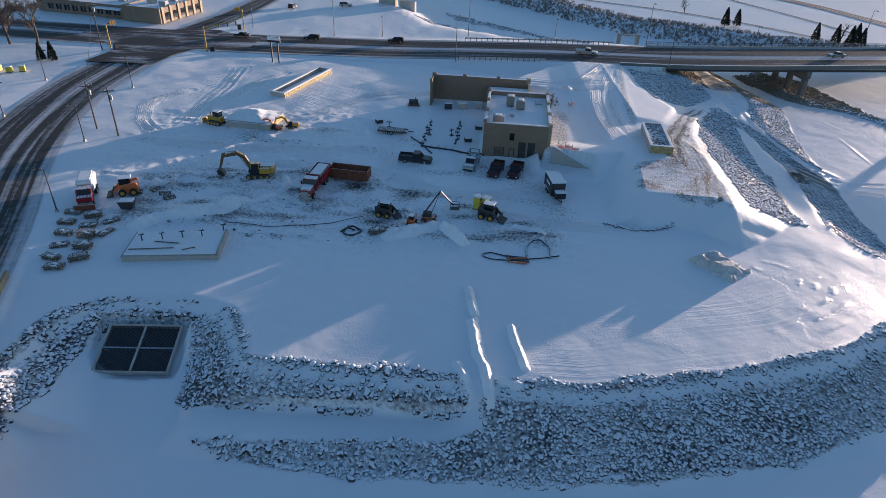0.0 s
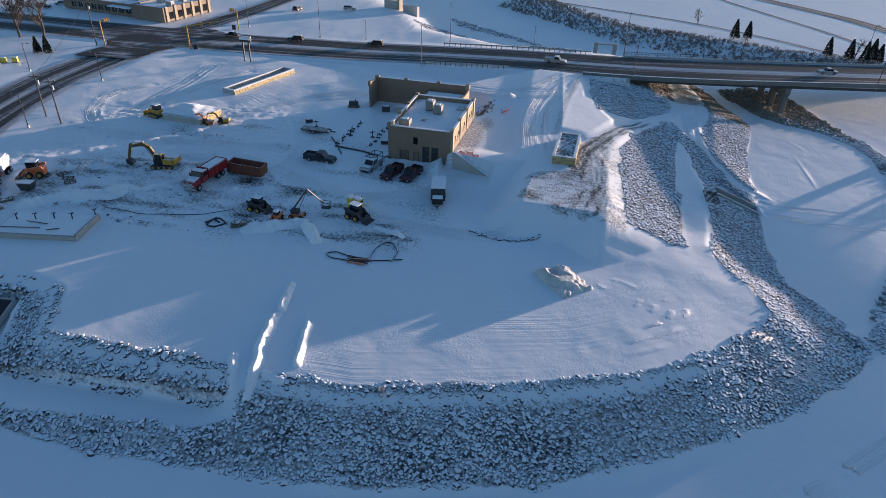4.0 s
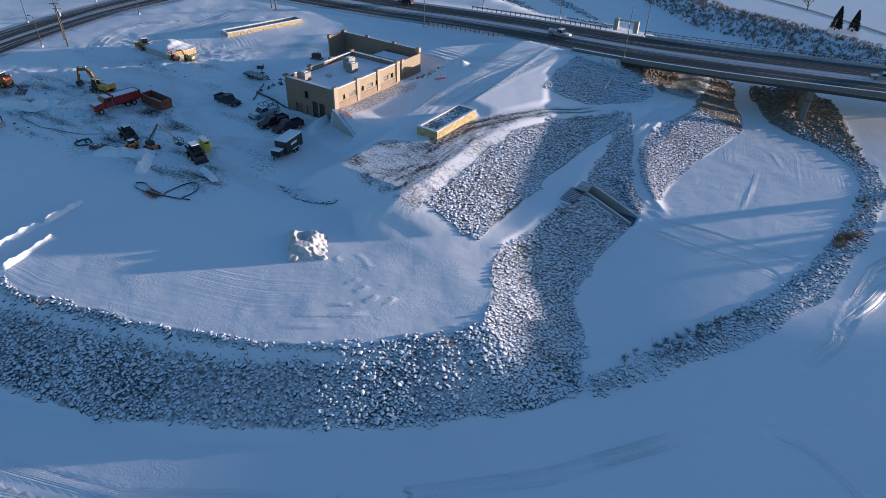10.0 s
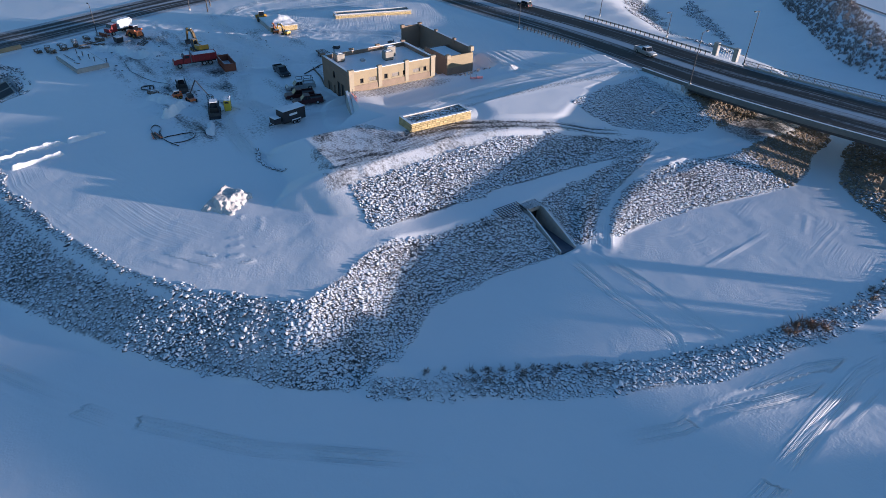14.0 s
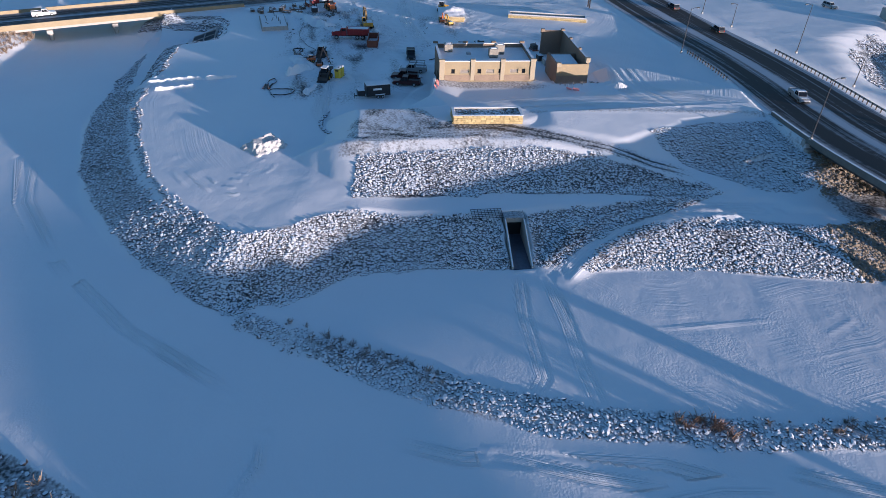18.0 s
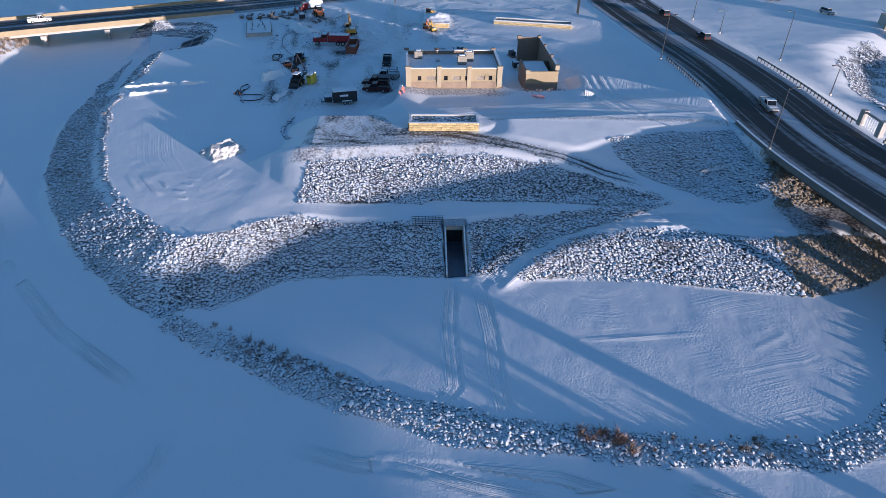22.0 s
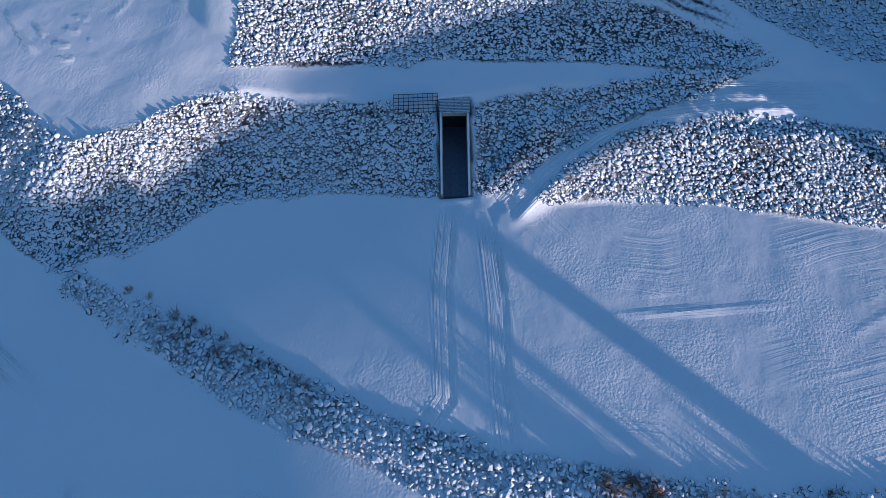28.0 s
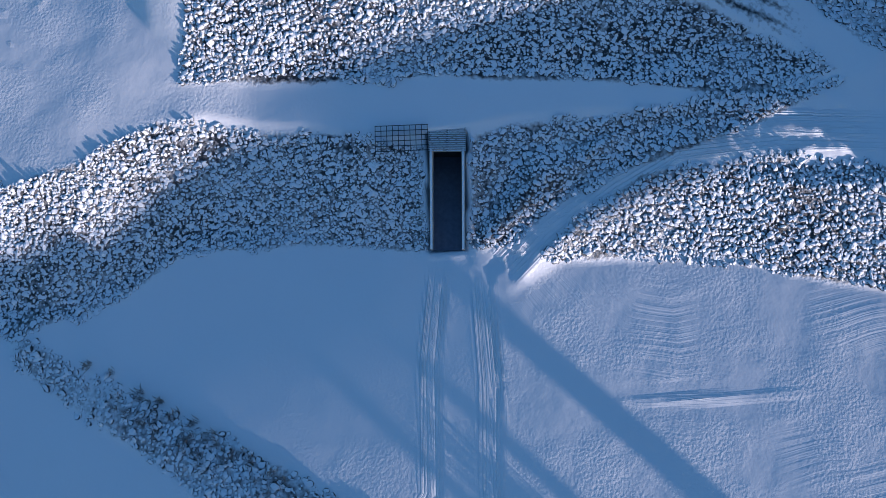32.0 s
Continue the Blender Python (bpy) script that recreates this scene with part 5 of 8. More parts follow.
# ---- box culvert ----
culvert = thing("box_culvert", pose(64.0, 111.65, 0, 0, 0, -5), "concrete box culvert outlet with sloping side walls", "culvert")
for s in (-1, 1):
    bm = bmesh.new()
    prism(bm, [(0, 0.6), (0, 4.45), (0.8, 4.45), (8.2, 1.75), (8.2, 0.6)], s * 1.38 - 0.13, s * 1.38 + 0.13, bevel=0.03)
    part("side_wall", bm, CONCRETE, culvert)
    bm = bmesh.new()
    prism(bm, [(0.0, 4.454), (0.0, 4.5), (0.82, 4.5), (8.22, 1.8), (8.22, 1.754), (0.81, 4.454)], s * 1.38 - 0.11, s * 1.38 + 0.07)
    part("snow_cap", bm, CLEAN_SNOW, culvert)
part("headwall", boxes((-0.45, -0.003, -1.56, 1.56, 3.75, 4.46), (-0.45, -0.003, -1.56, -1.24, 0.8, 3.75), (-0.45, -0.003, 1.24, 1.56, 0.8, 3.75)), CONCRETE, culvert)
part("barrel", boxes((-7, -0.46, -1.5, -1.25, 0.9, 3.9), (-7, -0.46, 1.25, 1.5, 0.9, 3.9), (-7, -0.46, -1.25, 1.25, 3.7, 3.9), (-7.2, -7, -1.5, 1.5, 0.9, 3.9)), CONCRETE, culvert)
part("floor", boxes((-0.5, 8.2, -1.24, 1.24, 0.9, 1.4)), DARK_ICE, culvert, "dark wet ice on the floor")
# added black panel hides the ground sheet and paints the mouth's shade
part("dark_mouth_panel", boxes((-0.7, -0.52, -1.22, 1.22, 1.0, 3.72), bevel=0.02), BLACK, culvert, "black panel that makes the culvert mouth dark")
deck = part("walkway", boxes((-2.4, 0.3, -1.6, -1.5, 4.47, 4.56), (-2.4, 0.3, 1.5, 1.6, 4.47, 4.56), (-2.4, 0.3, -0.05, 0.05, 4.47, 4.56)), STEEL_DARK, culvert, "slatted steel walkway over the outlet")
for k in range(14):
    part("slat", boxes((-2.4 + k * 0.195, -2.29 + k * 0.195, -1.6, 1.6, 4.563, 4.60), bevel=0.008), FROSTED_SLAT, deck)
rest = max(ground_z(61.6 + 0.6 * i, 105.7 + 0.75 * j) for i in range(5) for j in range(7))
grate = thing("steel_grate", pose(61.6, 107.9, rest + 0.12, 0, 3, -3), "dark steel grate lying beside the culvert outlet", "grate")
for k in range(10):
    part("bar", boxes((0, 2.4, -2.3 + k * 0.5, -2.25 + k * 0.5, 0, 0.08)), GRATE_STEEL, grate)
for k in range(6):
    part("cross_bar", boxes((0.02 + k * 0.46, 0.07 + k * 0.46, -2.3, 2.3, 0.083, 0.13)), GRATE_STEEL, grate)

# ---- trash rack at the inlet ----
rack = thing("trash_rack", pose(-35.9, 54.75, 2.55, 17, 0, 3) @ Matrix.Diagonal((0.93, 0.93, 1, 1)), "sloping steel trash rack in a concrete frame with snow behind bars", "trash rack")
part("frame", boxes((-4.6, -4.35, -3.5, 3.5, -0.5, 0.25), (4.35, 4.6, -3.5, 3.5, -0.5, 0.25), (-4.35, 4.35, 3.25, 3.5, -0.5, 0.25), (-4.35, 4.35, -3.5, -3.3, -0.5, 0.2), (-0.14, 0.14, -3.3, 3.25, -0.45, 0.22), bevel=0.02), CONCRETE, rack)
part("beam", boxes((-4.35, -0.145, -0.1, 0.1, 0.02, 0.16), (0.145, 4.35, -0.1, 0.1, 0.02, 0.16)), STEEL, rack)
for k in range(52):
    x = -4.2 + k * 0.163
    if abs(x) > 0.2:
        part("bar", boxes((x - 0.02, x + 0.02, -3.3, -0.11, 0.02, 0.12)), RACK_STEEL, rack)
        part("bar", boxes((x - 0.02, x + 0.02, 0.11, 3.25, 0.02, 0.12)), RACK_STEEL, rack)
part("backing", boxes((-4.35, -0.145, -3.3, -0.1, -0.45, -0.35), (0.145, 4.35, -3.3, -0.1, -0.45, -0.35)), STEEL_DARK, rack)
part("backing", boxes((-4.35, -0.145, 0.1, 3.25, -0.45, -0.35), (0.145, 4.35, 0.1, 3.25, -0.45, -0.35)), BLACK, rack)

# ---- highway bridge ----
bridge = thing("highway_bridge", None, "concrete highway bridge over the frozen river", "bridge")
span = hw[(hw[:, 0] > 51) & (hw[:, 0] < 235)]
near = hw[(hw[:, 0] > 40) & (hw[:, 0] < 235)]
bm = bmesh.new()
bar_along(bm, span, 0, -0.32, -0.02, 10.7)
part("deck", bm, CONCRETE, bridge)
for s in (-9.8, -6, -2, 2, 6, 9.8):
    bm = bmesh.new()
    bar_along(bm, span, s, -1.15, -0.323, 0.28)
    # extra depth on the unseen stretch, set by where sun under the deck ends
    bar_along(bm, span[span[:, 0] > 160], s, -1.55, -1.1, 0.27)
    part("girder", bm, STEEL_DARK, bridge, "dark weathered girder")
edge = near.copy()
edge[:, 2] += 0.35 * np.clip((edge[:, 0] - 78) / 30, 0, 1)
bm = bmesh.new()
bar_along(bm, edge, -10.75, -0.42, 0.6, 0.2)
# unseen taller stretch, added to throw shade on the lower bank stones
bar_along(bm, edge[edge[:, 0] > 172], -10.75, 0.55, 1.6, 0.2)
part("barrier", bm, SHADED_CONCRETE, bridge, "concrete barrier along the edge with shade in its colour")
bm = bmesh.new()
bar_along(bm, edge[edge[:, 0] < 172], -10.75, 0.604, 0.65, 0.22)
part("snow_cap", bm, CLEAN_SNOW, bridge)
bm = bmesh.new()
bar_along(bm, span, 10.75, -0.6, 0.3, 0.2)
part("kerb", bm, CONCRETE, bridge)
rail = part("railing", moved(bar_along(bmesh.new(), span, 10.75, 1.25, 1.33, 0.05), pose(0, 0, 0)), STEEL_DARK, bridge, "dark metal railing")
bm = bmesh.new()
bar_along(bm, span, 10.75, 0.75, 0.8, 0.03)
part("rail", bm, STEEL_DARK, rail)
off = offsets(span, 10.75)
for p in off[::1]:
    part("post", boxes((p[0] - 0.06, p[0] + 0.06, p[1] - 0.06, p[1] + 0.06, p[2] + 0.3, p[2] + 1.25)), STEEL_DARK, rail)
for i, (a, b2) in enumerate(zip(off, off[1:])):
    if a[0] < 130:
        bm = bmesh.new()
        for k in range(1, 12):
            q = a + (b2 - a) * k / 12
            box(bm, q[0] - 0.02, q[0] + 0.02, q[1] - 0.02, q[1] + 0.02, q[2] + 0.3, q[2] + 1.25)
        part("baluster_panel", bm, STEEL_DARK, rail)
part("abutment", moved(boxes((-1.0, 0.9, -10.9, 10.9, 2.0, 7.35), (-1.0, -0.2, -10.9, 10.9, 7.35, 8.6), bevel=0.03), pose(52.2, 176.0, 0, 0, 0, 4)), CONCRETE, bridge, "concrete abutment")
part("wing_wall", moved(boxes((-11.5, 0.5, -0.25, 0.25, 4.2, 8.4)), pose(52.0, 165.45, 0, 0, 0, -4)), CONCRETE, bridge)
# unseen columns, added where their shadows make the bars on the ice
for x, y in ((142.2, 176.0), (143.7, 176.1), (154.6, 177.0), (163.2, 177.5)):
    bm = bmesh.new()
    tube(bm, [(x, y, 0.5), (x, y, 8.2)], 0.7, 12)
    part("column", bm, CONCRETE, bridge, "unseen round column added to cast a shadow bar")
bm = bmesh.new()
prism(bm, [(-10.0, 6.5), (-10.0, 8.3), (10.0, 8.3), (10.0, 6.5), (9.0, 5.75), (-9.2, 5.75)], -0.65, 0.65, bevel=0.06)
bent = part("pier_cap", moved(bm, pose(90.5, 178.9, 0, 0, 0, 97)), SHADED_CONCRETE, bridge, "concrete pier cap with shade in its colour")
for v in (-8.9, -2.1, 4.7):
    part("pier_column", moved(boxes((v - 0.75, v + 0.75, -0.6, 0.6, 0.5, 5.9), bevel=0.08), pose(90.5, 178.9, 0, 0, 0, 97)), SHADED_CONCRETE, bent)
# unseen pier, set far enough east that its shadow clears the lit ice
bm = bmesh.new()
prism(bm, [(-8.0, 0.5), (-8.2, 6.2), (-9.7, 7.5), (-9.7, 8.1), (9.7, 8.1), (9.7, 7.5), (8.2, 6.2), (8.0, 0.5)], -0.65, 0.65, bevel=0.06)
part("pier", moved(bm, pose(233, 201.6, 0, 0, 0, 100)), SHADED_CONCRETE, bridge, "unseen concrete pier placed for its shadow")

# unseen low pier wall, added to cast the wide dark band on the river
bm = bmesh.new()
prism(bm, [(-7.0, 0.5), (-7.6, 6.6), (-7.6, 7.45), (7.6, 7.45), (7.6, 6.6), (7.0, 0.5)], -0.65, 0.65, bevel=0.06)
part("pier", moved(bm, pose(182.6, 192.3, 0, 0, 0, 98)), SHADED_CONCRETE, bridge, "unseen concrete pier placed for its shadow")

# ---- river road bridge ----
bridge_2 = thing("river_road_bridge", None, "low concrete road bridge with wide pier caps", "bridge")
sp = rr[(rr[:, 1] < 45) & (rr[:, 1] > -6)]
bm = bmesh.new()
bar_along(bm, sp, 0, -0.4, -0.03, 7.9)
part("deck", bm, CONCRETE, bridge_2)
for s in (-7.8, 7.8):
    bm = bmesh.new()
    bar_along(bm, rr[(rr[:, 1] < 62) & (rr[:, 1] > -25)], s, -0.5, 0.8, 0.18)
    part("barrier", bm, BUFF, bridge_2, "buff concrete barrier")
for s in (-6.4, -3.2, 0, 3.2, 6.4):
    bm = bmesh.new()
    bar_along(bm, sp, s, -1.35, -0.403, 0.3)
    part("girder", bm, CONCRETE, bridge_2)
for i in (5, 10):
    p, q = sp[i], sp[i + 1]
    yaw = math.degrees(math.atan2(q[1] - p[1], q[0] - p[0]))
    part("pier_cap", moved(boxes((-0.7, 0.7, -7.6, 7.6, 3.35, 4.3), bevel=0.08), pose(p[0], p[1], 0, 0, 0, yaw)), CONCRETE, bridge_2)
    for s in (-5.5, 0, 5.5):
        bm = bmesh.new()
        tube(bm, [(0, s, 0.6), (0, s, 3.35)], 0.5, 10)
        part("column", moved(bm, pose(p[0], p[1], 0, 0, 0, yaw)), CONCRETE, bridge_2)

# ---- riprap ----
def rock_shapes(count, seed, finer=2):
    """Blocky quarry stones: a jittered, flattened icosahedron cut once finer."""
    rng, out = np.random.RandomState(seed), []
    for _ in range(count):
        bm = bmesh.new()
        bmesh.ops.create_icosphere(bm, subdivisions=finer, radius=0.5)
        co = np.array([v.co[:] for v in bm.verts])
        for _ in range(9):
            n = rng.normal(size=3) * np.array([1, 1, 0.7])
            n /= np.linalg.norm(n)
            cut = rng.uniform(0.28, 0.42)
            over = np.clip(co @ n - cut, 0, None)
            co -= over[:, None] * n
        co *= np.array([rng.uniform(1.15, 1.6), rng.uniform(0.95, 1.25), rng.uniform(0.5, 0.74)])
        faces = [[v.index for v in f.verts] for f in bm.faces]
        bm.free()
        out.append((co, np.array(faces)))
    return out


SHAPES = rock_shapes(14, 3)
COARSE = rock_shapes(14, 3, 1)


def scatter(poly, spacing, seed, keep=None, jitter=0.42):
    """Places in an outline on a shaken grid."""
    rng = np.random.RandomState(seed)
    p = np.array(poly)
    x, y = np.meshgrid(np.arange(p[:, 0].min(), p[:, 0].max(), spacing), np.arange(p[:, 1].min(), p[:, 1].max(), spacing))
    x, y = x.ravel() + rng.uniform(-jitter, jitter, x.size) * spacing, y.ravel() + rng.uniform(-jitter, jitter, y.size) * spacing
    ok = sdf(x, y, poly) < 0.7 * wave(x, y, 2.5, seed + 50)
    if keep is not None:
        ok &= keep(x, y, rng)
    return np.column_stack([x[ok], y[ok]]), rng


def stone_pose(x, y, z, size, rng, lie=(0.0, 0.0)):
    """How one stone lies on ground that falls by lie (per metre in x and y): its shape, and a matrix."""
    k = rng.randint(len(SHAPES))
    s = size * rng.choice([0.55, 0.72, 0.9, 1.08, 1.3, 1.7], p=[0.16, 0.22, 0.26, 0.2, 0.11, 0.05])
    tilt = Euler((math.atan(lie[1]), -math.atan(lie[0]), 0)).to_matrix()
    m = tilt @ Euler((rng.uniform(-0.32, 0.32), rng.uniform(-0.3, 0.3), rng.uniform(0, math.tau))).to_matrix()
    return k, s, np.array(m), np.array([x, y, z + s * 0.10 - 0.03])


DETAILED = ("riprap_point", "riprap_river_bank", "riprap_upper_slope", "riprap_pool_bank", "riprap_culvert_bank")
STONE_MESHES = {}


def stone_mesh(k, material):
    """One shared mesh for each shape and surface."""
    key = (k, material.name)
    if key not in STONE_MESHES:
        me = bpy.data.meshes.new("stone")
        me.from_pydata(SHAPES[k][0].tolist(), [], SHAPES[k][1].tolist())
        me.materials.append(material)
        STONE_MESHES[key] = me
    return STONE_MESHES[key]


def riprap(name, poly, spacing, size, seed, label, keep=None, material=ROCK, singles=0):
    """A bed of quarry stones: those nearest to the culvert as single stones, the rest in one mesh."""
    places, rng = scatter(poly, spacing, seed, keep)
    zz, _ = height(places[:, 0], places[:, 1])
    fall = [(height(places[:, 0] + 0.6 * u, places[:, 1] + 0.6 * v)[0] - height(places[:, 0] - 0.6 * u, places[:, 1] - 0.6 * v)[0]) / 1.2 for u, v in ((1, 0), (0, 1))]
    fall = np.clip(np.stack(fall, -1), -0.6, 0.6)
    order = np.argsort(np.hypot(places[:, 0] - 66, places[:, 1] - 104))
    t = thing(name, None, label, "riprap", kind="structure")
    verts, faces, start = [], [], 0
    for i, j in enumerate(order):
        k, s, m, at = stone_pose(*places[j], zz[j], size, rng, fall[j])
        if i < singles:
            ob = mesh_part("stone", stone_mesh(k, material), None, t)
            ob.matrix_basis = Matrix.Translation(at) @ (Matrix(m.tolist()) * s).to_4x4()
            continue
        co, f = (SHAPES if name in DETAILED else COARSE)[k]
        verts.append((co * s) @ m.T + at)
        faces.append(f + start)
        start += len(co)
    if verts:
        me = bpy.data.meshes.new("stones")
        me.from_pydata(np.concatenate(verts).tolist(), [], np.concatenate(faces).tolist())
        me.materials.append(material)
        ob = mesh_part("stones", me, None, t)
        ob["kind"] = "stuff"
    return t


def thin(share, scale=5.0, seed=0):
    """Which places keep a stone: fewer in patches, and few where snow has drifted over the top of the river bank."""
    def keep(x, y, rng):
        drifted = 0.8 * np.exp(-((sdf(x, y, BENCH) - 1.5) / 0.75) ** 2) * (x < 57) * (y < 62)
        return rng.rand(x.size) < (share + 0.35 * wave(x, y, scale, seed)) * (1 - drifted)
    return keep


NEAREST = ("riprap_point", "riprap_upper_slope", "riprap_culvert_bank", "riprap_pool_bank", "riprap_berm", "riprap_river_bank", "riprap_abutment", "riprap_inlet", "riprap_west_bank")
for n, poly, gap, size, seed, label, share, bare in RIPRAP:
    riprap(n, poly, gap, size, seed, label, thin(share, 5.5, seed), BARE_ROCK if bare else ROCK,
           300 if n in NEAREST else 0)
arc = [(23.5 + 10.5 * k / 22, 86.0 - 1.7 * math.sin(math.pi * k / 22), 0) for k in range(23)]
rows = thing("stone_row", pose(0, 0, 0), "curved row of dark stones laid on the snow", "stones")
rng = np.random.RandomState(31)
for x, y, _ in arc:
    for _ in range(2):
        co, f = SHAPES[rng.randint(len(SHAPES))]
        px, py = x + rng.uniform(-0.3, 0.3), y + rng.uniform(-0.3, 0.3)
        me = bpy.data.meshes.new("stone")
        me.from_pydata((co * rng.uniform(0.35, 0.6) + np.array([px, py, ground_z(px, py) + 0.08])).tolist(), [], f.tolist())
        mesh_part("stone", me, ROCK, rows)

CLOD = mat("frozen_earth", (0.06, 0.052, 0.048), 0.95, spread=0.3, scale=2, bump=0.5, bump_scale=6, snow=0.3)
clods, rng = scatter([(-50, 76), (-30, 75), (-10, 76), (15, 77), (16, 86), (8, 106), (-10, 112), (-26, 114), (-44, 114), (-54, 95)], 0.62, 77,
                     lambda x, y, r: r.rand(x.size) < np.max([0.34 * np.clip(1.3 - np.hypot((x - cx) / rx, (y - cy) / ry), 0, 0.6) for cx, cy, rx, ry in CHURNED], axis=0) + 0.006, 0.9)
zz, _ = height(clods[:, 0], clods[:, 1])
verts, faces, start = [], [], 0
for (x, y), z in zip(clods, zz):
    k, s, m, at = stone_pose(x, y, z, 0.36, rng)
    verts.append((COARSE[k][0] * s) @ m.T + at)
    faces.append(COARSE[k][1] + start)
    start += len(COARSE[k][0])
me = bpy.data.meshes.new("frozen_clods")
me.from_pydata(np.concatenate(verts).tolist(), [], np.concatenate(faces).tolist())
tagged(mesh_part("frozen_clods", me, CLOD), "frozen clods of earth and snow over the churned yard", "clods", kind="stuff")

# ---- vehicles ----
def wheel(t, x, y, r, w, rim=STEEL):
    """A wheel of a thing, whose axle lies along y."""
    tyre = part("wheel", wheel_mesh(bmesh.new(), x, y, r, r, w), RUBBER, t)
    s = 1 if y > 0 else -1
    part("rim", wheel_mesh(bmesh.new(), x, y + s * (w / 2 + 0.006), r, r * 0.58, 0.03, 10), rim, tyre)


def on_ground(x, y, yaw, lift=0.0):
    """A pose on the snow, leaning with it."""
    h = math.radians(yaw)
    z = ground_z(x, y)
    return pose(x, y, z + lift, 0, 0, yaw)


def car(at, paint, label, style="sedan", length=4.7, snow=True, group="vehicles"):
    """A road vehicle that points along +x: body, cabin glass, roof, wheels, lamps."""
    t = thing({"sedan": "car", "suv": "suv", "pickup": "pickup_truck"}[style], at, label, "pickup" if style == "pickup" else "car", group)
    w, h = (1.78, 1.45) if style == "sedan" else (1.9, 1.75) if style == "suv" else (1.98, 1.85)
    L = length
    belt, floor = h * 0.56, 0.32
    half = L / 2
    if style == "sedan":
        cabin = (-half * 0.62, half * 0.38, -half * 0.34, half * 0.1)
    elif style == "suv":
        cabin = (-half * 0.96, half * 0.42, -half * 0.84, half * 0.14)
    else:
        cabin = (-half * 0.16, half * 0.5, -half * 0.10, half * 0.26)
    bm = bmesh.new()
    prism(bm, [(-half, floor), (-half * 1.0, belt * 0.95), (-half * 0.97, belt), (half * 0.52, belt), (half * 0.92, belt * 0.9), (half, belt * 0.7), (half, floor)], -w / 2, w / 2, bevel=0.05)
    part("body", bm, paint, t)
    bm = bmesh.new()
    prism(bm, [(cabin[0], belt + 0.003), (cabin[2], h - 0.05), (cabin[3], h - 0.05), (cabin[1], belt + 0.003)], -w / 2 + 0.14, w / 2 - 0.14)
    part("cabin", bm, paint, t)
    lift, rise = belt + 0.06, h - 0.1
    slope = lambda x0, x1, z: x0 + (x1 - x0) * (z - belt) / (h - 0.05 - belt)
    mid = (cabin[2] + cabin[3]) / 2
    for s in (-1, 1):
        y0, y1 = s * (w / 2 - 0.139), s * (w / 2 - 0.125)
        for a, c, d, e in ((slope(cabin[0], cabin[2], lift) + 0.1, mid - 0.05, mid - 0.05, slope(cabin[0], cabin[2], rise) + 0.1), (mid + 0.05, slope(cabin[1], cabin[3], lift) - 0.1, slope(cabin[1], cabin[3], rise) - 0.1, mid + 0.05)):
            part("window", prism(bmesh.new(), [(a, lift), (c, lift), (d, rise), (e, rise)], min(y0, y1), max(y0, y1)), GLASS_DARK, t, "dark car glass")
    for x0, x1, o in ((cabin[0], cabin[2], -0.02), (cabin[1], cabin[3], 0.02)):
        part("windscreen", prism(bmesh.new(), [(slope(x0, x1, lift), lift), (slope(x0, x1, lift) + o, lift), (slope(x0, x1, rise) + o, rise), (slope(x0, x1, rise), rise)], -w / 2 + 0.22, w / 2 - 0.22), GLASS_DARK, t, "dark car glass")
    part("roof", boxes((cabin[2] - 0.05, cabin[3] + 0.05, -w / 2 + 0.13, w / 2 - 0.13, h - 0.046, h + 0.02), bevel=0.02), CLEAN_SNOW if snow else paint, t)
    if style == "pickup":
        part("bed", boxes((-half + 0.02, cabin[0] - 0.05, -w / 2, -w / 2 + 0.1, belt + 0.004, belt + 0.3), (-half + 0.02, cabin[0] - 0.05, w / 2 - 0.1, w / 2, belt + 0.004, belt + 0.3), (-half, -half + 0.09, -w / 2 + 0.1, w / 2 - 0.1, belt + 0.004, belt + 0.3), bevel=0.02), paint, t)
        part("bed_floor", boxes((-half + 0.1, cabin[0] - 0.05, -w / 2 + 0.11, w / 2 - 0.11, belt + 0.004, belt + 0.05)), CLEAN_SNOW if snow else BLACK, t)
    if snow:
        part("snow_on_bonnet", boxes((cabin[1] + 0.1, half * 0.86, -w / 2 + 0.2, w / 2 - 0.2, belt - 0.03, belt + 0.03), bevel=0.02), CLEAN_SNOW, t)
    part("bumper", boxes((half + 0.002, half + 0.1, -w / 2 + 0.1, w / 2 - 0.1, floor + 0.02, floor + 0.25), bevel=0.03), BLACK, t)
    part("bumper", boxes((-half - 0.1, -half - 0.002, -w / 2 + 0.1, w / 2 - 0.1, floor + 0.02, floor + 0.25), bevel=0.03), BLACK, t)
    for s in (-1, 1):
        part("headlight", boxes((half + 0.002, half + 0.03, s * (w / 2 - 0.42), s * (w / 2 - 0.12), belt * 0.55, belt * 0.69)) if s > 0 else boxes((half + 0.002, half + 0.03, s * (w / 2 - 0.12), s * (w / 2 - 0.42), belt * 0.55, belt * 0.69)), LENS, t)
        part("tail_lamp", boxes((-half - 0.03, -half - 0.002, min(s * (w / 2 - 0.32), s * (w / 2 - 0.1)), max(s * (w / 2 - 0.32), s * (w / 2 - 0.1)), belt * 0.62, belt * 0.85)), RED_LENS, t)
        for x in (-half * 0.60, half * 0.62):
            wheel(t, x, s * (w / 2 - 0.08), 0.34 if style == "sedan" else 0.39, 0.24)
    return t


PAINT_DARK = mat("charcoal_car_paint", (0.03, 0.033, 0.04), 0.3, 0.3, spread=0.06)
PAINT_SILVER = mat("silver_car_paint", (0.42, 0.43, 0.44), 0.32, 0.5, spread=0.06)
PAINT_MAROON = mat("maroon_car_paint", (0.055, 0.014, 0.016), 0.32, 0.2, spread=0.08)


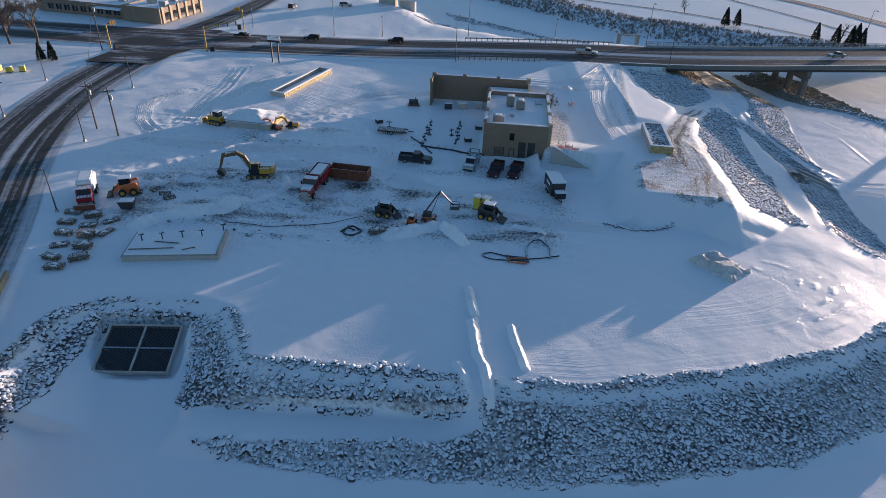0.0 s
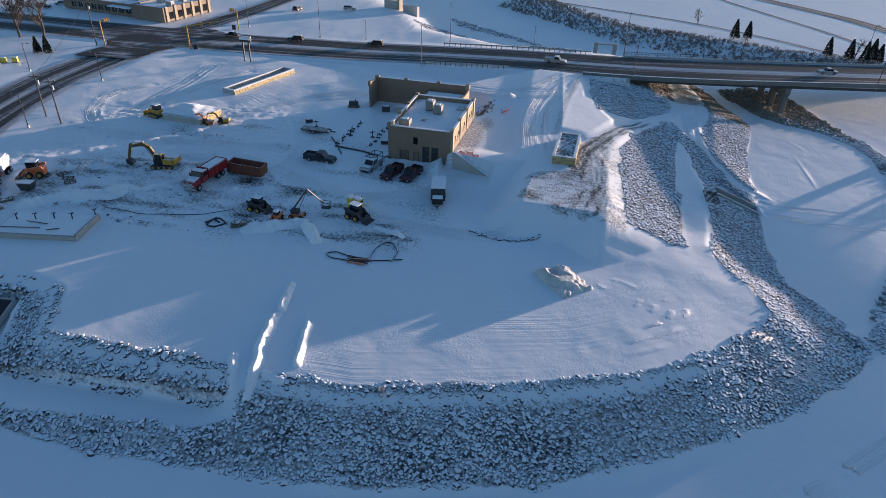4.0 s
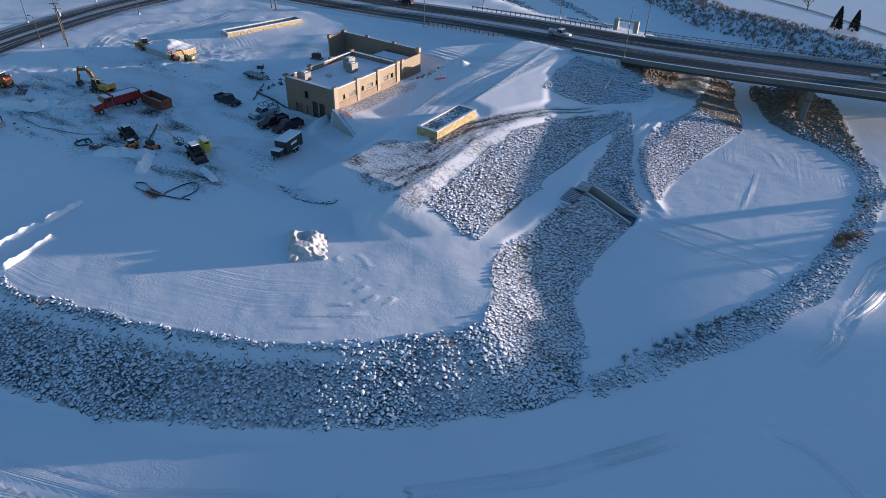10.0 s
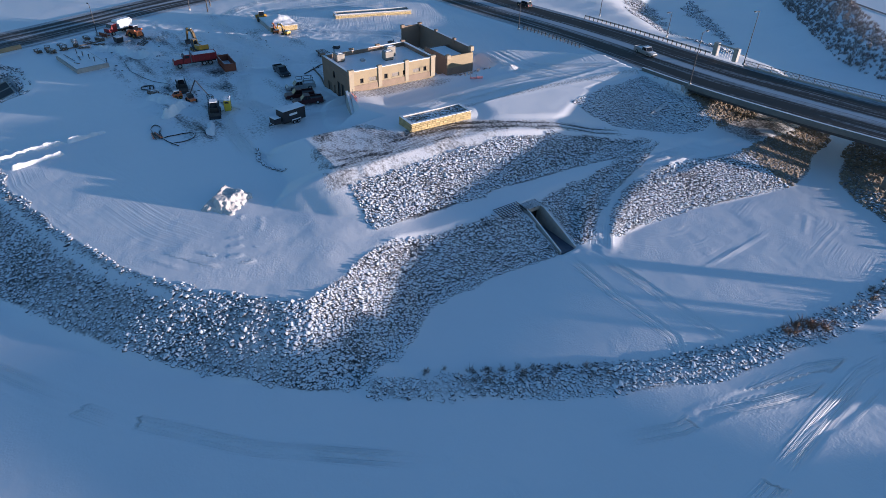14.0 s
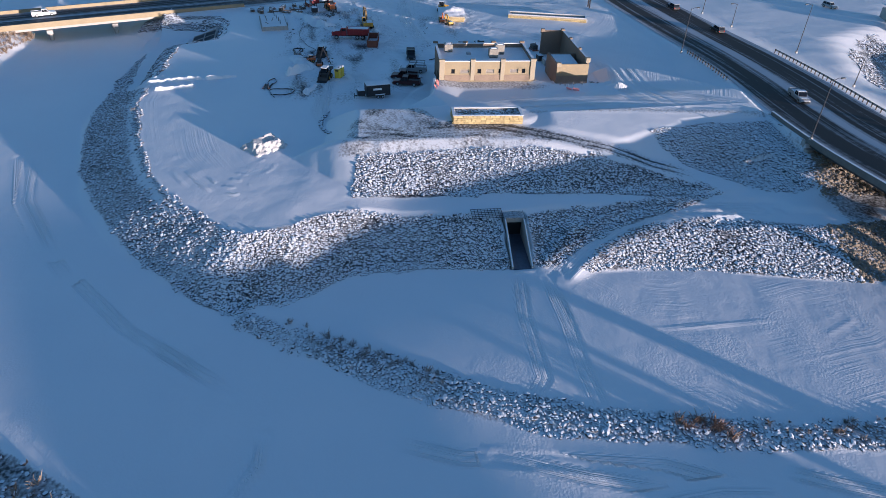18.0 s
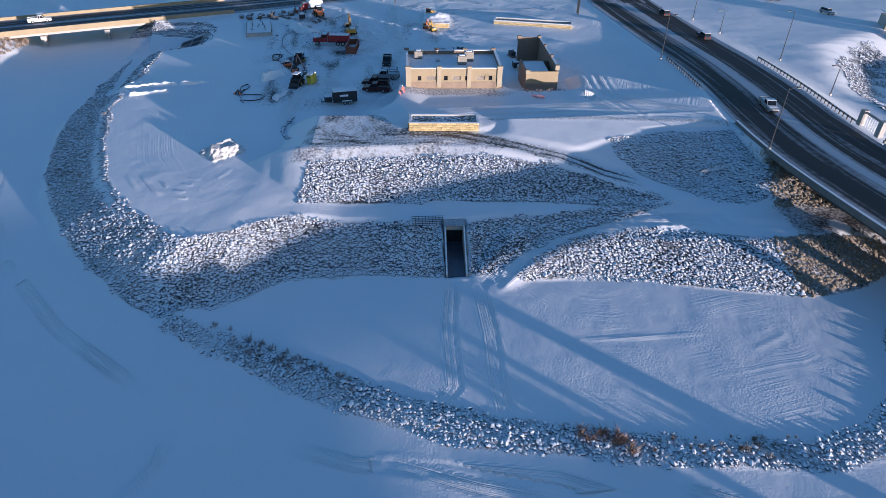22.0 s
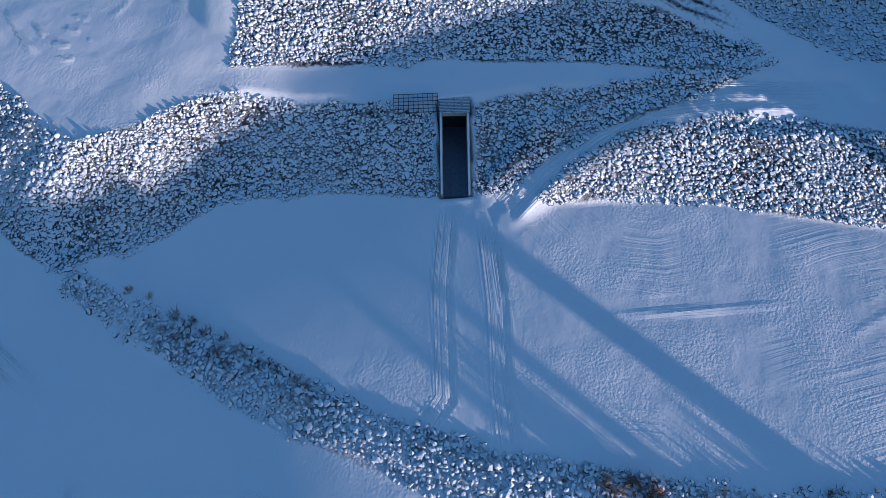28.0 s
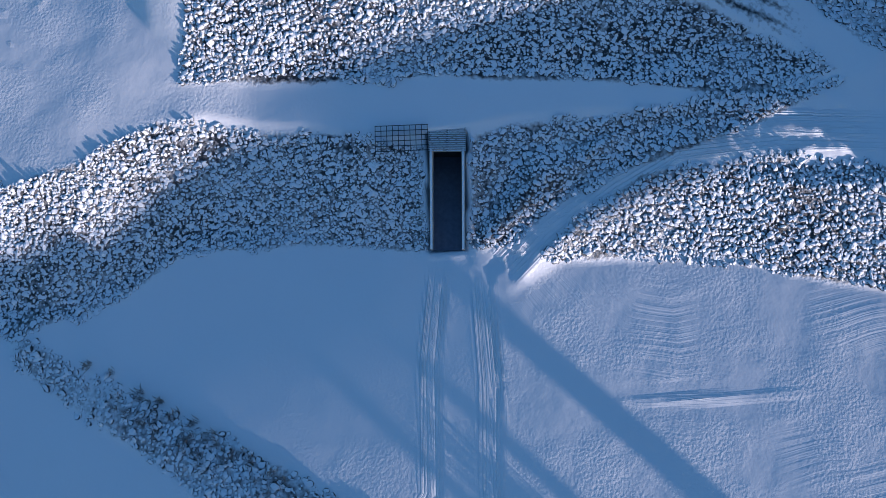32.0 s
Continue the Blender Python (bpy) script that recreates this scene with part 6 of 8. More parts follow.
def on_line(line, x, side, yaw=0):
    """A pose on a road at the place nearest to x, so far to its side."""
    o = offsets(line, side)
    i = int(np.argmin(np.abs(o[:, 0] - x)))
    i = min(max(i, 1), len(o) - 2)
    d = o[i + 1] - o[i - 1]
    f = (x - o[i - 1][0]) / (d[0] if abs(d[0]) > 1e-6 else 1)
    p = o[i - 1] + d * f
    return pose(p[0], p[1], p[2] + 0.03, 0, 0, math.degrees(math.atan2(d[1], d[0])) + yaw)


car(on_line(hw, -66, 6.8, 180), PAINT_DARK, "dark sedan on the slushy highway", "sedan")
car(on_line(hw, -45, 6.8, 180), PAINT_DARK, "black suv on the slushy highway", "suv")
car(on_line(hw, -20, 6.8, 180), PAINT_DARK, "dark grey suv waiting on the highway", "suv")
car(on_line(hw, 34, -1.6), PAINT_SILVER, "silver pickup with tailgate at the bridge", "pickup", 5.7)
car(on_line(hw, 104, 0.8, 180), PAINT_SILVER, "silver sedan crossing the bridge", "sedan", snow=False)
car(pose(-48.6, 13, 5.75, 0, 0, 112), WHITE_PAINT, "white pickup on the river road bridge", "pickup", 5.7, snow=False)
car(on_ground(-7.6, 105.6, -6), PAINT_DARK, "dark pickup parked on the snowy yard", "pickup", 5.9, snow=False)
silver = car(on_ground(2.6, 104.8, -104), PAINT_SILVER, "silver work van with a ladder rack in the yard", "pickup", 5.9)
rack_2 = part("ladder_rack", boxes((-2.6, 0.8, -0.9, -0.82, 2.25, 2.33), (-2.6, 0.8, 0.82, 0.9, 2.25, 2.33), (-2.6, -2.52, -0.82, 0.82, 2.25, 2.33), (-0.9, -0.82, -0.82, 0.82, 2.25, 2.33), (0.7, 0.78, -0.82, 0.82, 2.25, 2.33)), STEEL_DARK, silver)
for x, y in ((-2.5, -0.86), (-2.5, 0.86), (-0.6, -0.86), (-0.6, 0.86)):
    part("post", boxes((x - 0.04, x + 0.04, y - 0.04, y + 0.04, 1.3, 2.247)), STEEL_DARK, rack_2)
car(on_ground(6.9, 102.4, -106), PAINT_MAROON, "maroon pickup parked beside the building", "pickup", 5.7, snow=False)
car(on_ground(10.4, 102.4, -106), PAINT_MAROON, "maroon pickup with dark bed cover in the yard", "pickup", 5.7, snow=False)


def trailer(at):
    t = thing("enclosed_trailer", at, "black enclosed cargo trailer with snow-covered white roof", "trailer")
    part("box", boxes((-2.6, 2.2, -1.15, 1.15, 0.55, 2.75), bevel=0.06), BLACK, t)
    part("roof", boxes((-2.62, 2.22, -1.17, 1.17, 2.753, 2.9), bevel=0.05), CLEAN_SNOW, t, "white roof under snow")
    part("trim", boxes((2.203, 2.23, -1.1, 1.1, 0.6, 2.7)), STEEL_DARK, t)
    part("lettering", boxes((-1.2, 0.9, -1.172, -1.153, 1.75, 2.15)), WHITE_PAINT, t, "pale unreadable lettering bar")
    part("lettering", boxes((-0.8, 0.9, 1.153, 1.172, 1.75, 2.15)), WHITE_PAINT, t, "pale unreadable lettering bar")
    for s in (-1.2, 1.2):
        part("fender", boxes((-1.5, 0.5, min(s, s * 0.97), max(s, s * 0.97), 0.75, 0.95), bevel=0.02), WHITE_PAINT, t)
        for x in (-0.95, -0.05):
            wheel(t, x, s * 0.92, 0.34, 0.22)
    part("tool_box", boxes((2.5, 3.9, -0.85, 0.85, 0.75, 1.75), bevel=0.04), BLACK, t)
    part("snow_cap", boxes((2.5, 3.9, -0.83, 0.83, 1.753, 1.83), bevel=0.03), CLEAN_SNOW, t)
    bm = bmesh.new()
    tube(bm, [(2.2, -0.8, 0.6), (4.6, 0, 0.6)], 0.07), tube(bm, [(2.2, 0.8, 0.6), (4.6, 0, 0.6)], 0.07), tube(bm, [(4.5, 0, 0.0), (4.5, 0, 1.1)], 0.05)
    part("tongue", bm, STEEL_DARK, t)
    return t


trailer(on_ground(16.5, 95.6, -82))


def track(t, x0, x1, y, w, h):
    """A crawler track with its rollers."""
    r = h / 2
    out = [(x0 + r - r * math.sin(a), r - r * math.cos(a)) for a in np.linspace(0, math.pi, 6)] + [(x1 - r + r * math.sin(a), r + r * math.cos(a)) for a in np.linspace(0, math.pi, 6)]
    c = part("track", prism(bmesh.new(), out, y - w / 2, y + w / 2), STEEL_DARK, t, "steel crawler track")
    n = max(3, int((x1 - x0) / 0.8))
    for k in range(n):
        x = x0 + r + (x1 - x0 - 2 * r) * k / (n - 1)
        part("roller", wheel_mesh(bmesh.new(), x, y + (w / 2 + 0.03) * (1 if y > 0 else -1), r, r * 0.55, 0.08, 8), YELLOW, c)


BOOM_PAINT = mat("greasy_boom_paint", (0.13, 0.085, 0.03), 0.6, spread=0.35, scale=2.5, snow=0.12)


def excavator(at, swing, size=1.0, label="", paint=YELLOW, reach=None):
    """A crawler excavator: tracks along x, house turned by swing degrees."""
    t = thing("excavator", at, label, "excavator")
    s = size
    track(t, -2.1 * s, 2.1 * s, -1.25 * s, 0.6 * s, 0.95 * s), track(t, -2.1 * s, 2.1 * s, 1.25 * s, 0.6 * s, 0.95 * s)
    part("undercarriage", boxes((-1.0 * s, 1.0 * s, -0.94 * s, 0.94 * s, 0.35 * s, 1.0 * s), bevel=0.05), BLACK, t)
    m = pose(0, 0, 0, 0, 0, swing)
    part("house", moved(boxes((-2.3 * s, 1.0 * s, -1.35 * s, 0.38 * s, 1.05 * s, 2.1 * s), (-2.3 * s, -0.4 * s, 0.383 * s, 1.35 * s, 1.05 * s, 2.05 * s), bevel=0.08 * s), m), paint, t)
    part("counterweight", moved(boxes((-2.9 * s, -2.31 * s, -1.3 * s, 1.3 * s, 1.1 * s, 2.2 * s), bevel=0.14 * s), m), paint, t)
    part("snow_cap", moved(boxes((-2.8 * s, -0.2 * s, -1.2 * s, 0.3 * s, 2.11 * s, 2.24 * s), bevel=0.05), m), CLEAN_SNOW, t)
    cab = part("cab", moved(prism(bmesh.new(), [(-0.38 * s, 1.06 * s), (-0.38 * s, 2.95 * s), (1.0 * s, 2.95 * s), (1.35 * s, 1.9 * s), (1.35 * s, 1.06 * s)], 0.4 * s, 1.36 * s, bevel=0.05 * s), m), GLASS_DARK, t, "dark glazed cab")
    part("cab_roof", moved(boxes((-0.42 * s, 1.05 * s, 0.38 * s, 1.38 * s, 2.953 * s, 3.05 * s), bevel=0.03), m), paint, cab)
    for x, y in ((-0.4, 0.4), (-0.4, 1.32), (1.0, 0.4), (1.0, 1.32)):
        part("cab_post", moved(boxes(((x - 0.04) * s, (x + 0.04) * s, (y - 0.04) * s, (y + 0.06) * s, 1.95 * s, 2.95 * s)), m), paint, cab)
    bx = [(0.7, 1.6), (2.4, 3.9), (4.0, 4.3), (6.0, 3.7)]
    bm = prism(bmesh.new(), [(0.6 * s, 1.3 * s), (2.1 * s, 4.1 * s), (3.4 * s, 4.75 * s), (6.1 * s, 4.0 * s), (6.0 * s, 3.6 * s), (3.5 * s, 4.1 * s), (2.6 * s, 3.6 * s), (1.3 * s, 1.3 * s)], -0.28 * s, 0.28 * s, bevel=0.03)
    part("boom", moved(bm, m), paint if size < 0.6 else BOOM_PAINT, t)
    bm = prism(bmesh.new(), [(5.4 * s, 4.5 * s), (6.1 * s, 4.35 * s), (7.0 * s, 1.3 * s), (6.75 * s, 1.15 * s)], -0.2 * s, 0.2 * s, bevel=0.03)
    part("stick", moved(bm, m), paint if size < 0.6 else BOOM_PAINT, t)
    bm = bmesh.new()
    for y in (-0.36, 0.36):
        tube(bm, [(1.5 * s, y * s, 1.6 * s), (2.9 * s, y * s, 3.8 * s)], 0.09 * s)
    tube(bm, [(3.2 * s, 0, 4.85 * s), (5.5 * s, 0, 4.6 * s)], 0.09 * s)
    part("hydraulic_ram", moved(bm, m), STEEL, t)
    bm = prism(bmesh.new(), [(6.7 * s, 1.3 * s), (7.3 * s, 1.2 * s), (7.2 * s, 0.5 * s), (6.5 * s, 0.12 * s), (5.9 * s, 0.35 * s), (6.2 * s, 0.9 * s)], -0.62 * s, 0.62 * s, bevel=0.04)
    part("bucket", moved(bm, m), STEEL_DARK, t)
    return t


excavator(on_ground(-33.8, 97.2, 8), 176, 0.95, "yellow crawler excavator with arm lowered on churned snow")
excavator(on_ground(-33.6, 119.4, 40), 150, 0.5, "yellow mini excavator with folded arm beside the vault")
excavator(on_ground(-36.4, 118.0, -30), 200, 0.45, "orange mini excavator with folded arm by rubble", ORANGE)


def dozer(at):
    t = thing("bulldozer", at, "yellow bulldozer with snow on its bonnet", "bulldozer")
    track(t, -1.6, 1.6, -0.95, 0.5, 0.9), track(t, -1.6, 1.6, 0.95, 0.5, 0.9)
    part("body", boxes((-1.5, 1.7, -0.68, 0.68, 0.5, 1.65), bevel=0.08), YELLOW, t)
    part("cab", boxes((-1.1, 0.3, -0.66, 0.66, 1.653, 2.7), bevel=0.06), GLASS_DARK, t)
    part("cab_roof", boxes((-1.2, 0.4, -0.75, 0.75, 2.703, 2.82), bevel=0.03), CLEAN_SNOW, t)
    part("exhaust", tube(bmesh.new(), [(1.1, 0.2, 1.65), (1.1, 0.2, 2.4)], 0.07), BLACK, t)
    part("blade", prism(bmesh.new(), [(2.3, 0.1), (2.1, 0.6), (2.25, 1.15), (2.4, 1.15), (2.25, 0.6), (2.45, 0.1)], -1.5, 1.5), YELLOW, t)
    for s in (-0.8, 0.8):
        part("push_arm", boxes((0.2, 2.1, s - 0.08, s + 0.08, 0.55, 0.75)), YELLOW, t)


dozer(on_ground(-49.0, 120.0, 160))


def dump_truck(at):
    """A red tandem dump truck, nose along +x."""
    t = thing("dump_truck", at, "red dump truck with snow on bonnet and cab", "truck")
    part("chassis", boxes((-4.6, 4.0, -0.5, 0.5, 0.65, 0.95)), BLACK, t)
    part("bonnet", prism(bmesh.new(), [(2.3, 0.75), (2.3, 2.0), (2.6, 2.0), (4.2, 1.75), (4.4, 1.5), (4.4, 0.75)], -0.95, 0.95, bevel=0.08), RED, t)
    part("grille", boxes((4.403, 4.45, -0.6, 0.6, 0.85, 1.6)), STEEL, t)
    cab = part("cab", prism(bmesh.new(), [(0.8, 0.9), (0.8, 2.75), (2.0, 2.75), (2.28, 2.0), (2.28, 0.9)], -1.15, 1.15, bevel=0.06), RED, t)
    part("windscreen", prism(bmesh.new(), [(2.06, 2.65), (2.3, 2.05), (2.36, 2.05), (2.12, 2.65)], -0.95, 0.95), GLASS_DARK, cab)
    for s in (-1, 1):
        part("side_window", boxes((1.0, 1.9, min(s * 1.153, s * 1.17), max(s * 1.153, s * 1.17), 2.0, 2.55)), GLASS_DARK, cab)
        part("mirror", boxes((2.1, 2.2, min(s * 1.2, s * 1.45), max(s * 1.2, s * 1.45), 1.8, 2.4)), BLACK, cab)
        part("headlight", boxes((4.403, 4.44, min(s * 0.65, s * 0.9), max(s * 0.65, s * 0.9), 1.05, 1.3)), LENS, t)
    part("snow_cap", boxes((0.85, 1.95, -1.1, 1.1, 2.753, 2.84), bevel=0.03), CLEAN_SNOW, cab)
    part("snow_cap", boxes((2.5, 4.1, -0.8, 0.8, 1.9, 2.03), bevel=0.05), CLEAN_SNOW, t)
    bed = part("bed", boxes((-4.8, 0.55, -1.25, -1.13, 1.1, 2.6), (-4.8, 0.55, 1.13, 1.25, 1.1, 2.6), (0.43, 0.55, -1.13, 1.13, 1.1, 3.0), (-4.8, -4.68, -1.13, 1.13, 1.1, 2.7), (-4.68, 0.43, -1.13, 1.13, 1.1, 1.25), bevel=0.02), RED, t, "deep red steel bed")
    part("tarp", boxes((-4.6, 0.4, -0.9, 0.9, 2.45, 2.62), bevel=0.06), CLEAN_SNOW, bed, "snow-covered tarpaulin")
    for k in range(5):
        for s in (-1, 1):
            part("rib", boxes((-4.4 + k * 1.1, -4.28 + k * 1.1, min(s * 1.253, s * 1.33), max(s * 1.253, s * 1.33), 1.1, 2.55)), RED, bed)
    part("bumper", boxes((4.46, 4.6, -1.1, 1.1, 0.5, 0.85), bevel=0.03), STEEL, t)
    part("exhaust", tube(bmesh.new(), [(0.66, 0.9, 0.9), (0.66, 0.9, 3.2)], 0.08), STEEL, t)
    for s in (-1, 1):
        wheel(t, 3.3, s * 0.98, 0.52, 0.3)
        for x in (-1.9, -3.2):
            wheel(t, x, s * 0.92, 0.52, 0.5)
    return t


dump_truck(on_ground(-23.1, 92.2, -98))


def dumpster(at):
    t = thing("roll_off_dumpster", at, "open rusty roll-off dumpster on the snow", "dumpster")
    part("floor", boxes((-3.3, 3.3, -1.2, 1.2, 0.2, 0.35)), RUST, t)
    part("side", prism(bmesh.new(), [(-3.3, 0.353), (-3.45, 1.9), (3.45, 1.9), (3.3, 0.353)], -1.22, -1.14), RUST, t)
    part("side", prism(bmesh.new(), [(-3.3, 0.353), (-3.45, 1.9), (3.45, 1.9), (3.3, 0.353)], 1.14, 1.22), RUST, t)
    part("end", boxes((-3.42, -3.3, -1.137, 1.137, 0.353, 1.9)), RUST, t)
    part("end", boxes((3.3, 3.42, -1.137, 1.137, 0.353, 1.9)), RUST, t)
    for k in range(8):
        for s in (-1, 1):
            part("rib", boxes((-3.0 + k * 0.84, -2.9 + k * 0.84, min(s * 1.223, s * 1.3), max(s * 1.223, s * 1.3), 0.36, 1.85)), RUST, t)
    for s in (-1, 1):
        part("rim", boxes((-3.45, 3.45, s * 1.18 - 0.07, s * 1.18 + 0.07, 1.903, 1.98)), RUST, t)
    part("snow_inside", boxes((-3.25, 3.25, -1.1, 1.1, 0.353, 0.55), bevel=0.05), CLEAN_SNOW, t)


dumpster(on_ground(-18.2, 97.6, -8))


def skid_steer(at, paint, label, s=1.0):
    t = thing("skid_steer", at, label, "loader")
    part("body", boxes((-1.3 * s, 0.7 * s, -0.6 * s, 0.6 * s, 0.35 * s, 1.25 * s), bevel=0.06), paint, t)
    cab = part("cab", boxes((-0.6 * s, 0.65 * s, -0.48 * s, 0.48 * s, 1.253 * s, 2.05 * s), bevel=0.05), GLASS_DARK, t)
    part("cab_roof", boxes((-0.7 * s, 0.7 * s, -0.52 * s, 0.52 * s, 2.053 * s, 2.15 * s), bevel=0.03), CLEAN_SNOW, cab)
    for y in (-0.72, 0.72):
        part("lift_arm", prism(bmesh.new(), [(-1.3 * s, 1.3 * s), (-1.2 * s, 1.6 * s), (0.7 * s, 1.35 * s), (1.5 * s, 0.5 * s), (1.4 * s, 0.3 * s), (0.5 * s, 1.1 * s)], (y - 0.09) * s, (y + 0.09) * s), paint, t)
        for x in (-0.75, 0.45):
            wheel(t, x * s, y * 1.05 * s, 0.42 * s, 0.3 * s, YELLOW)
    part("bucket", prism(bmesh.new(), [(1.45 * s, 0.12 * s), (1.4 * s, 0.75 * s), (1.5 * s, 0.78 * s), (1.6 * s, 0.25 * s), (2.2 * s, 0.12 * s), (2.2 * s, 0.05 * s)], -0.85 * s, 0.85 * s), STEEL_DARK, t)


skid_steer(on_ground(-10.6, 85.0, -12), STEEL_DARK, "dark skid-steer loader dusted with snow", 1.15)
skid_steer(on_ground(-6.4, 82.6, -100), ORANGE, "small red-orange loader beside the snow heap", 0.75)
skid_steer(on_ground(5.3, 85.6, -20), STEEL_DARK, "dark tracked loader with snow on its cab beside the toilets", 1.25)


def boom_lift(at):
    t = thing("boom_lift", at, "dark articulated boom lift with folded arm", "boom lift")
    part("chassis", boxes((-1.0, 1.0, -0.6, 0.6, 0.35, 0.8), bevel=0.05), ORANGE, t)
    for x in (-0.8, 0.8):
        for y in (-0.7, 0.7):
            wheel(t, x, y, 0.36, 0.25, ORANGE)
    part("turret", boxes((-0.9, 0.4, -0.5, 0.5, 0.803, 1.5), bevel=0.08), STEEL_DARK, t)
    part("lower_boom", tube(bmesh.new(), [(-0.6, 0.2, 1.4), (1.6, 1.0, 4.6)], 0.14, 4), STEEL_DARK, t)
    part("strut", tube(bmesh.new(), [(0.3, -0.3, 1.2), (1.5, 0.9, 4.3)], 0.06, 4), STEEL_DARK, t)
    part("upper_boom", tube(bmesh.new(), [(1.6, 1.0, 4.6), (3.6, 2.6, 1.6)], 0.12, 4), STEEL_DARK, t)
    b = part("platform", boxes((3.2, 4.6, 2.1, 3.0, 0.9, 1.0)), STEEL_DARK, t)
    for x0, x1, y0, y1 in ((3.2, 4.6, 2.1, 2.15), (3.2, 4.6, 2.95, 3.0), (3.2, 3.25, 2.15, 2.95), (4.55, 4.6, 2.15, 2.95)):
        part("rail", boxes((x0, x1, y0, y1, 1.9, 1.97)), STEEL_DARK, b)
        part("rail", boxes((x0, x1, y0, y1, 1.4, 1.45)), STEEL_DARK, b)
    for x, y in ((3.22, 2.12), (4.58, 2.12), (3.22, 2.98), (4.58, 2.98)):
        part("post", boxes((x - 0.03, x + 0.03, y - 0.03, y + 0.03, 1.0, 1.9)), STEEL_DARK, b)


boom_lift(on_ground(-3.9, 84.4, 0))


def toilet(at):
    t = thing("portable_toilet", at, "yellow plastic portable toilet with snowy white roof", "portable toilet", "portable toilets")
    part("body", boxes((-0.56, 0.56, -0.56, 0.56, 0.06, 2.0), bevel=0.04), TOILET_YELLOW, t)
    part("skid", boxes((-0.6, 0.6, -0.6, 0.6, 0, 0.057)), BLACK, t)
    part("door", boxes((-0.4, 0.4, -0.6, -0.564, 0.15, 1.9), bevel=0.01), TOILET_YELLOW, t)
    part("vent_panel", boxes((0.564, 0.58, -0.35, 0.35, 1.55, 1.85)), BLACK, t)
    part("roof", boxes((-0.6, 0.6, -0.6, 0.6, 2.003, 2.3), bevel=0.1), CLEAN_SNOW, t)
    part("vent_pipe", tube(bmesh.new(), [(0.35, 0.35, 2.25), (0.35, 0.35, 2.55)], 0.05), BLACK, t)
    return t


first_toilet = toilet(on_ground(3.6, 88.9, -25))
copy_thing(first_toilet, on_ground(4.95, 88.3, -25))


def tank_truck(at):
    t = thing("tank_truck", at, "truck with a white hopper body and red cab", "truck")
    part("chassis", boxes((-3.4, 3.2, -0.5, 0.5, 0.6, 0.9)), BLACK, t)
    part("hopper", prism(bmesh.new(), [(-3.2, 1.2), (-3.5, 2.9), (0.6, 3.2), (0.9, 2.9), (0.5, 1.2)], -1.2, 1.2, bevel=0.18), WHITE_PAINT, t, "cream-white hopper")
    part("snow_cap", boxes((-3.2, 0.4, -0.9, 0.9, 3.05, 3.22), bevel=0.06), CLEAN_SNOW, t)
    cab = part("cab", prism(bmesh.new(), [(1.1, 0.9), (1.1, 2.6), (2.4, 2.6), (2.7, 1.8), (3.4, 1.6), (3.4, 0.8)], -1.1, 1.1, bevel=0.06), RED, t)
    part("windscreen", prism(bmesh.new(), [(2.46, 2.5), (2.76, 1.85), (2.8, 1.85), (2.5, 2.5)], -0.9, 0.9), GLASS_DARK, cab)
    part("bumper", boxes((3.43, 3.55, -1.05, 1.05, 0.45, 0.8), bevel=0.03), STEEL, t)
    for s in (-1, 1):
        wheel(t, 2.4, s * 0.95, 0.5, 0.3)
        for x in (-1.4, -2.6):
            wheel(t, x, s * 0.9, 0.5, 0.48)
    skid = part("plow_frame", boxes((3.56, 4.6, -1.2, 1.2, 0.3, 0.5), (4.5, 4.7, -1.4, 1.4, 0.1, 1.0)), RUST, t)


tank_truck(on_ground(-57.2, 85.6, -68))
skid_steer(on_ground(-52.2, 88.0, -160), ORANGE, "orange loader among snowy equipment", 1.35)


def skip(at):
    t = thing("concrete_skip", at, "dark steel skip bucket on the snow", "skip")
    part("tub", prism(bmesh.new(), [(-1.2, 1.3), (1.2, 1.3), (0.8, 0.1), (-0.8, 0.1)], -0.8, 0.8, bevel=0.04), STEEL_DARK, t)
    part("rim", boxes((-1.25, 1.25, -0.85, -0.75, 1.303, 1.38), (-1.25, 1.25, 0.75, 0.85, 1.303, 1.38)), STEEL, t)
    part("snow_cap", boxes((-1.1, 1.1, -0.7, 0.7, 1.303, 1.36), bevel=0.02), CLEAN_SNOW, t)


skip(on_ground(-50, 83.4, 10))


def pallet_stack(at, seed, layers, label):
    rng = random.Random(seed)
    t = thing("lumber_stack", at, label, "building material", "stacked material")
    for k in range(layers):
        z = k * 0.22
        for x in (-1.3, 1.15):
            part("bearer", boxes((x, x + 0.15, -0.7, 0.7, z, z + 0.1)), WOOD, t)
        for j in range(5):
            y = -0.7 + j * 0.3
            part("board", boxes((-1.6 + rng.uniform(-0.2, 0.2), 1.6 + rng.uniform(-0.2, 0.2), y, y + 0.25, z + 0.103, z + 0.2)), WOOD, t)
    for _ in range(3):
        x, y = rng.uniform(-1.0, 0.6), rng.uniform(-0.6, 0.3)
        part("snow_patch", boxes((x, x + rng.uniform(0.4, 1.0), y, y + rng.uniform(0.25, 0.5), layers * 0.22 - 0.017, layers * 0.22 + 0.05), bevel=0.03), CLEAN_SNOW, t)


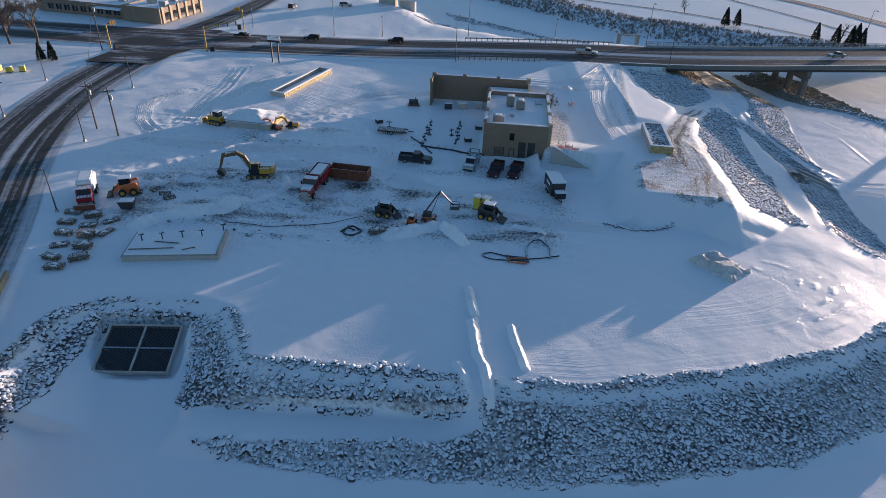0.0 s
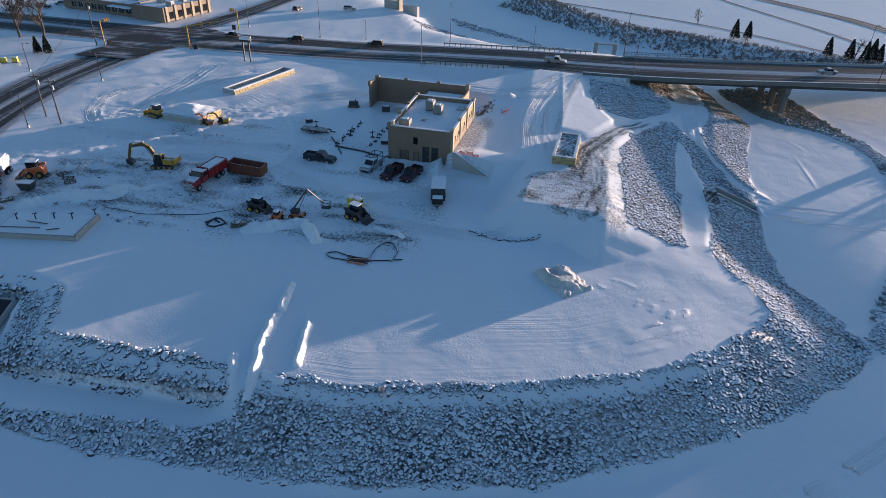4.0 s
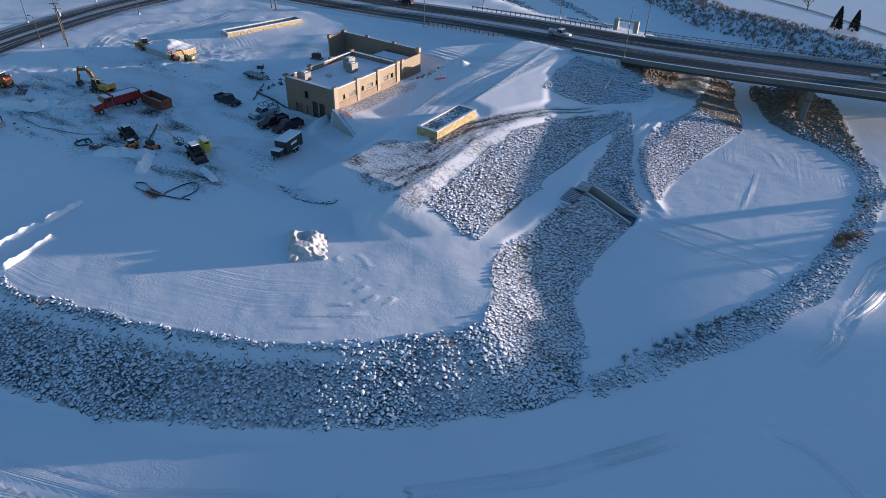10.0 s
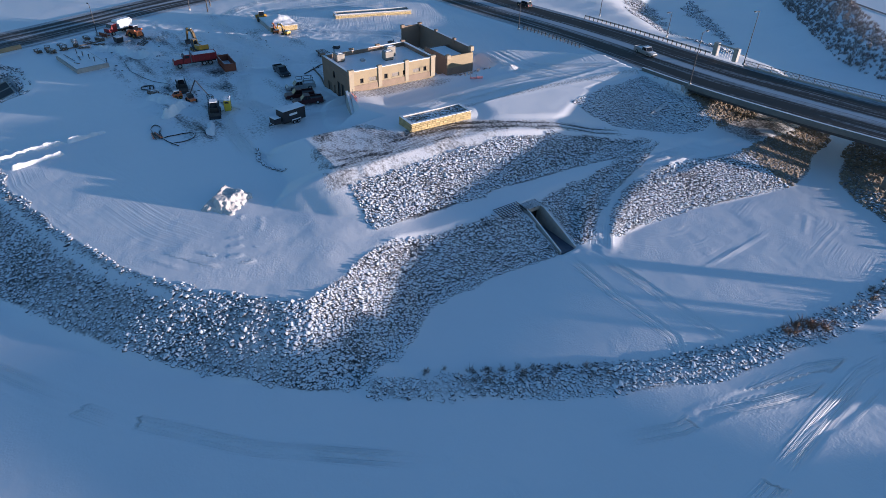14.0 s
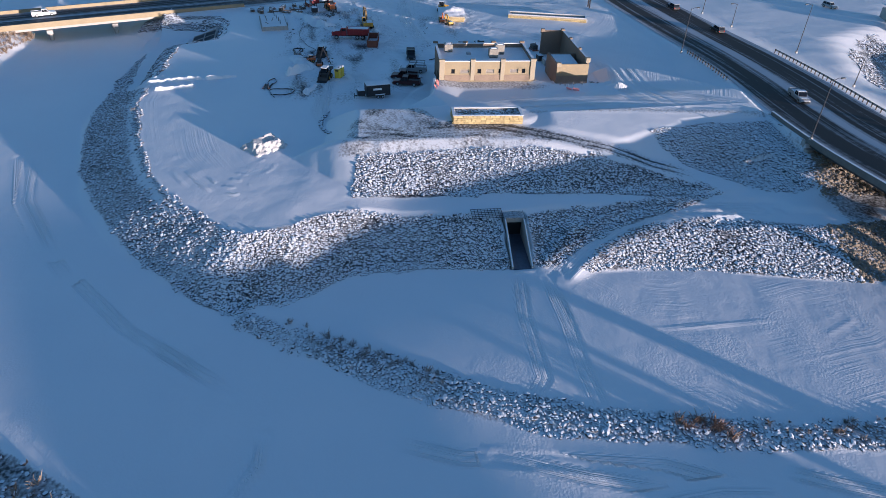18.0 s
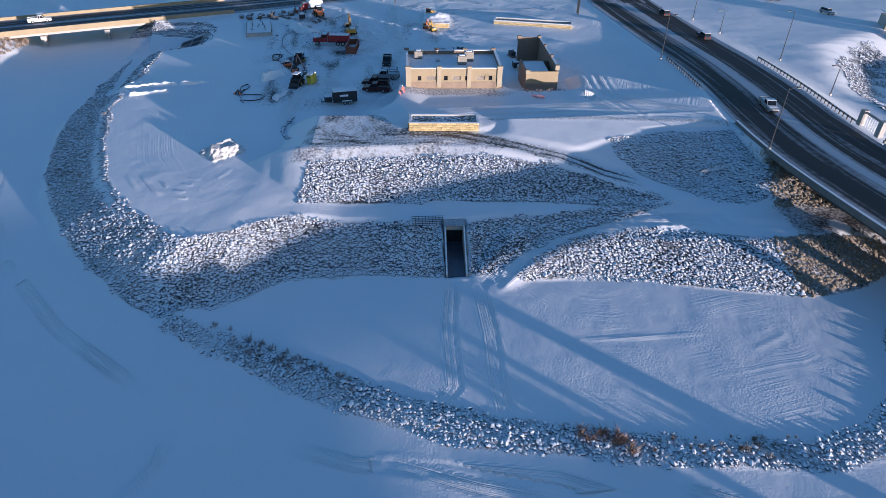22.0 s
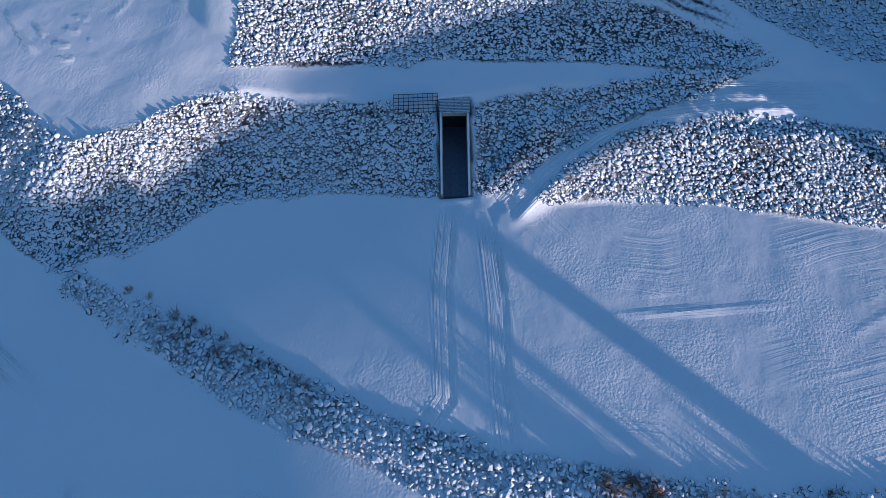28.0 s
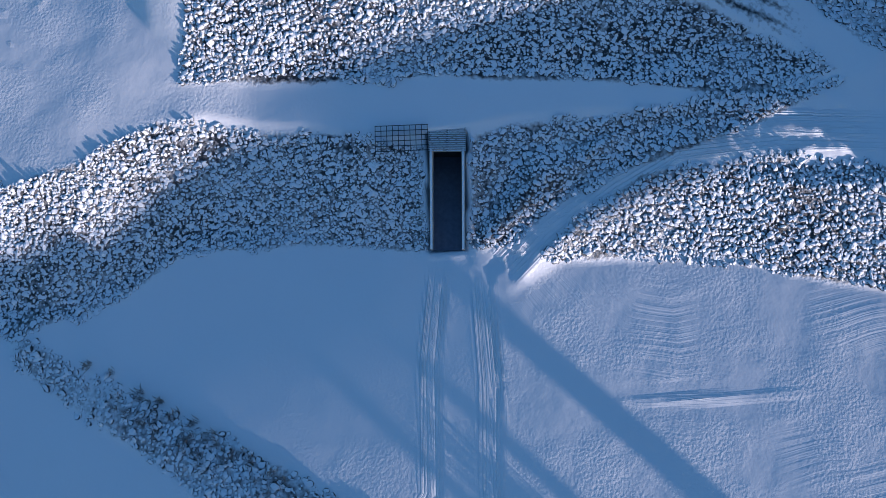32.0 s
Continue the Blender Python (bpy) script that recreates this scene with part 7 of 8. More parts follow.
for k, (x, y, yaw, n) in enumerate(((-51.6, 66.2, 8, 3), (-49.6, 68.6, 12, 4), (-53.2, 68.4, 2, 3), (-50.6, 71.4, 6, 4), (-53.9, 71.6, 10, 2), (-51.6, 74.2, 5, 5), (-55, 74.6, -4, 3), (-52.8, 77.2, 8, 2), (-49.5, 75.6, 80, 2), (-56.2, 77.6, 4, 3), (-53.6, 80.0, 12, 4), (-50.4, 79.0, 60, 2), (-57, 80.8, 0, 2), (-11.2, 79.4, 6, 4), (-9.4, 80.6, 60, 2))):
    pallet_stack(on_ground(x, y, yaw + 15 * math.sin(k * 2.1)) @ Matrix.Diagonal((0.72, 0.8, 0.9, 1)), k, n, "snow-covered stack of lumber and form panels")


def hose(name, points, r, material, label, lift=0.1):
    """A hose or pipe that lies on the snow."""
    pts = np.array([(x, y, 0) for x, y in points], float)
    out = []
    for i in range(len(pts) - 1):
        p0, p1, p2, p3 = pts[max(i - 1, 0)], pts[i], pts[i + 1], pts[min(i + 2, len(pts) - 1)]
        for k in range(5):
            u = k / 5
            out.append(0.5 * (2 * p1 + (p2 - p0) * u + (2 * p0 - 5 * p1 + 4 * p2 - p3) * u * u + (3 * p1 - p0 - 3 * p2 + p3) * u ** 3))
    out.append(pts[-1])
    bm = bmesh.new()
    tube(bm, [(p[0], p[1], ground_z(p[0], p[1]) + lift) for p in out], r, 6)
    return tagged(part(name, bm, material), label, "hose")


HOSE = mat("snow_dusted_rubber", (0.03, 0.03, 0.032), 0.7, spread=0.2, scale=2, snow=0.3)
hose("hose", [(13.6, 74.6), (13.8, 77.6), (12.4, 79.2), (10.8, 78), (10.4, 75.4), (10.6, 74)], 0.11, HOSE, "thick black hose looped over the snow")
hose("hose", [(10.6, 74.2), (12.6, 74.6), (15, 75.4)], 0.11, HOSE, "thick black hose lying on the snow")
hose("hose", [(8.2, 74.4), (5.6, 75.4), (4.2, 74.8), (5.4, 73.8), (8, 73.6)], 0.11, HOSE, "thick black hose bent back on itself")
hose("hose", [(-16.6, 79.2), (-15, 80.6), (-13.6, 79.8), (-14.4, 78.4), (-16, 78.6), (-15.8, 80), (-14.6, 79.8)], 0.13, BLACK, "coil of black hose on the snow")
hose("hose", [(-14, 83.6), (-22, 80.4), (-28, 79.6), (-34, 80.2)], 0.05, BLACK, "thin dark cable across the yard")
hose("hose", [(-9.4, 117.6), (-7.0, 113.6), (-4.8, 109.6)], 0.12, BLACK, "thin black hose over the snow")
bundle = thing("pipe_bundle", on_ground(9.0, 73.7, 4), "bundle of snowy pipes and fittings on the ground", "pipes")
rng = random.Random(8)
for k in range(9):
    bm = bmesh.new()
    a = rng.uniform(-0.5, 0.5)
    y, z = rng.uniform(-0.7, 0.7), 0.12 + 0.12 * rng.random()
    tube(bm, [(-1.6 + rng.random() * 0.5, y - a, z), (1.6 - rng.random() * 0.5, y + a, z + 0.1)], 0.11)
    part("pipe", bm, STEEL_DARK if k % 3 else ORANGE, bundle)
flat = thing("flatbed_trailer", on_ground(-13.4, 119.4, -4), "dark flatbed trailer with snow on its deck", "trailer")
part("deck", boxes((-2.8, 2.8, -1.0, 1.0, 0.6, 0.75)), WOOD, flat)
part("frame", boxes((-2.8, 3.2, -0.9, -0.75, 0.4, 0.597), (-2.8, 3.2, 0.75, 0.9, 0.4, 0.597), (3.2, 4.4, -0.1, 0.1, 0.4, 0.55)), STEEL_DARK, flat)
for s in (-1, 1):
    for x in (-0.9, 0.0):
        wheel(flat, x, s * 1.15, 0.36, 0.22)
for k, (x, y) in enumerate(((-14.3, 122.4), (-5.8, 119), (-1.4, 119.6))):
    st = thing("pipe_stand", on_ground(x, y, k * 23), "dark steel pipe stand planted in the snow", "stand", "pipe stands")
    part("post", tube(bmesh.new(), [(0, 0, 0), (0, 0, 1.4)], 0.09), STEEL_DARK, st)
    part("arm", boxes((-0.55, 0.55, -0.07, 0.07, 1.0, 1.14)), STEEL_DARK, st)
    part("foot", boxes((-0.4, 0.4, -0.4, 0.4, 0, 0.06)), STEEL_DARK, st)


def pipe_fitting(at, seed, label):
    """A flanged valve body with its stem, standing on a short run of pipe."""
    rng = random.Random(seed)
    t = thing("pipe_fitting", at, label, "pipe fitting", "pipe fittings in the yard")
    part("pipe", tube(bmesh.new(), [(-0.55, 0, 0.28), (0.55, 0, 0.28)], 0.17, 10), STEEL_DARK, t)
    for x in (-0.55, 0.0, 0.55):
        part("flange", moved(tube(bmesh.new(), [(x - 0.035, 0, 0.28), (x + 0.035, 0, 0.28)], 0.27, 10), pose(0, 0, 0)), STEEL_DARK, t)
    part("stem", tube(bmesh.new(), [(0.1, 0, 0.4), (0.1, 0, 0.9 + 0.4 * rng.random())], 0.07, 6), BLACK, t)
    part("snow_cap", boxes((-0.45, 0.4, -0.1, 0.1, 0.452, 0.5), bevel=0.02), CLEAN_SNOW, t)


for k in range(8):
    x, y = -5.9 - 1.0 * k / 7, 126.2 - 12.0 * k / 7
    pipe_fitting(on_ground(x + 0.25 * math.sin(k * 2.3), y, 70 + 37 * k) @ Matrix.Diagonal((0.7, 0.7, 0.7, 1)), k, "dark flanged valve standing in a row on the snow")
for k in range(7):
    x, y = 0.2 - 0.6 * k / 6, 126.8 - 11.6 * k / 6
    pipe_fitting(on_ground(x + 0.2 * math.sin(k * 1.7), y, 85 + 29 * k) @ Matrix.Diagonal((0.7, 0.7, 0.7, 1)), k + 20, "dark flanged valve lying beside the unfinished wing")
for x, y, yaw in ((1.9, 116.7, 12), (4.1, 123.8, -5), (-16.6, 124.4, 30)):
    cr = thing("equipment_crate", on_ground(x, y, yaw), "low dark equipment crate with a snowy lid on the ground", "crate", "crates in the yard")
    part("crate", boxes((-0.7, 0.7, -0.5, 0.5, 0.03, 0.7), bevel=0.03), STEEL_DARK, cr)
    part("snow_cap", boxes((-0.62, 0.62, -0.44, 0.44, 0.703, 0.77), bevel=0.02), CLEAN_SNOW, cr)
hose("pipe", [(-7.1, 113.0), (-4, 112.2), (-0.9, 111.5), (2.6, 110.3), (5.0, 109.3)], 0.19, BLACK, "black pipe laid over the yard up to the building")
hose("pipe", [(-52.9, 80.3), (-51.4, 75.2), (-50.0, 70.4)], 0.12, WOOD, "long timber edge beside the lumber stacks")
for x, y, yaw in ((-46.4, 88.4, 20), (-48.4, 89.5, 70), (-50.7, 88.8, 110), (-45.2, 87.2, 40)):
    d = thing("form_panel", on_ground(x, y, yaw), "dark form panel half buried in broken snow", "form panel", "form panels in the yard")
    part("panel", moved(boxes((-0.9, 0.9, -0.45, 0.45, 0.0, 0.12), bevel=0.02), pose(0, 0, 0.18, 14, 6, 0)), WOOD, d)
    part("rib", moved(boxes((-0.85, -0.75, -0.42, 0.42, 0.123, 0.2), (-0.05, 0.05, -0.42, 0.42, 0.123, 0.2), (0.75, 0.85, -0.42, 0.42, 0.123, 0.2)), pose(0, 0, 0.18, 14, 6, 0)), STEEL_DARK, d)
pump = thing("pump_unit", on_ground(-10.4, 136.4, 10), "small dark pump unit half buried in snow", "pump")
part("housing", boxes((-1.0, 1.0, -0.6, 0.6, 0.3, 1.3), bevel=0.08), STEEL_DARK, pump)
part("skid", boxes((-1.3, 1.3, -0.7, 0.7, 0.05, 0.297)), RUST, pump)
part("stack", tube(bmesh.new(), [(0.5, 0, 1.3), (0.5, 0, 1.9)], 0.08), BLACK, pump)
for k, (x, y, w) in enumerate(((-2.6, 135.5, 1.6), (0.6, 136, 2.0), (4.2, 136.6, 1.4))):
    cr = thing("equipment_crate", on_ground(x, y, 4), "grey equipment crate with snow on its lid", "crate", "crates in the shell")
    part("crate", boxes((-w / 2, w / 2, -0.6, 0.6, 0.05, 1.3), bevel=0.03), CONCRETE if k else STEEL_DARK, cr)
    part("snow_cap", boxes((-w / 2, w / 2, -0.58, 0.58, 1.303, 1.4), bevel=0.03), CLEAN_SNOW, cr)

# ---- street furniture ----
def street_lamp(at, height, arm=1.6, label="dark street lamp post with a curved arm and lamp head", double=False):
    t = thing("street_lamp", at, label, "street lamp", "street lamps")
    part("base", boxes((-0.22, 0.22, -0.22, 0.22, 0, 0.5), bevel=0.04), CONCRETE, t)
    part("pole", tube(bmesh.new(), [(0, 0, 0.5), (0, 0, height * 0.5), (0, 0, height)], 0.11, 8, 0.06), STEEL_DARK, t)
    for s in ((-1, 1) if double else (1,)):
        a = part("arm", tube(bmesh.new(), [(0, 0, height - 0.3), (0, s * arm * 0.5, height + 0.1), (0, s * arm, height + 0.1)], 0.05), STEEL_DARK, t)
        part("lamp_head", boxes((-0.17, 0.17, s * arm - 0.35, s * arm + 0.35, height - 0.03, height + 0.16), bevel=0.05), STEEL_DARK, a)
        part("lens", boxes((-0.12, 0.12, s * arm - 0.28, s * arm + 0.28, height - 0.06, height - 0.034)), LENS, a)
    return t


for x, y, z, h, yaw in ((-1.8, 170.9, 6.2, 10.5, 0), (1.5, 199.6, 6.4, 11.5, 180), (-24.9, 198.0, 5.5, 6.2, 180), (-39.6, 197.2, 5.4, 12.0, 180), (27.4, 194.6, 7.6, 6.2, 180), (52.6, 186.9, 9.0, 11.5, 180),
                        (53.4, 165.4, 9.1, 10.5, 0), (84.0, 188.8, 9.1, 6.2, 180), (112.0, 170.9, 9.1, 10.5, 0), (117, 193.4, 9.1, 11.0, 180), (-75.4, 139.7, 5.2, 7.0, 90), (-97.0, 142.1, 5.2, 7.0, -90),
                        (-69.6, 107.7, 5.2, 7.0, 90), (-59.5, 80.8, 5.2, 7.0, 90), (-91.5, 118, 5.2, 7.0, -90), (-101, 214, 5.3, 9.0, 0), (-67, 205, 5.3, 9.0, 0)):
    street_lamp(pose(x, y, z, 0, 0, yaw), h)


def utility_pole(at, height):
    t = thing("utility_pole", at, "brown wooden utility pole with crossarm", "utility pole", "utility poles")
    part("pole", tube(bmesh.new(), [(0, 0, 0), (0, 0, height)], 0.17, 8, 0.11), WOOD_BARE, t)
    part("crossarm", boxes((-1.1, 1.1, 0.12, 0.22, height - 0.9, height - 0.75)), WOOD_BARE, t)
    for x in (-1, -0.5, 0.5, 1):
        part("insulator", tube(bmesh.new(), [(x, 0.17, height - 0.75), (x, 0.17, height - 0.55)], 0.06), CONCRETE, t)
    part("transformer", tube(bmesh.new(), [(0.35, -0.1, height - 2.4), (0.35, -0.1, height - 1.5)], 0.24, 10), STEEL, t)


utility_pole(pose(-70.5, 114, 5.1, 0, 0, 30), 9.4)
utility_pole(pose(-64.9, 111.1, 5.1, 0, 0, 30), 9.6)
utility_pole(pose(-97.5, 169.4, 5.2, 0, 0, 20), 12.5)
bm = bmesh.new()
for z in (0, 0.15):
    for a, b in (((-70.5, 114, 14.0), (-64.9, 111.1, 14.1)), ((-97.5, 169.4, 17.2), (-70.5, 114, 14.0)), ((-97.5, 169.4, 17.2), (-150, 178, 17))):
        tube(bm, [Vector(a).lerp(Vector(b), k / 8) - Vector((0, 0, 4 * 0.7 * (k / 8) * (1 - k / 8) + z)) for k in range(9)], 0.02, 4)
tagged(part("overhead_wire", bm, BLACK), "thin black overhead wires between utility poles", "wire")


def signal_mast(at, reach, z=7.0):
    t = thing("traffic_signal", at, "yellow traffic signal mast with a long arm", "traffic signal", "traffic signals")
    part("pole", tube(bmesh.new(), [(0, 0, 0), (0, 0, z)], 0.2, 8, 0.15), YELLOW, t)
    arm = part("mast_arm", tube(bmesh.new(), [(0, 0, z - 0.4), (reach * 0.5, 0, z + 0.15), (reach, 0, z + 0.5)], 0.16, 8, 0.1), YELLOW, t)
    for x in (reach * 0.45, reach * 0.72, reach * 0.97):
        h = part("signal_head", boxes((x - 0.22, x + 0.22, -0.35, -0.18, z - 0.6, z + 0.5), bevel=0.03), YELLOW, arm)
        for k in range(3):
            part("signal_lens", wheel_mesh(bmesh.new(), x, -0.37, z - 0.4 + k * 0.34, 0.12, 0.03, 8), BLACK, h)
    part("cabinet", boxes((0.9, 2.0, -0.4, 0.4, 0, 1.4), bevel=0.03), BLACK, t)


signal_mast(pose(-70.0, 172.4, 5.2, 0, 0, 35), 9.0)
signal_mast(pose(-95.4, 170.2, 5.2, 0, 0, 60), 2.5)
signal_mast(pose(-68.5, 200.6, 5.3, 0, 0, 200), 2.0, 6.0)
board = thing("billboard", pose(-49.0, 165.0, 5.0, 0, 0, -8), "dark sign board with a white top on two steel posts", "sign")
for x in (-0.9, 0.9):
    part("post", boxes((x - 0.16, x + 0.16, -0.16, 0.16, 0, 5.6)), BLACK, board)
part("panel", boxes((-1.7, 1.7, -0.25, 0.25, 5.603, 7.0), bevel=0.04), BLACK, board, "dark panel with white sign face")
part("sign_face", boxes((-1.65, 1.65, -0.3, -0.254, 6.2, 6.95)), WHITE_PAINT, board)
part("sign_face", boxes((-1.65, 1.65, 0.254, 0.3, 6.2, 6.95)), WHITE_PAINT, board)
part("snow_cap", boxes((-1.7, 1.7, -0.25, 0.25, 7.003, 7.12), bevel=0.03), CLEAN_SNOW, board)
gate = thing("bridge_portal", pose(47.4, 187.9, 8.9, 0, 0, -4), "concrete portal with a steel bar at the bridge end", "portal")
for x in (-2.6, 2.6):
    part("pillar", boxes((x - 0.55, x + 0.55, -0.5, 0.5, 0, 2.9), bevel=0.05), CONCRETE, gate)
part("lintel", boxes((-2.04, 2.04, -0.12, 0.12, 2.4, 2.75)), STEEL, gate)
for k in range(7):
    part("bar", boxes((-1.8 + k * 0.6, -1.76 + k * 0.6, -0.03, 0.03, 0.1, 2.397)), STEEL, gate)


def guard_rail(line, side, x0, x1, label):
    o = offsets(line, side)
    o = o[(o[:, 0] > x0) & (o[:, 0] < x1)]
    t = thing("guard_rail", None, label, "guard rail", "guard rails")
    a = np.array(o)
    bm = bmesh.new()
    bar_along(bm, a, 0, 0.45, 0.8, 0.05)
    part("beam", bm, STEEL, t)
    for p, q in zip(a, a[1:]):
        for u in (0.0, 0.5):
            m = p + (q - p) * u
            part("post", boxes((m[0] - 0.08, m[0] + 0.08, m[1] - 0.22, m[1] - 0.06, m[2] - 0.3, m[2] + 0.85)), WOOD_BARE, t)


guard_rail(hw, -11.2, -3, 23, "steel guard rail on dark posts beside the highway")
guard_rail(hw, 11.2, 0, 46, "steel guard rail on dark posts beside the highway")
fence = thing("barrier_fence", None, "torn pink-orange mesh barrier fence on the snow", "fence")
FENCE = mat("faded_orange_mesh", (0.62, 0.22, 0.20), 0.8, spread=0.2, scale=6, snow=0.1)
for x, y, yaw, n in ((18.2, 108.0, -18, 3), (23.4, 133.0, 50, 2)):
    for k in range(n):
        p = pose(x, y, 0, 0, 0, yaw) @ Vector((k * 1.3, 0.2 * math.sin(k * 2), 0))
        z = ground_z(p.x, p.y)
        part("panel", moved(boxes(*[(q * 0.16, q * 0.16 + 0.07, -0.012, 0.012, -0.1, 0.75 + 0.15 * (k % 2)) for q in range(8)], *[(0, 1.2, -0.016, 0.016, q * 0.16, q * 0.16 + 0.05) for q in range(5)]), pose(p.x, p.y, z, 35, 0, yaw + 12 * math.sin(k))), FENCE, fence)
        part("stake", boxes((p.x - 0.03, p.x + 0.03, p.y - 0.03, p.y + 0.03, z - 0.1, z + 1.0)), WOOD_BARE, fence)

# ---- commercial building beyond the junction ----
shop = thing("commercial_building", pose(-141.4, 214.4, 5.4, 0, 0, -13.5), "low commercial building with brown brick end and snowy flat roof", "building")
part("wall", wall_with_openings(34, 0, 4.0, 0.4, [(4 + k * 3.2, 6.2 + k * 3.2, 0.9, 2.6) for k in range(9)]), TAUPE, shop, "grey wall with a row of windows")
for k in range(9):
    w = part("window", boxes((4 + k * 3.2, 6.2 + k * 3.2, 0.2, 0.26, 0.9, 2.6)), GLASS_DARK, shop)
    part("window_frame", boxes((5.05 + k * 3.2, 5.15 + k * 3.2, 0.12, 0.197, 0.9, 2.6)), STEEL, w)
part("wall", boxes((0, 0.4, 0.403, 20, 0, 4.0), (0.4, 34, 19.6, 20, 0, 4.0)), TAUPE, shop)
part("roof", boxes((0.41, 33.9, 0.41, 19.59, 3.6, 3.75)), CLEAN_SNOW, shop, "flat roof under snow")
part("wall", boxes((34.003, 48, -1.5, -1.1, 0, 4.6), (34.003, 34.4, -1.1, 21, 0, 4.6), (47.6, 48, -1.1, 21, 0, 4.6), (34.4, 47.6, 20.6, 21, 0, 4.6)), BROWN_BASE, shop, "brown brick end building")
part("roof", boxes((34.41, 47.59, -1.09, 20.59, 4.1, 4.25)), CLEAN_SNOW, shop)
part("canopy", boxes((24, 33.9, -2.6, -0.003, 3.0, 3.3), bevel=0.04), CLEAN_SNOW, shop)
for k in range(6):
    part("pilaster", boxes((48.003, 48.3, -0.6 + k * 4, 0.4 + k * 4, 0, 4.9), bevel=0.03), BUFF_PALE, shop)
    if k < 5:
        part("window", boxes((48.003, 48.06, 1.0 + k * 4, 3.0 + k * 4, 0.8, 3.0)), GLASS_DARK, shop)
for k, (x, y) in enumerate(((10, 8), (18, 12), (26, 7), (38, 6), (42, 12), (44, 4))):
    u = part("rooftop_unit", boxes((x, x + 2.4, y, y + 1.8, 4.25 if x > 34 else 3.75, 5.6 if x > 34 else 5.0), bevel=0.05), CONCRETE, shop)
    part("snow_cap", boxes((x, x + 2.4, y, y + 1.8, 5.603 if x > 34 else 5.003, 5.75 if x > 34 else 5.15), bevel=0.05), CLEAN_SNOW, u)
for x, y, yaw, p, s, l in ((-148, 212, 20, PAINT_DARK, "suv", "dark suv parked beside the shop"), (-146, 219, 20, PAINT_SILVER, "sedan", "silver sedan parked beside the shop"), (-62, 236, 85, PAINT_DARK, "suv", "dark suv in the snowy lot"), (-44, 243, 10, PAINT_SILVER, "suv", "silver suv in the snowy lot")):
    car(on_ground(x, y, yaw), p, l, s)
for k, (x, y) in enumerate(((-112, 148), (-109, 147.4), (-106.5, 148.6), (-114, 144), (-110.6, 144.4))):
    pl = thing("pallet_load", on_ground(x, y, 12 * k), "yellow-wrapped pallet load dusted with snow", "pallet", "pallet loads")
    part("pallet", boxes((-0.7, 0.7, -0.6, 0.6, 0, 0.15)), WOOD, pl)
    part("load", boxes((-0.65, 0.65, -0.55, 0.55, 0.153, 1.3), bevel=0.06), TOILET_YELLOW if k < 3 else CONCRETE, pl)
    part("snow_cap", boxes((-0.65, 0.65, -0.55, 0.55, 1.303, 1.42), bevel=0.05), CLEAN_SNOW, pl)
pier = thing("old_bridge_pier", pose(-26, 250, 3.6, 0, 0, -20), "remains of an old concrete bridge abutment in snow", "bridge ruin")
part("wall", boxes((-7, -1, -0.8, 0.8, 0, 4.6), bevel=0.08), CONCRETE, pier)
part("wall", boxes((1.6, 8, -0.8, 0.8, 0, 3.6), bevel=0.08), CONCRETE, pier)
part("column", boxes((-0.9, 0.2, -1.2, 1.2, 0, 5.4), bevel=0.06), BUFF_PALE, pier)
part("cap", boxes((-7.2, 0.4, -1.3, 1.3, 5.403, 5.8), bevel=0.05), CLEAN_SNOW, pier)


# ---- trees and brush ----
def bare_tree(at, height, seed, label, levels=5):
    """A leafless tree: tapered trunk and forking limbs down to twigs."""
    rng = random.Random(seed)
    t = thing("bare_tree", at, label, "tree", "bare trees")
    trunk, crown = bmesh.new(), bmesh.new()

    def grow(bm, p, d, length, r, level):
        n = 3
        pts, q, e = [p], p, d
        for _ in range(n):
            e = (e + Vector((rng.uniform(-0.18, 0.18), rng.uniform(-0.18, 0.18), rng.uniform(-0.05, 0.12)))).normalized()
            q = q + e * (length / n)
            pts.append(q)
        tube(bm, pts, r, 6 if level == 0 else 4 if level < 3 else 3, r * 0.6)
        if level < levels:
            for k in range(rng.randint(3, 5) if level else 5):
                i = rng.randint(1, n)
                a = rng.uniform(0, math.tau)
                side = Vector((math.cos(a), math.sin(a), rng.uniform(0.1, 0.7))).normalized()
                grow(crown, pts[i], (e * 0.55 + side * 0.8).normalized(), length * rng.uniform(0.5, 0.75), max(0.035, r * 0.5), level + 1)

    grow(trunk, Vector((0, 0, -0.2)), Vector((0, 0, 1)), height * 0.4, height * 0.02, 0)
    part("trunk", trunk, BARK, t)
    part("crown", crown, BARK, t, "leafless branches and twigs")
    return t


bare_tree(on_ground(-124.5, 172, 0), 19, 1, "large leafless street tree with wide crown")
bare_tree(on_ground(-117.6, 173.4, 40), 18, 2, "large leafless street tree with dense twigs")
bare_tree(on_ground(-131, 168, 80), 15, 3, "leafless tree in the snowy park")
bare_tree(on_ground(86, 262, 0), 9, 4, "small leafless tree on the far bank", 3)
bare_tree(on_ground(127, 222.4, 0), 9, 5, "small leafless tree beside conifers", 3)


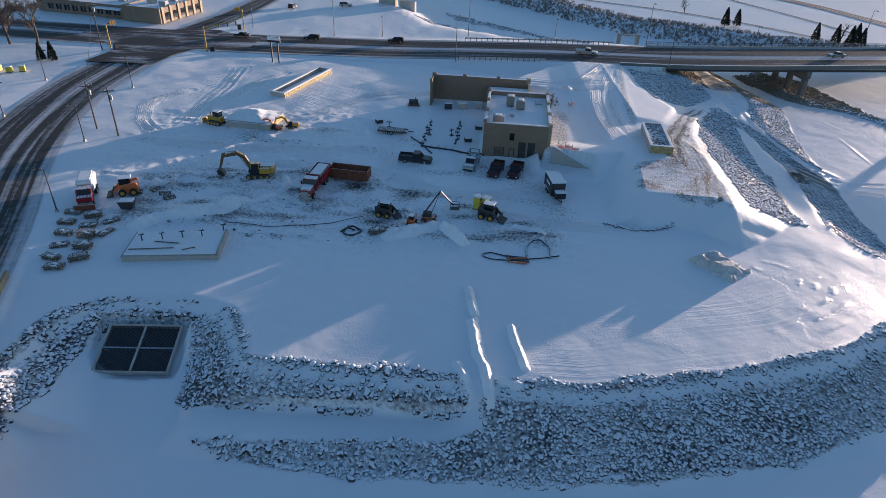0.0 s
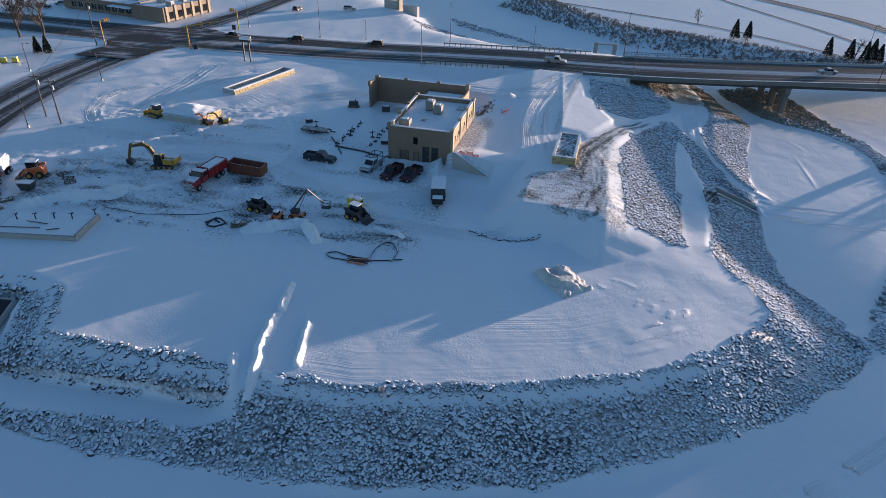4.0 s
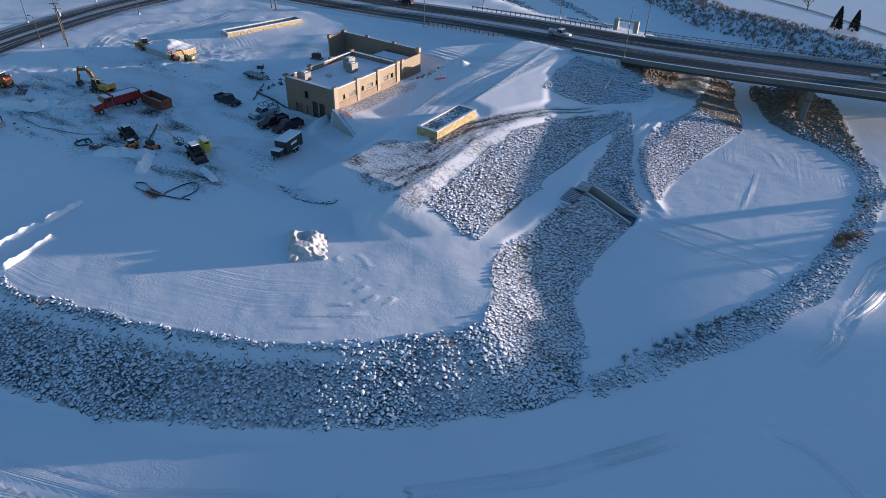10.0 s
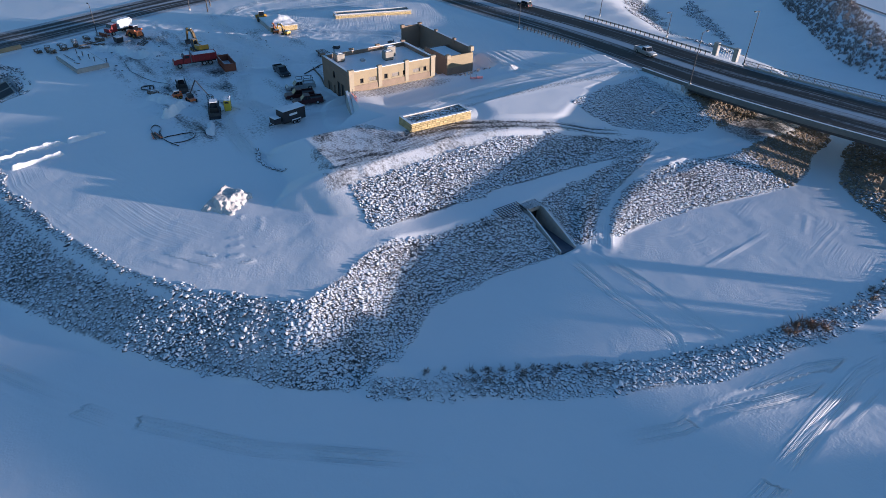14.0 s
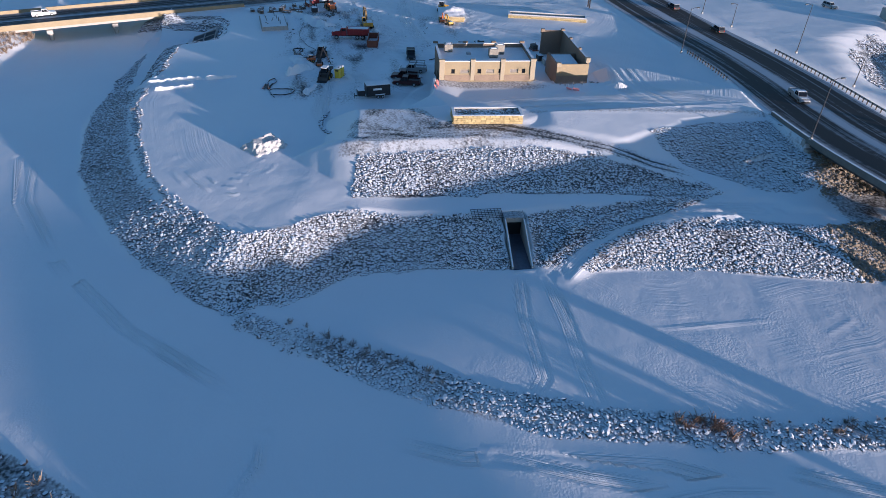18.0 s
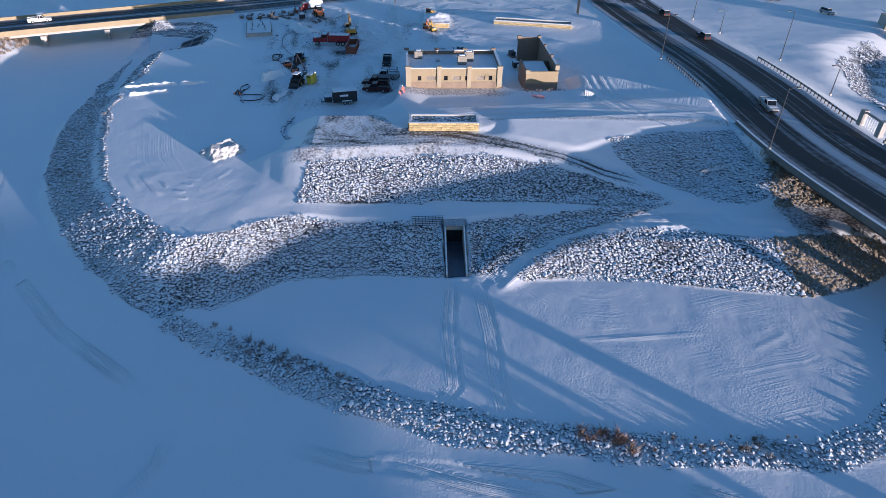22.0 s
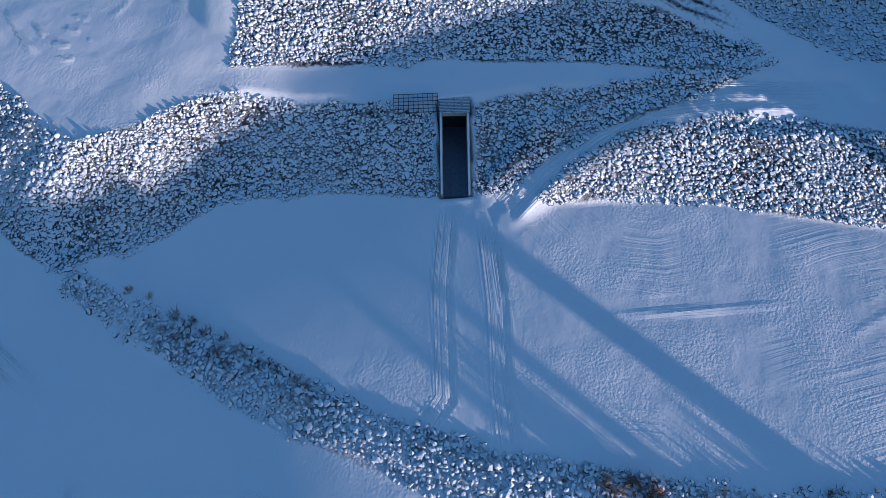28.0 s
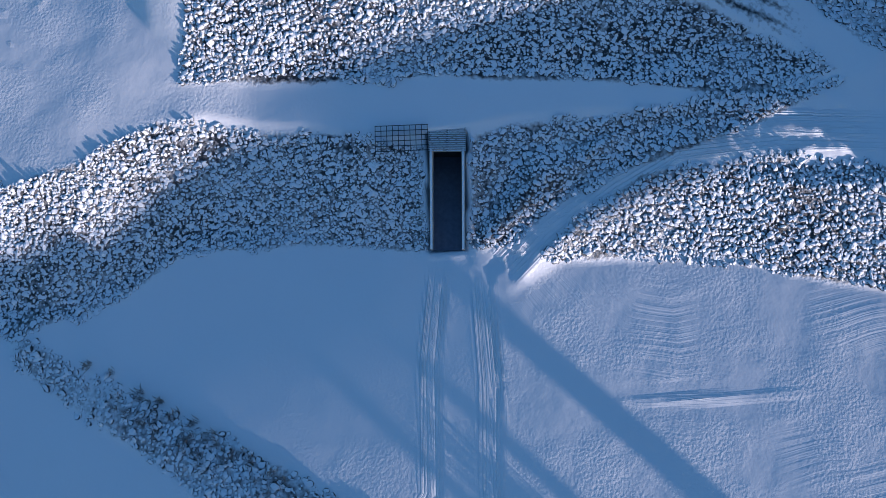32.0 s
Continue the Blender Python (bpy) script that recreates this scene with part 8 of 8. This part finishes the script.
def conifer(at, height, seed, label):
    """A narrow evergreen: trunk and whorls of drooping sprays."""
    rng = random.Random(seed)
    t = thing("conifer", at, label, "tree", "conifers")
    part("trunk", tube(bmesh.new(), [(0, 0, -0.1), (0, 0, height * 0.95)], height * 0.03, 6, 0.02), BARK, t)
    bm = bmesh.new()
    for k in range(int(height * 150)):
        z = height * (0.06 + 0.94 * rng.random() ** 0.8)
        r = (1 - z / height) ** 0.75 * height * 0.3 + 0.1
        a = rng.uniform(0, math.tau)
        r0, r1 = r * rng.uniform(0.1, 0.6), r * rng.uniform(0.8, 1.15)
        d, s = Vector((math.cos(a), math.sin(a), 0)), Vector((-math.sin(a), math.cos(a), 0)) * rng.uniform(0.16, 0.34)
        c = Vector((0, 0, z))
        v = [bm.verts.new(q) for q in (c + d * r0, c + d * (r0 + r1) / 2 + s + Vector((0, 0, 0.12)), c + d * r1 - Vector((0, 0, rng.uniform(-0.25, 0.3))), c + d * (r0 + r1) / 2 - s)]
        bm.faces.new(v)
    part("crown", bm, NEEDLE, t, "dark green needle sprays")


for k, (x, y, h) in enumerate(((94.5, 240.9, 6.5), (99, 241.7, 6.0), (119.4, 224.3, 5.8), (124.7, 221.3, 6.2), (128.6, 219.6, 6.2), (131.0, 220.9, 6.8), (133.2, 220.8, 5.4), (-107.4, 158, 4.4), (-104.8, 158.6, 4.6))):
    conifer(on_ground(x, y, 0), h, k, "dark conical evergreen standing in snow")


def brush(name, places, rng, size, material, label, stout=1.0):
    """Leafless shrubs: sheaves of thin crossing twigs."""
    verts, faces = [], []
    for x, y in places:
        z, s = ground_z(x, y), size * rng.uniform(0.5, 1.3)
        for _ in range(22):
            a, lean, h = rng.uniform(0, math.tau), rng.uniform(0.1, 0.9), s * rng.uniform(0.5, 1.2)
            bx, by = x + rng.uniform(-0.3, 0.3) * s, y + rng.uniform(-0.3, 0.3) * s
            w = (0.012 + 0.004 * s) * stout
            tx, ty, tz = bx + math.cos(a) * lean * h, by + math.sin(a) * lean * h, z + h
            i = len(verts)
            px, py = -math.sin(a) * w, math.cos(a) * w
            verts += [(bx - px, by - py, z - 0.05), (bx + px, by + py, z - 0.05), (tx, ty, tz), ((bx + tx) / 2 + px * 1.6, (by + ty) / 2 + py * 1.6, (z + tz) / 2 + 0.12 * h)]
            faces += [(i, i + 1, i + 2), (i, i + 2, i + 3)]
    me = bpy.data.meshes.new(name)
    me.from_pydata(verts, [], faces)
    return tagged(mesh_part(name, me, material), label, "shrubs", kind="stuff")


def in_poly(poly, n, seed):
    rng = np.random.RandomState(seed)
    p = np.array(poly)
    q = np.column_stack([rng.uniform(p[:, 0].min(), p[:, 0].max(), n * 3), rng.uniform(p[:, 1].min(), p[:, 1].max(), n * 3)])
    return q[sdf(q[:, 0], q[:, 1], poly) < 0][:n], rng


GREY_BRUSH = mat("frosted_grey_brush", (0.27, 0.25, 0.24), 0.95, spread=0.4, scale=3)
q, rng = in_poly([(8, 288), (36, 254), (54, 233), (81, 221), (106, 215), (136, 208), (140, 217), (108, 229), (86, 240), (62, 252), (46, 272), (22, 306)], 3600, 1)
brush("far_bank_brush", q, rng, 0.85, GREY_BRUSH, "grey leafless brush along the far river bank", 1.5)
q, rng = in_poly([(80.2, 78.6), (84, 83), (89, 90), (92.6, 96.6), (91.0, 97.6), (85.4, 90.0), (79.0, 80.4)], 95, 2)
brush("berm_brush", q, rng, 0.6, GREY_BRUSH, "low dry brush on the stony berm")
q, rng = in_poly([(99.4, 119), (102.4, 120.4), (103.2, 124.4), (100.4, 124)], 26, 3)
brush("berm_bush", q, rng, 0.95, mat("russet_dry_bush", (0.29, 0.19, 0.13), 0.95, spread=0.35, scale=3), "russet dry bush on the stony berm")
q, rng = in_poly([(101, 124), (103, 124), (106, 142), (103, 142)], 30, 4)
brush("berm_grass", q, rng, 0.6, BRUSH, "tufts of dry grass among berm stones")
q, rng = in_poly([(-56, 4), (-38, 13), (-14, 8), (-14, 4), (-38, 6), (-56, -4)], 260, 5)
brush("south_bank_grass", q, rng, 1.0, BRUSH, "dry tan grass on the snowy south bank")
q, rng = in_poly([(100, 56), (110, 66), (114, 72), (110, 72), (102, 63), (96, 56)], 40, 6)
brush("opposite_bank_brush", q, rng, 0.9, BRUSH, "dry brush on the opposite bank")
q, rng = in_poly([(17.6, 131), (21.5, 132), (21.5, 141), (17.6, 141)], 46, 7)
brush("weed_patch", q, rng, 0.55, GREY_BRUSH, "dark weeds and rubble beside the wing")
q, rng = in_poly([(5, 46.6), (30, 46), (44, 52), (44, 55), (28, 50.5), (5, 48.4)], 14, 8)
brush("bank_weeds", q, rng, 0.7, GREY_BRUSH, "sparse dry weeds among bank stones")
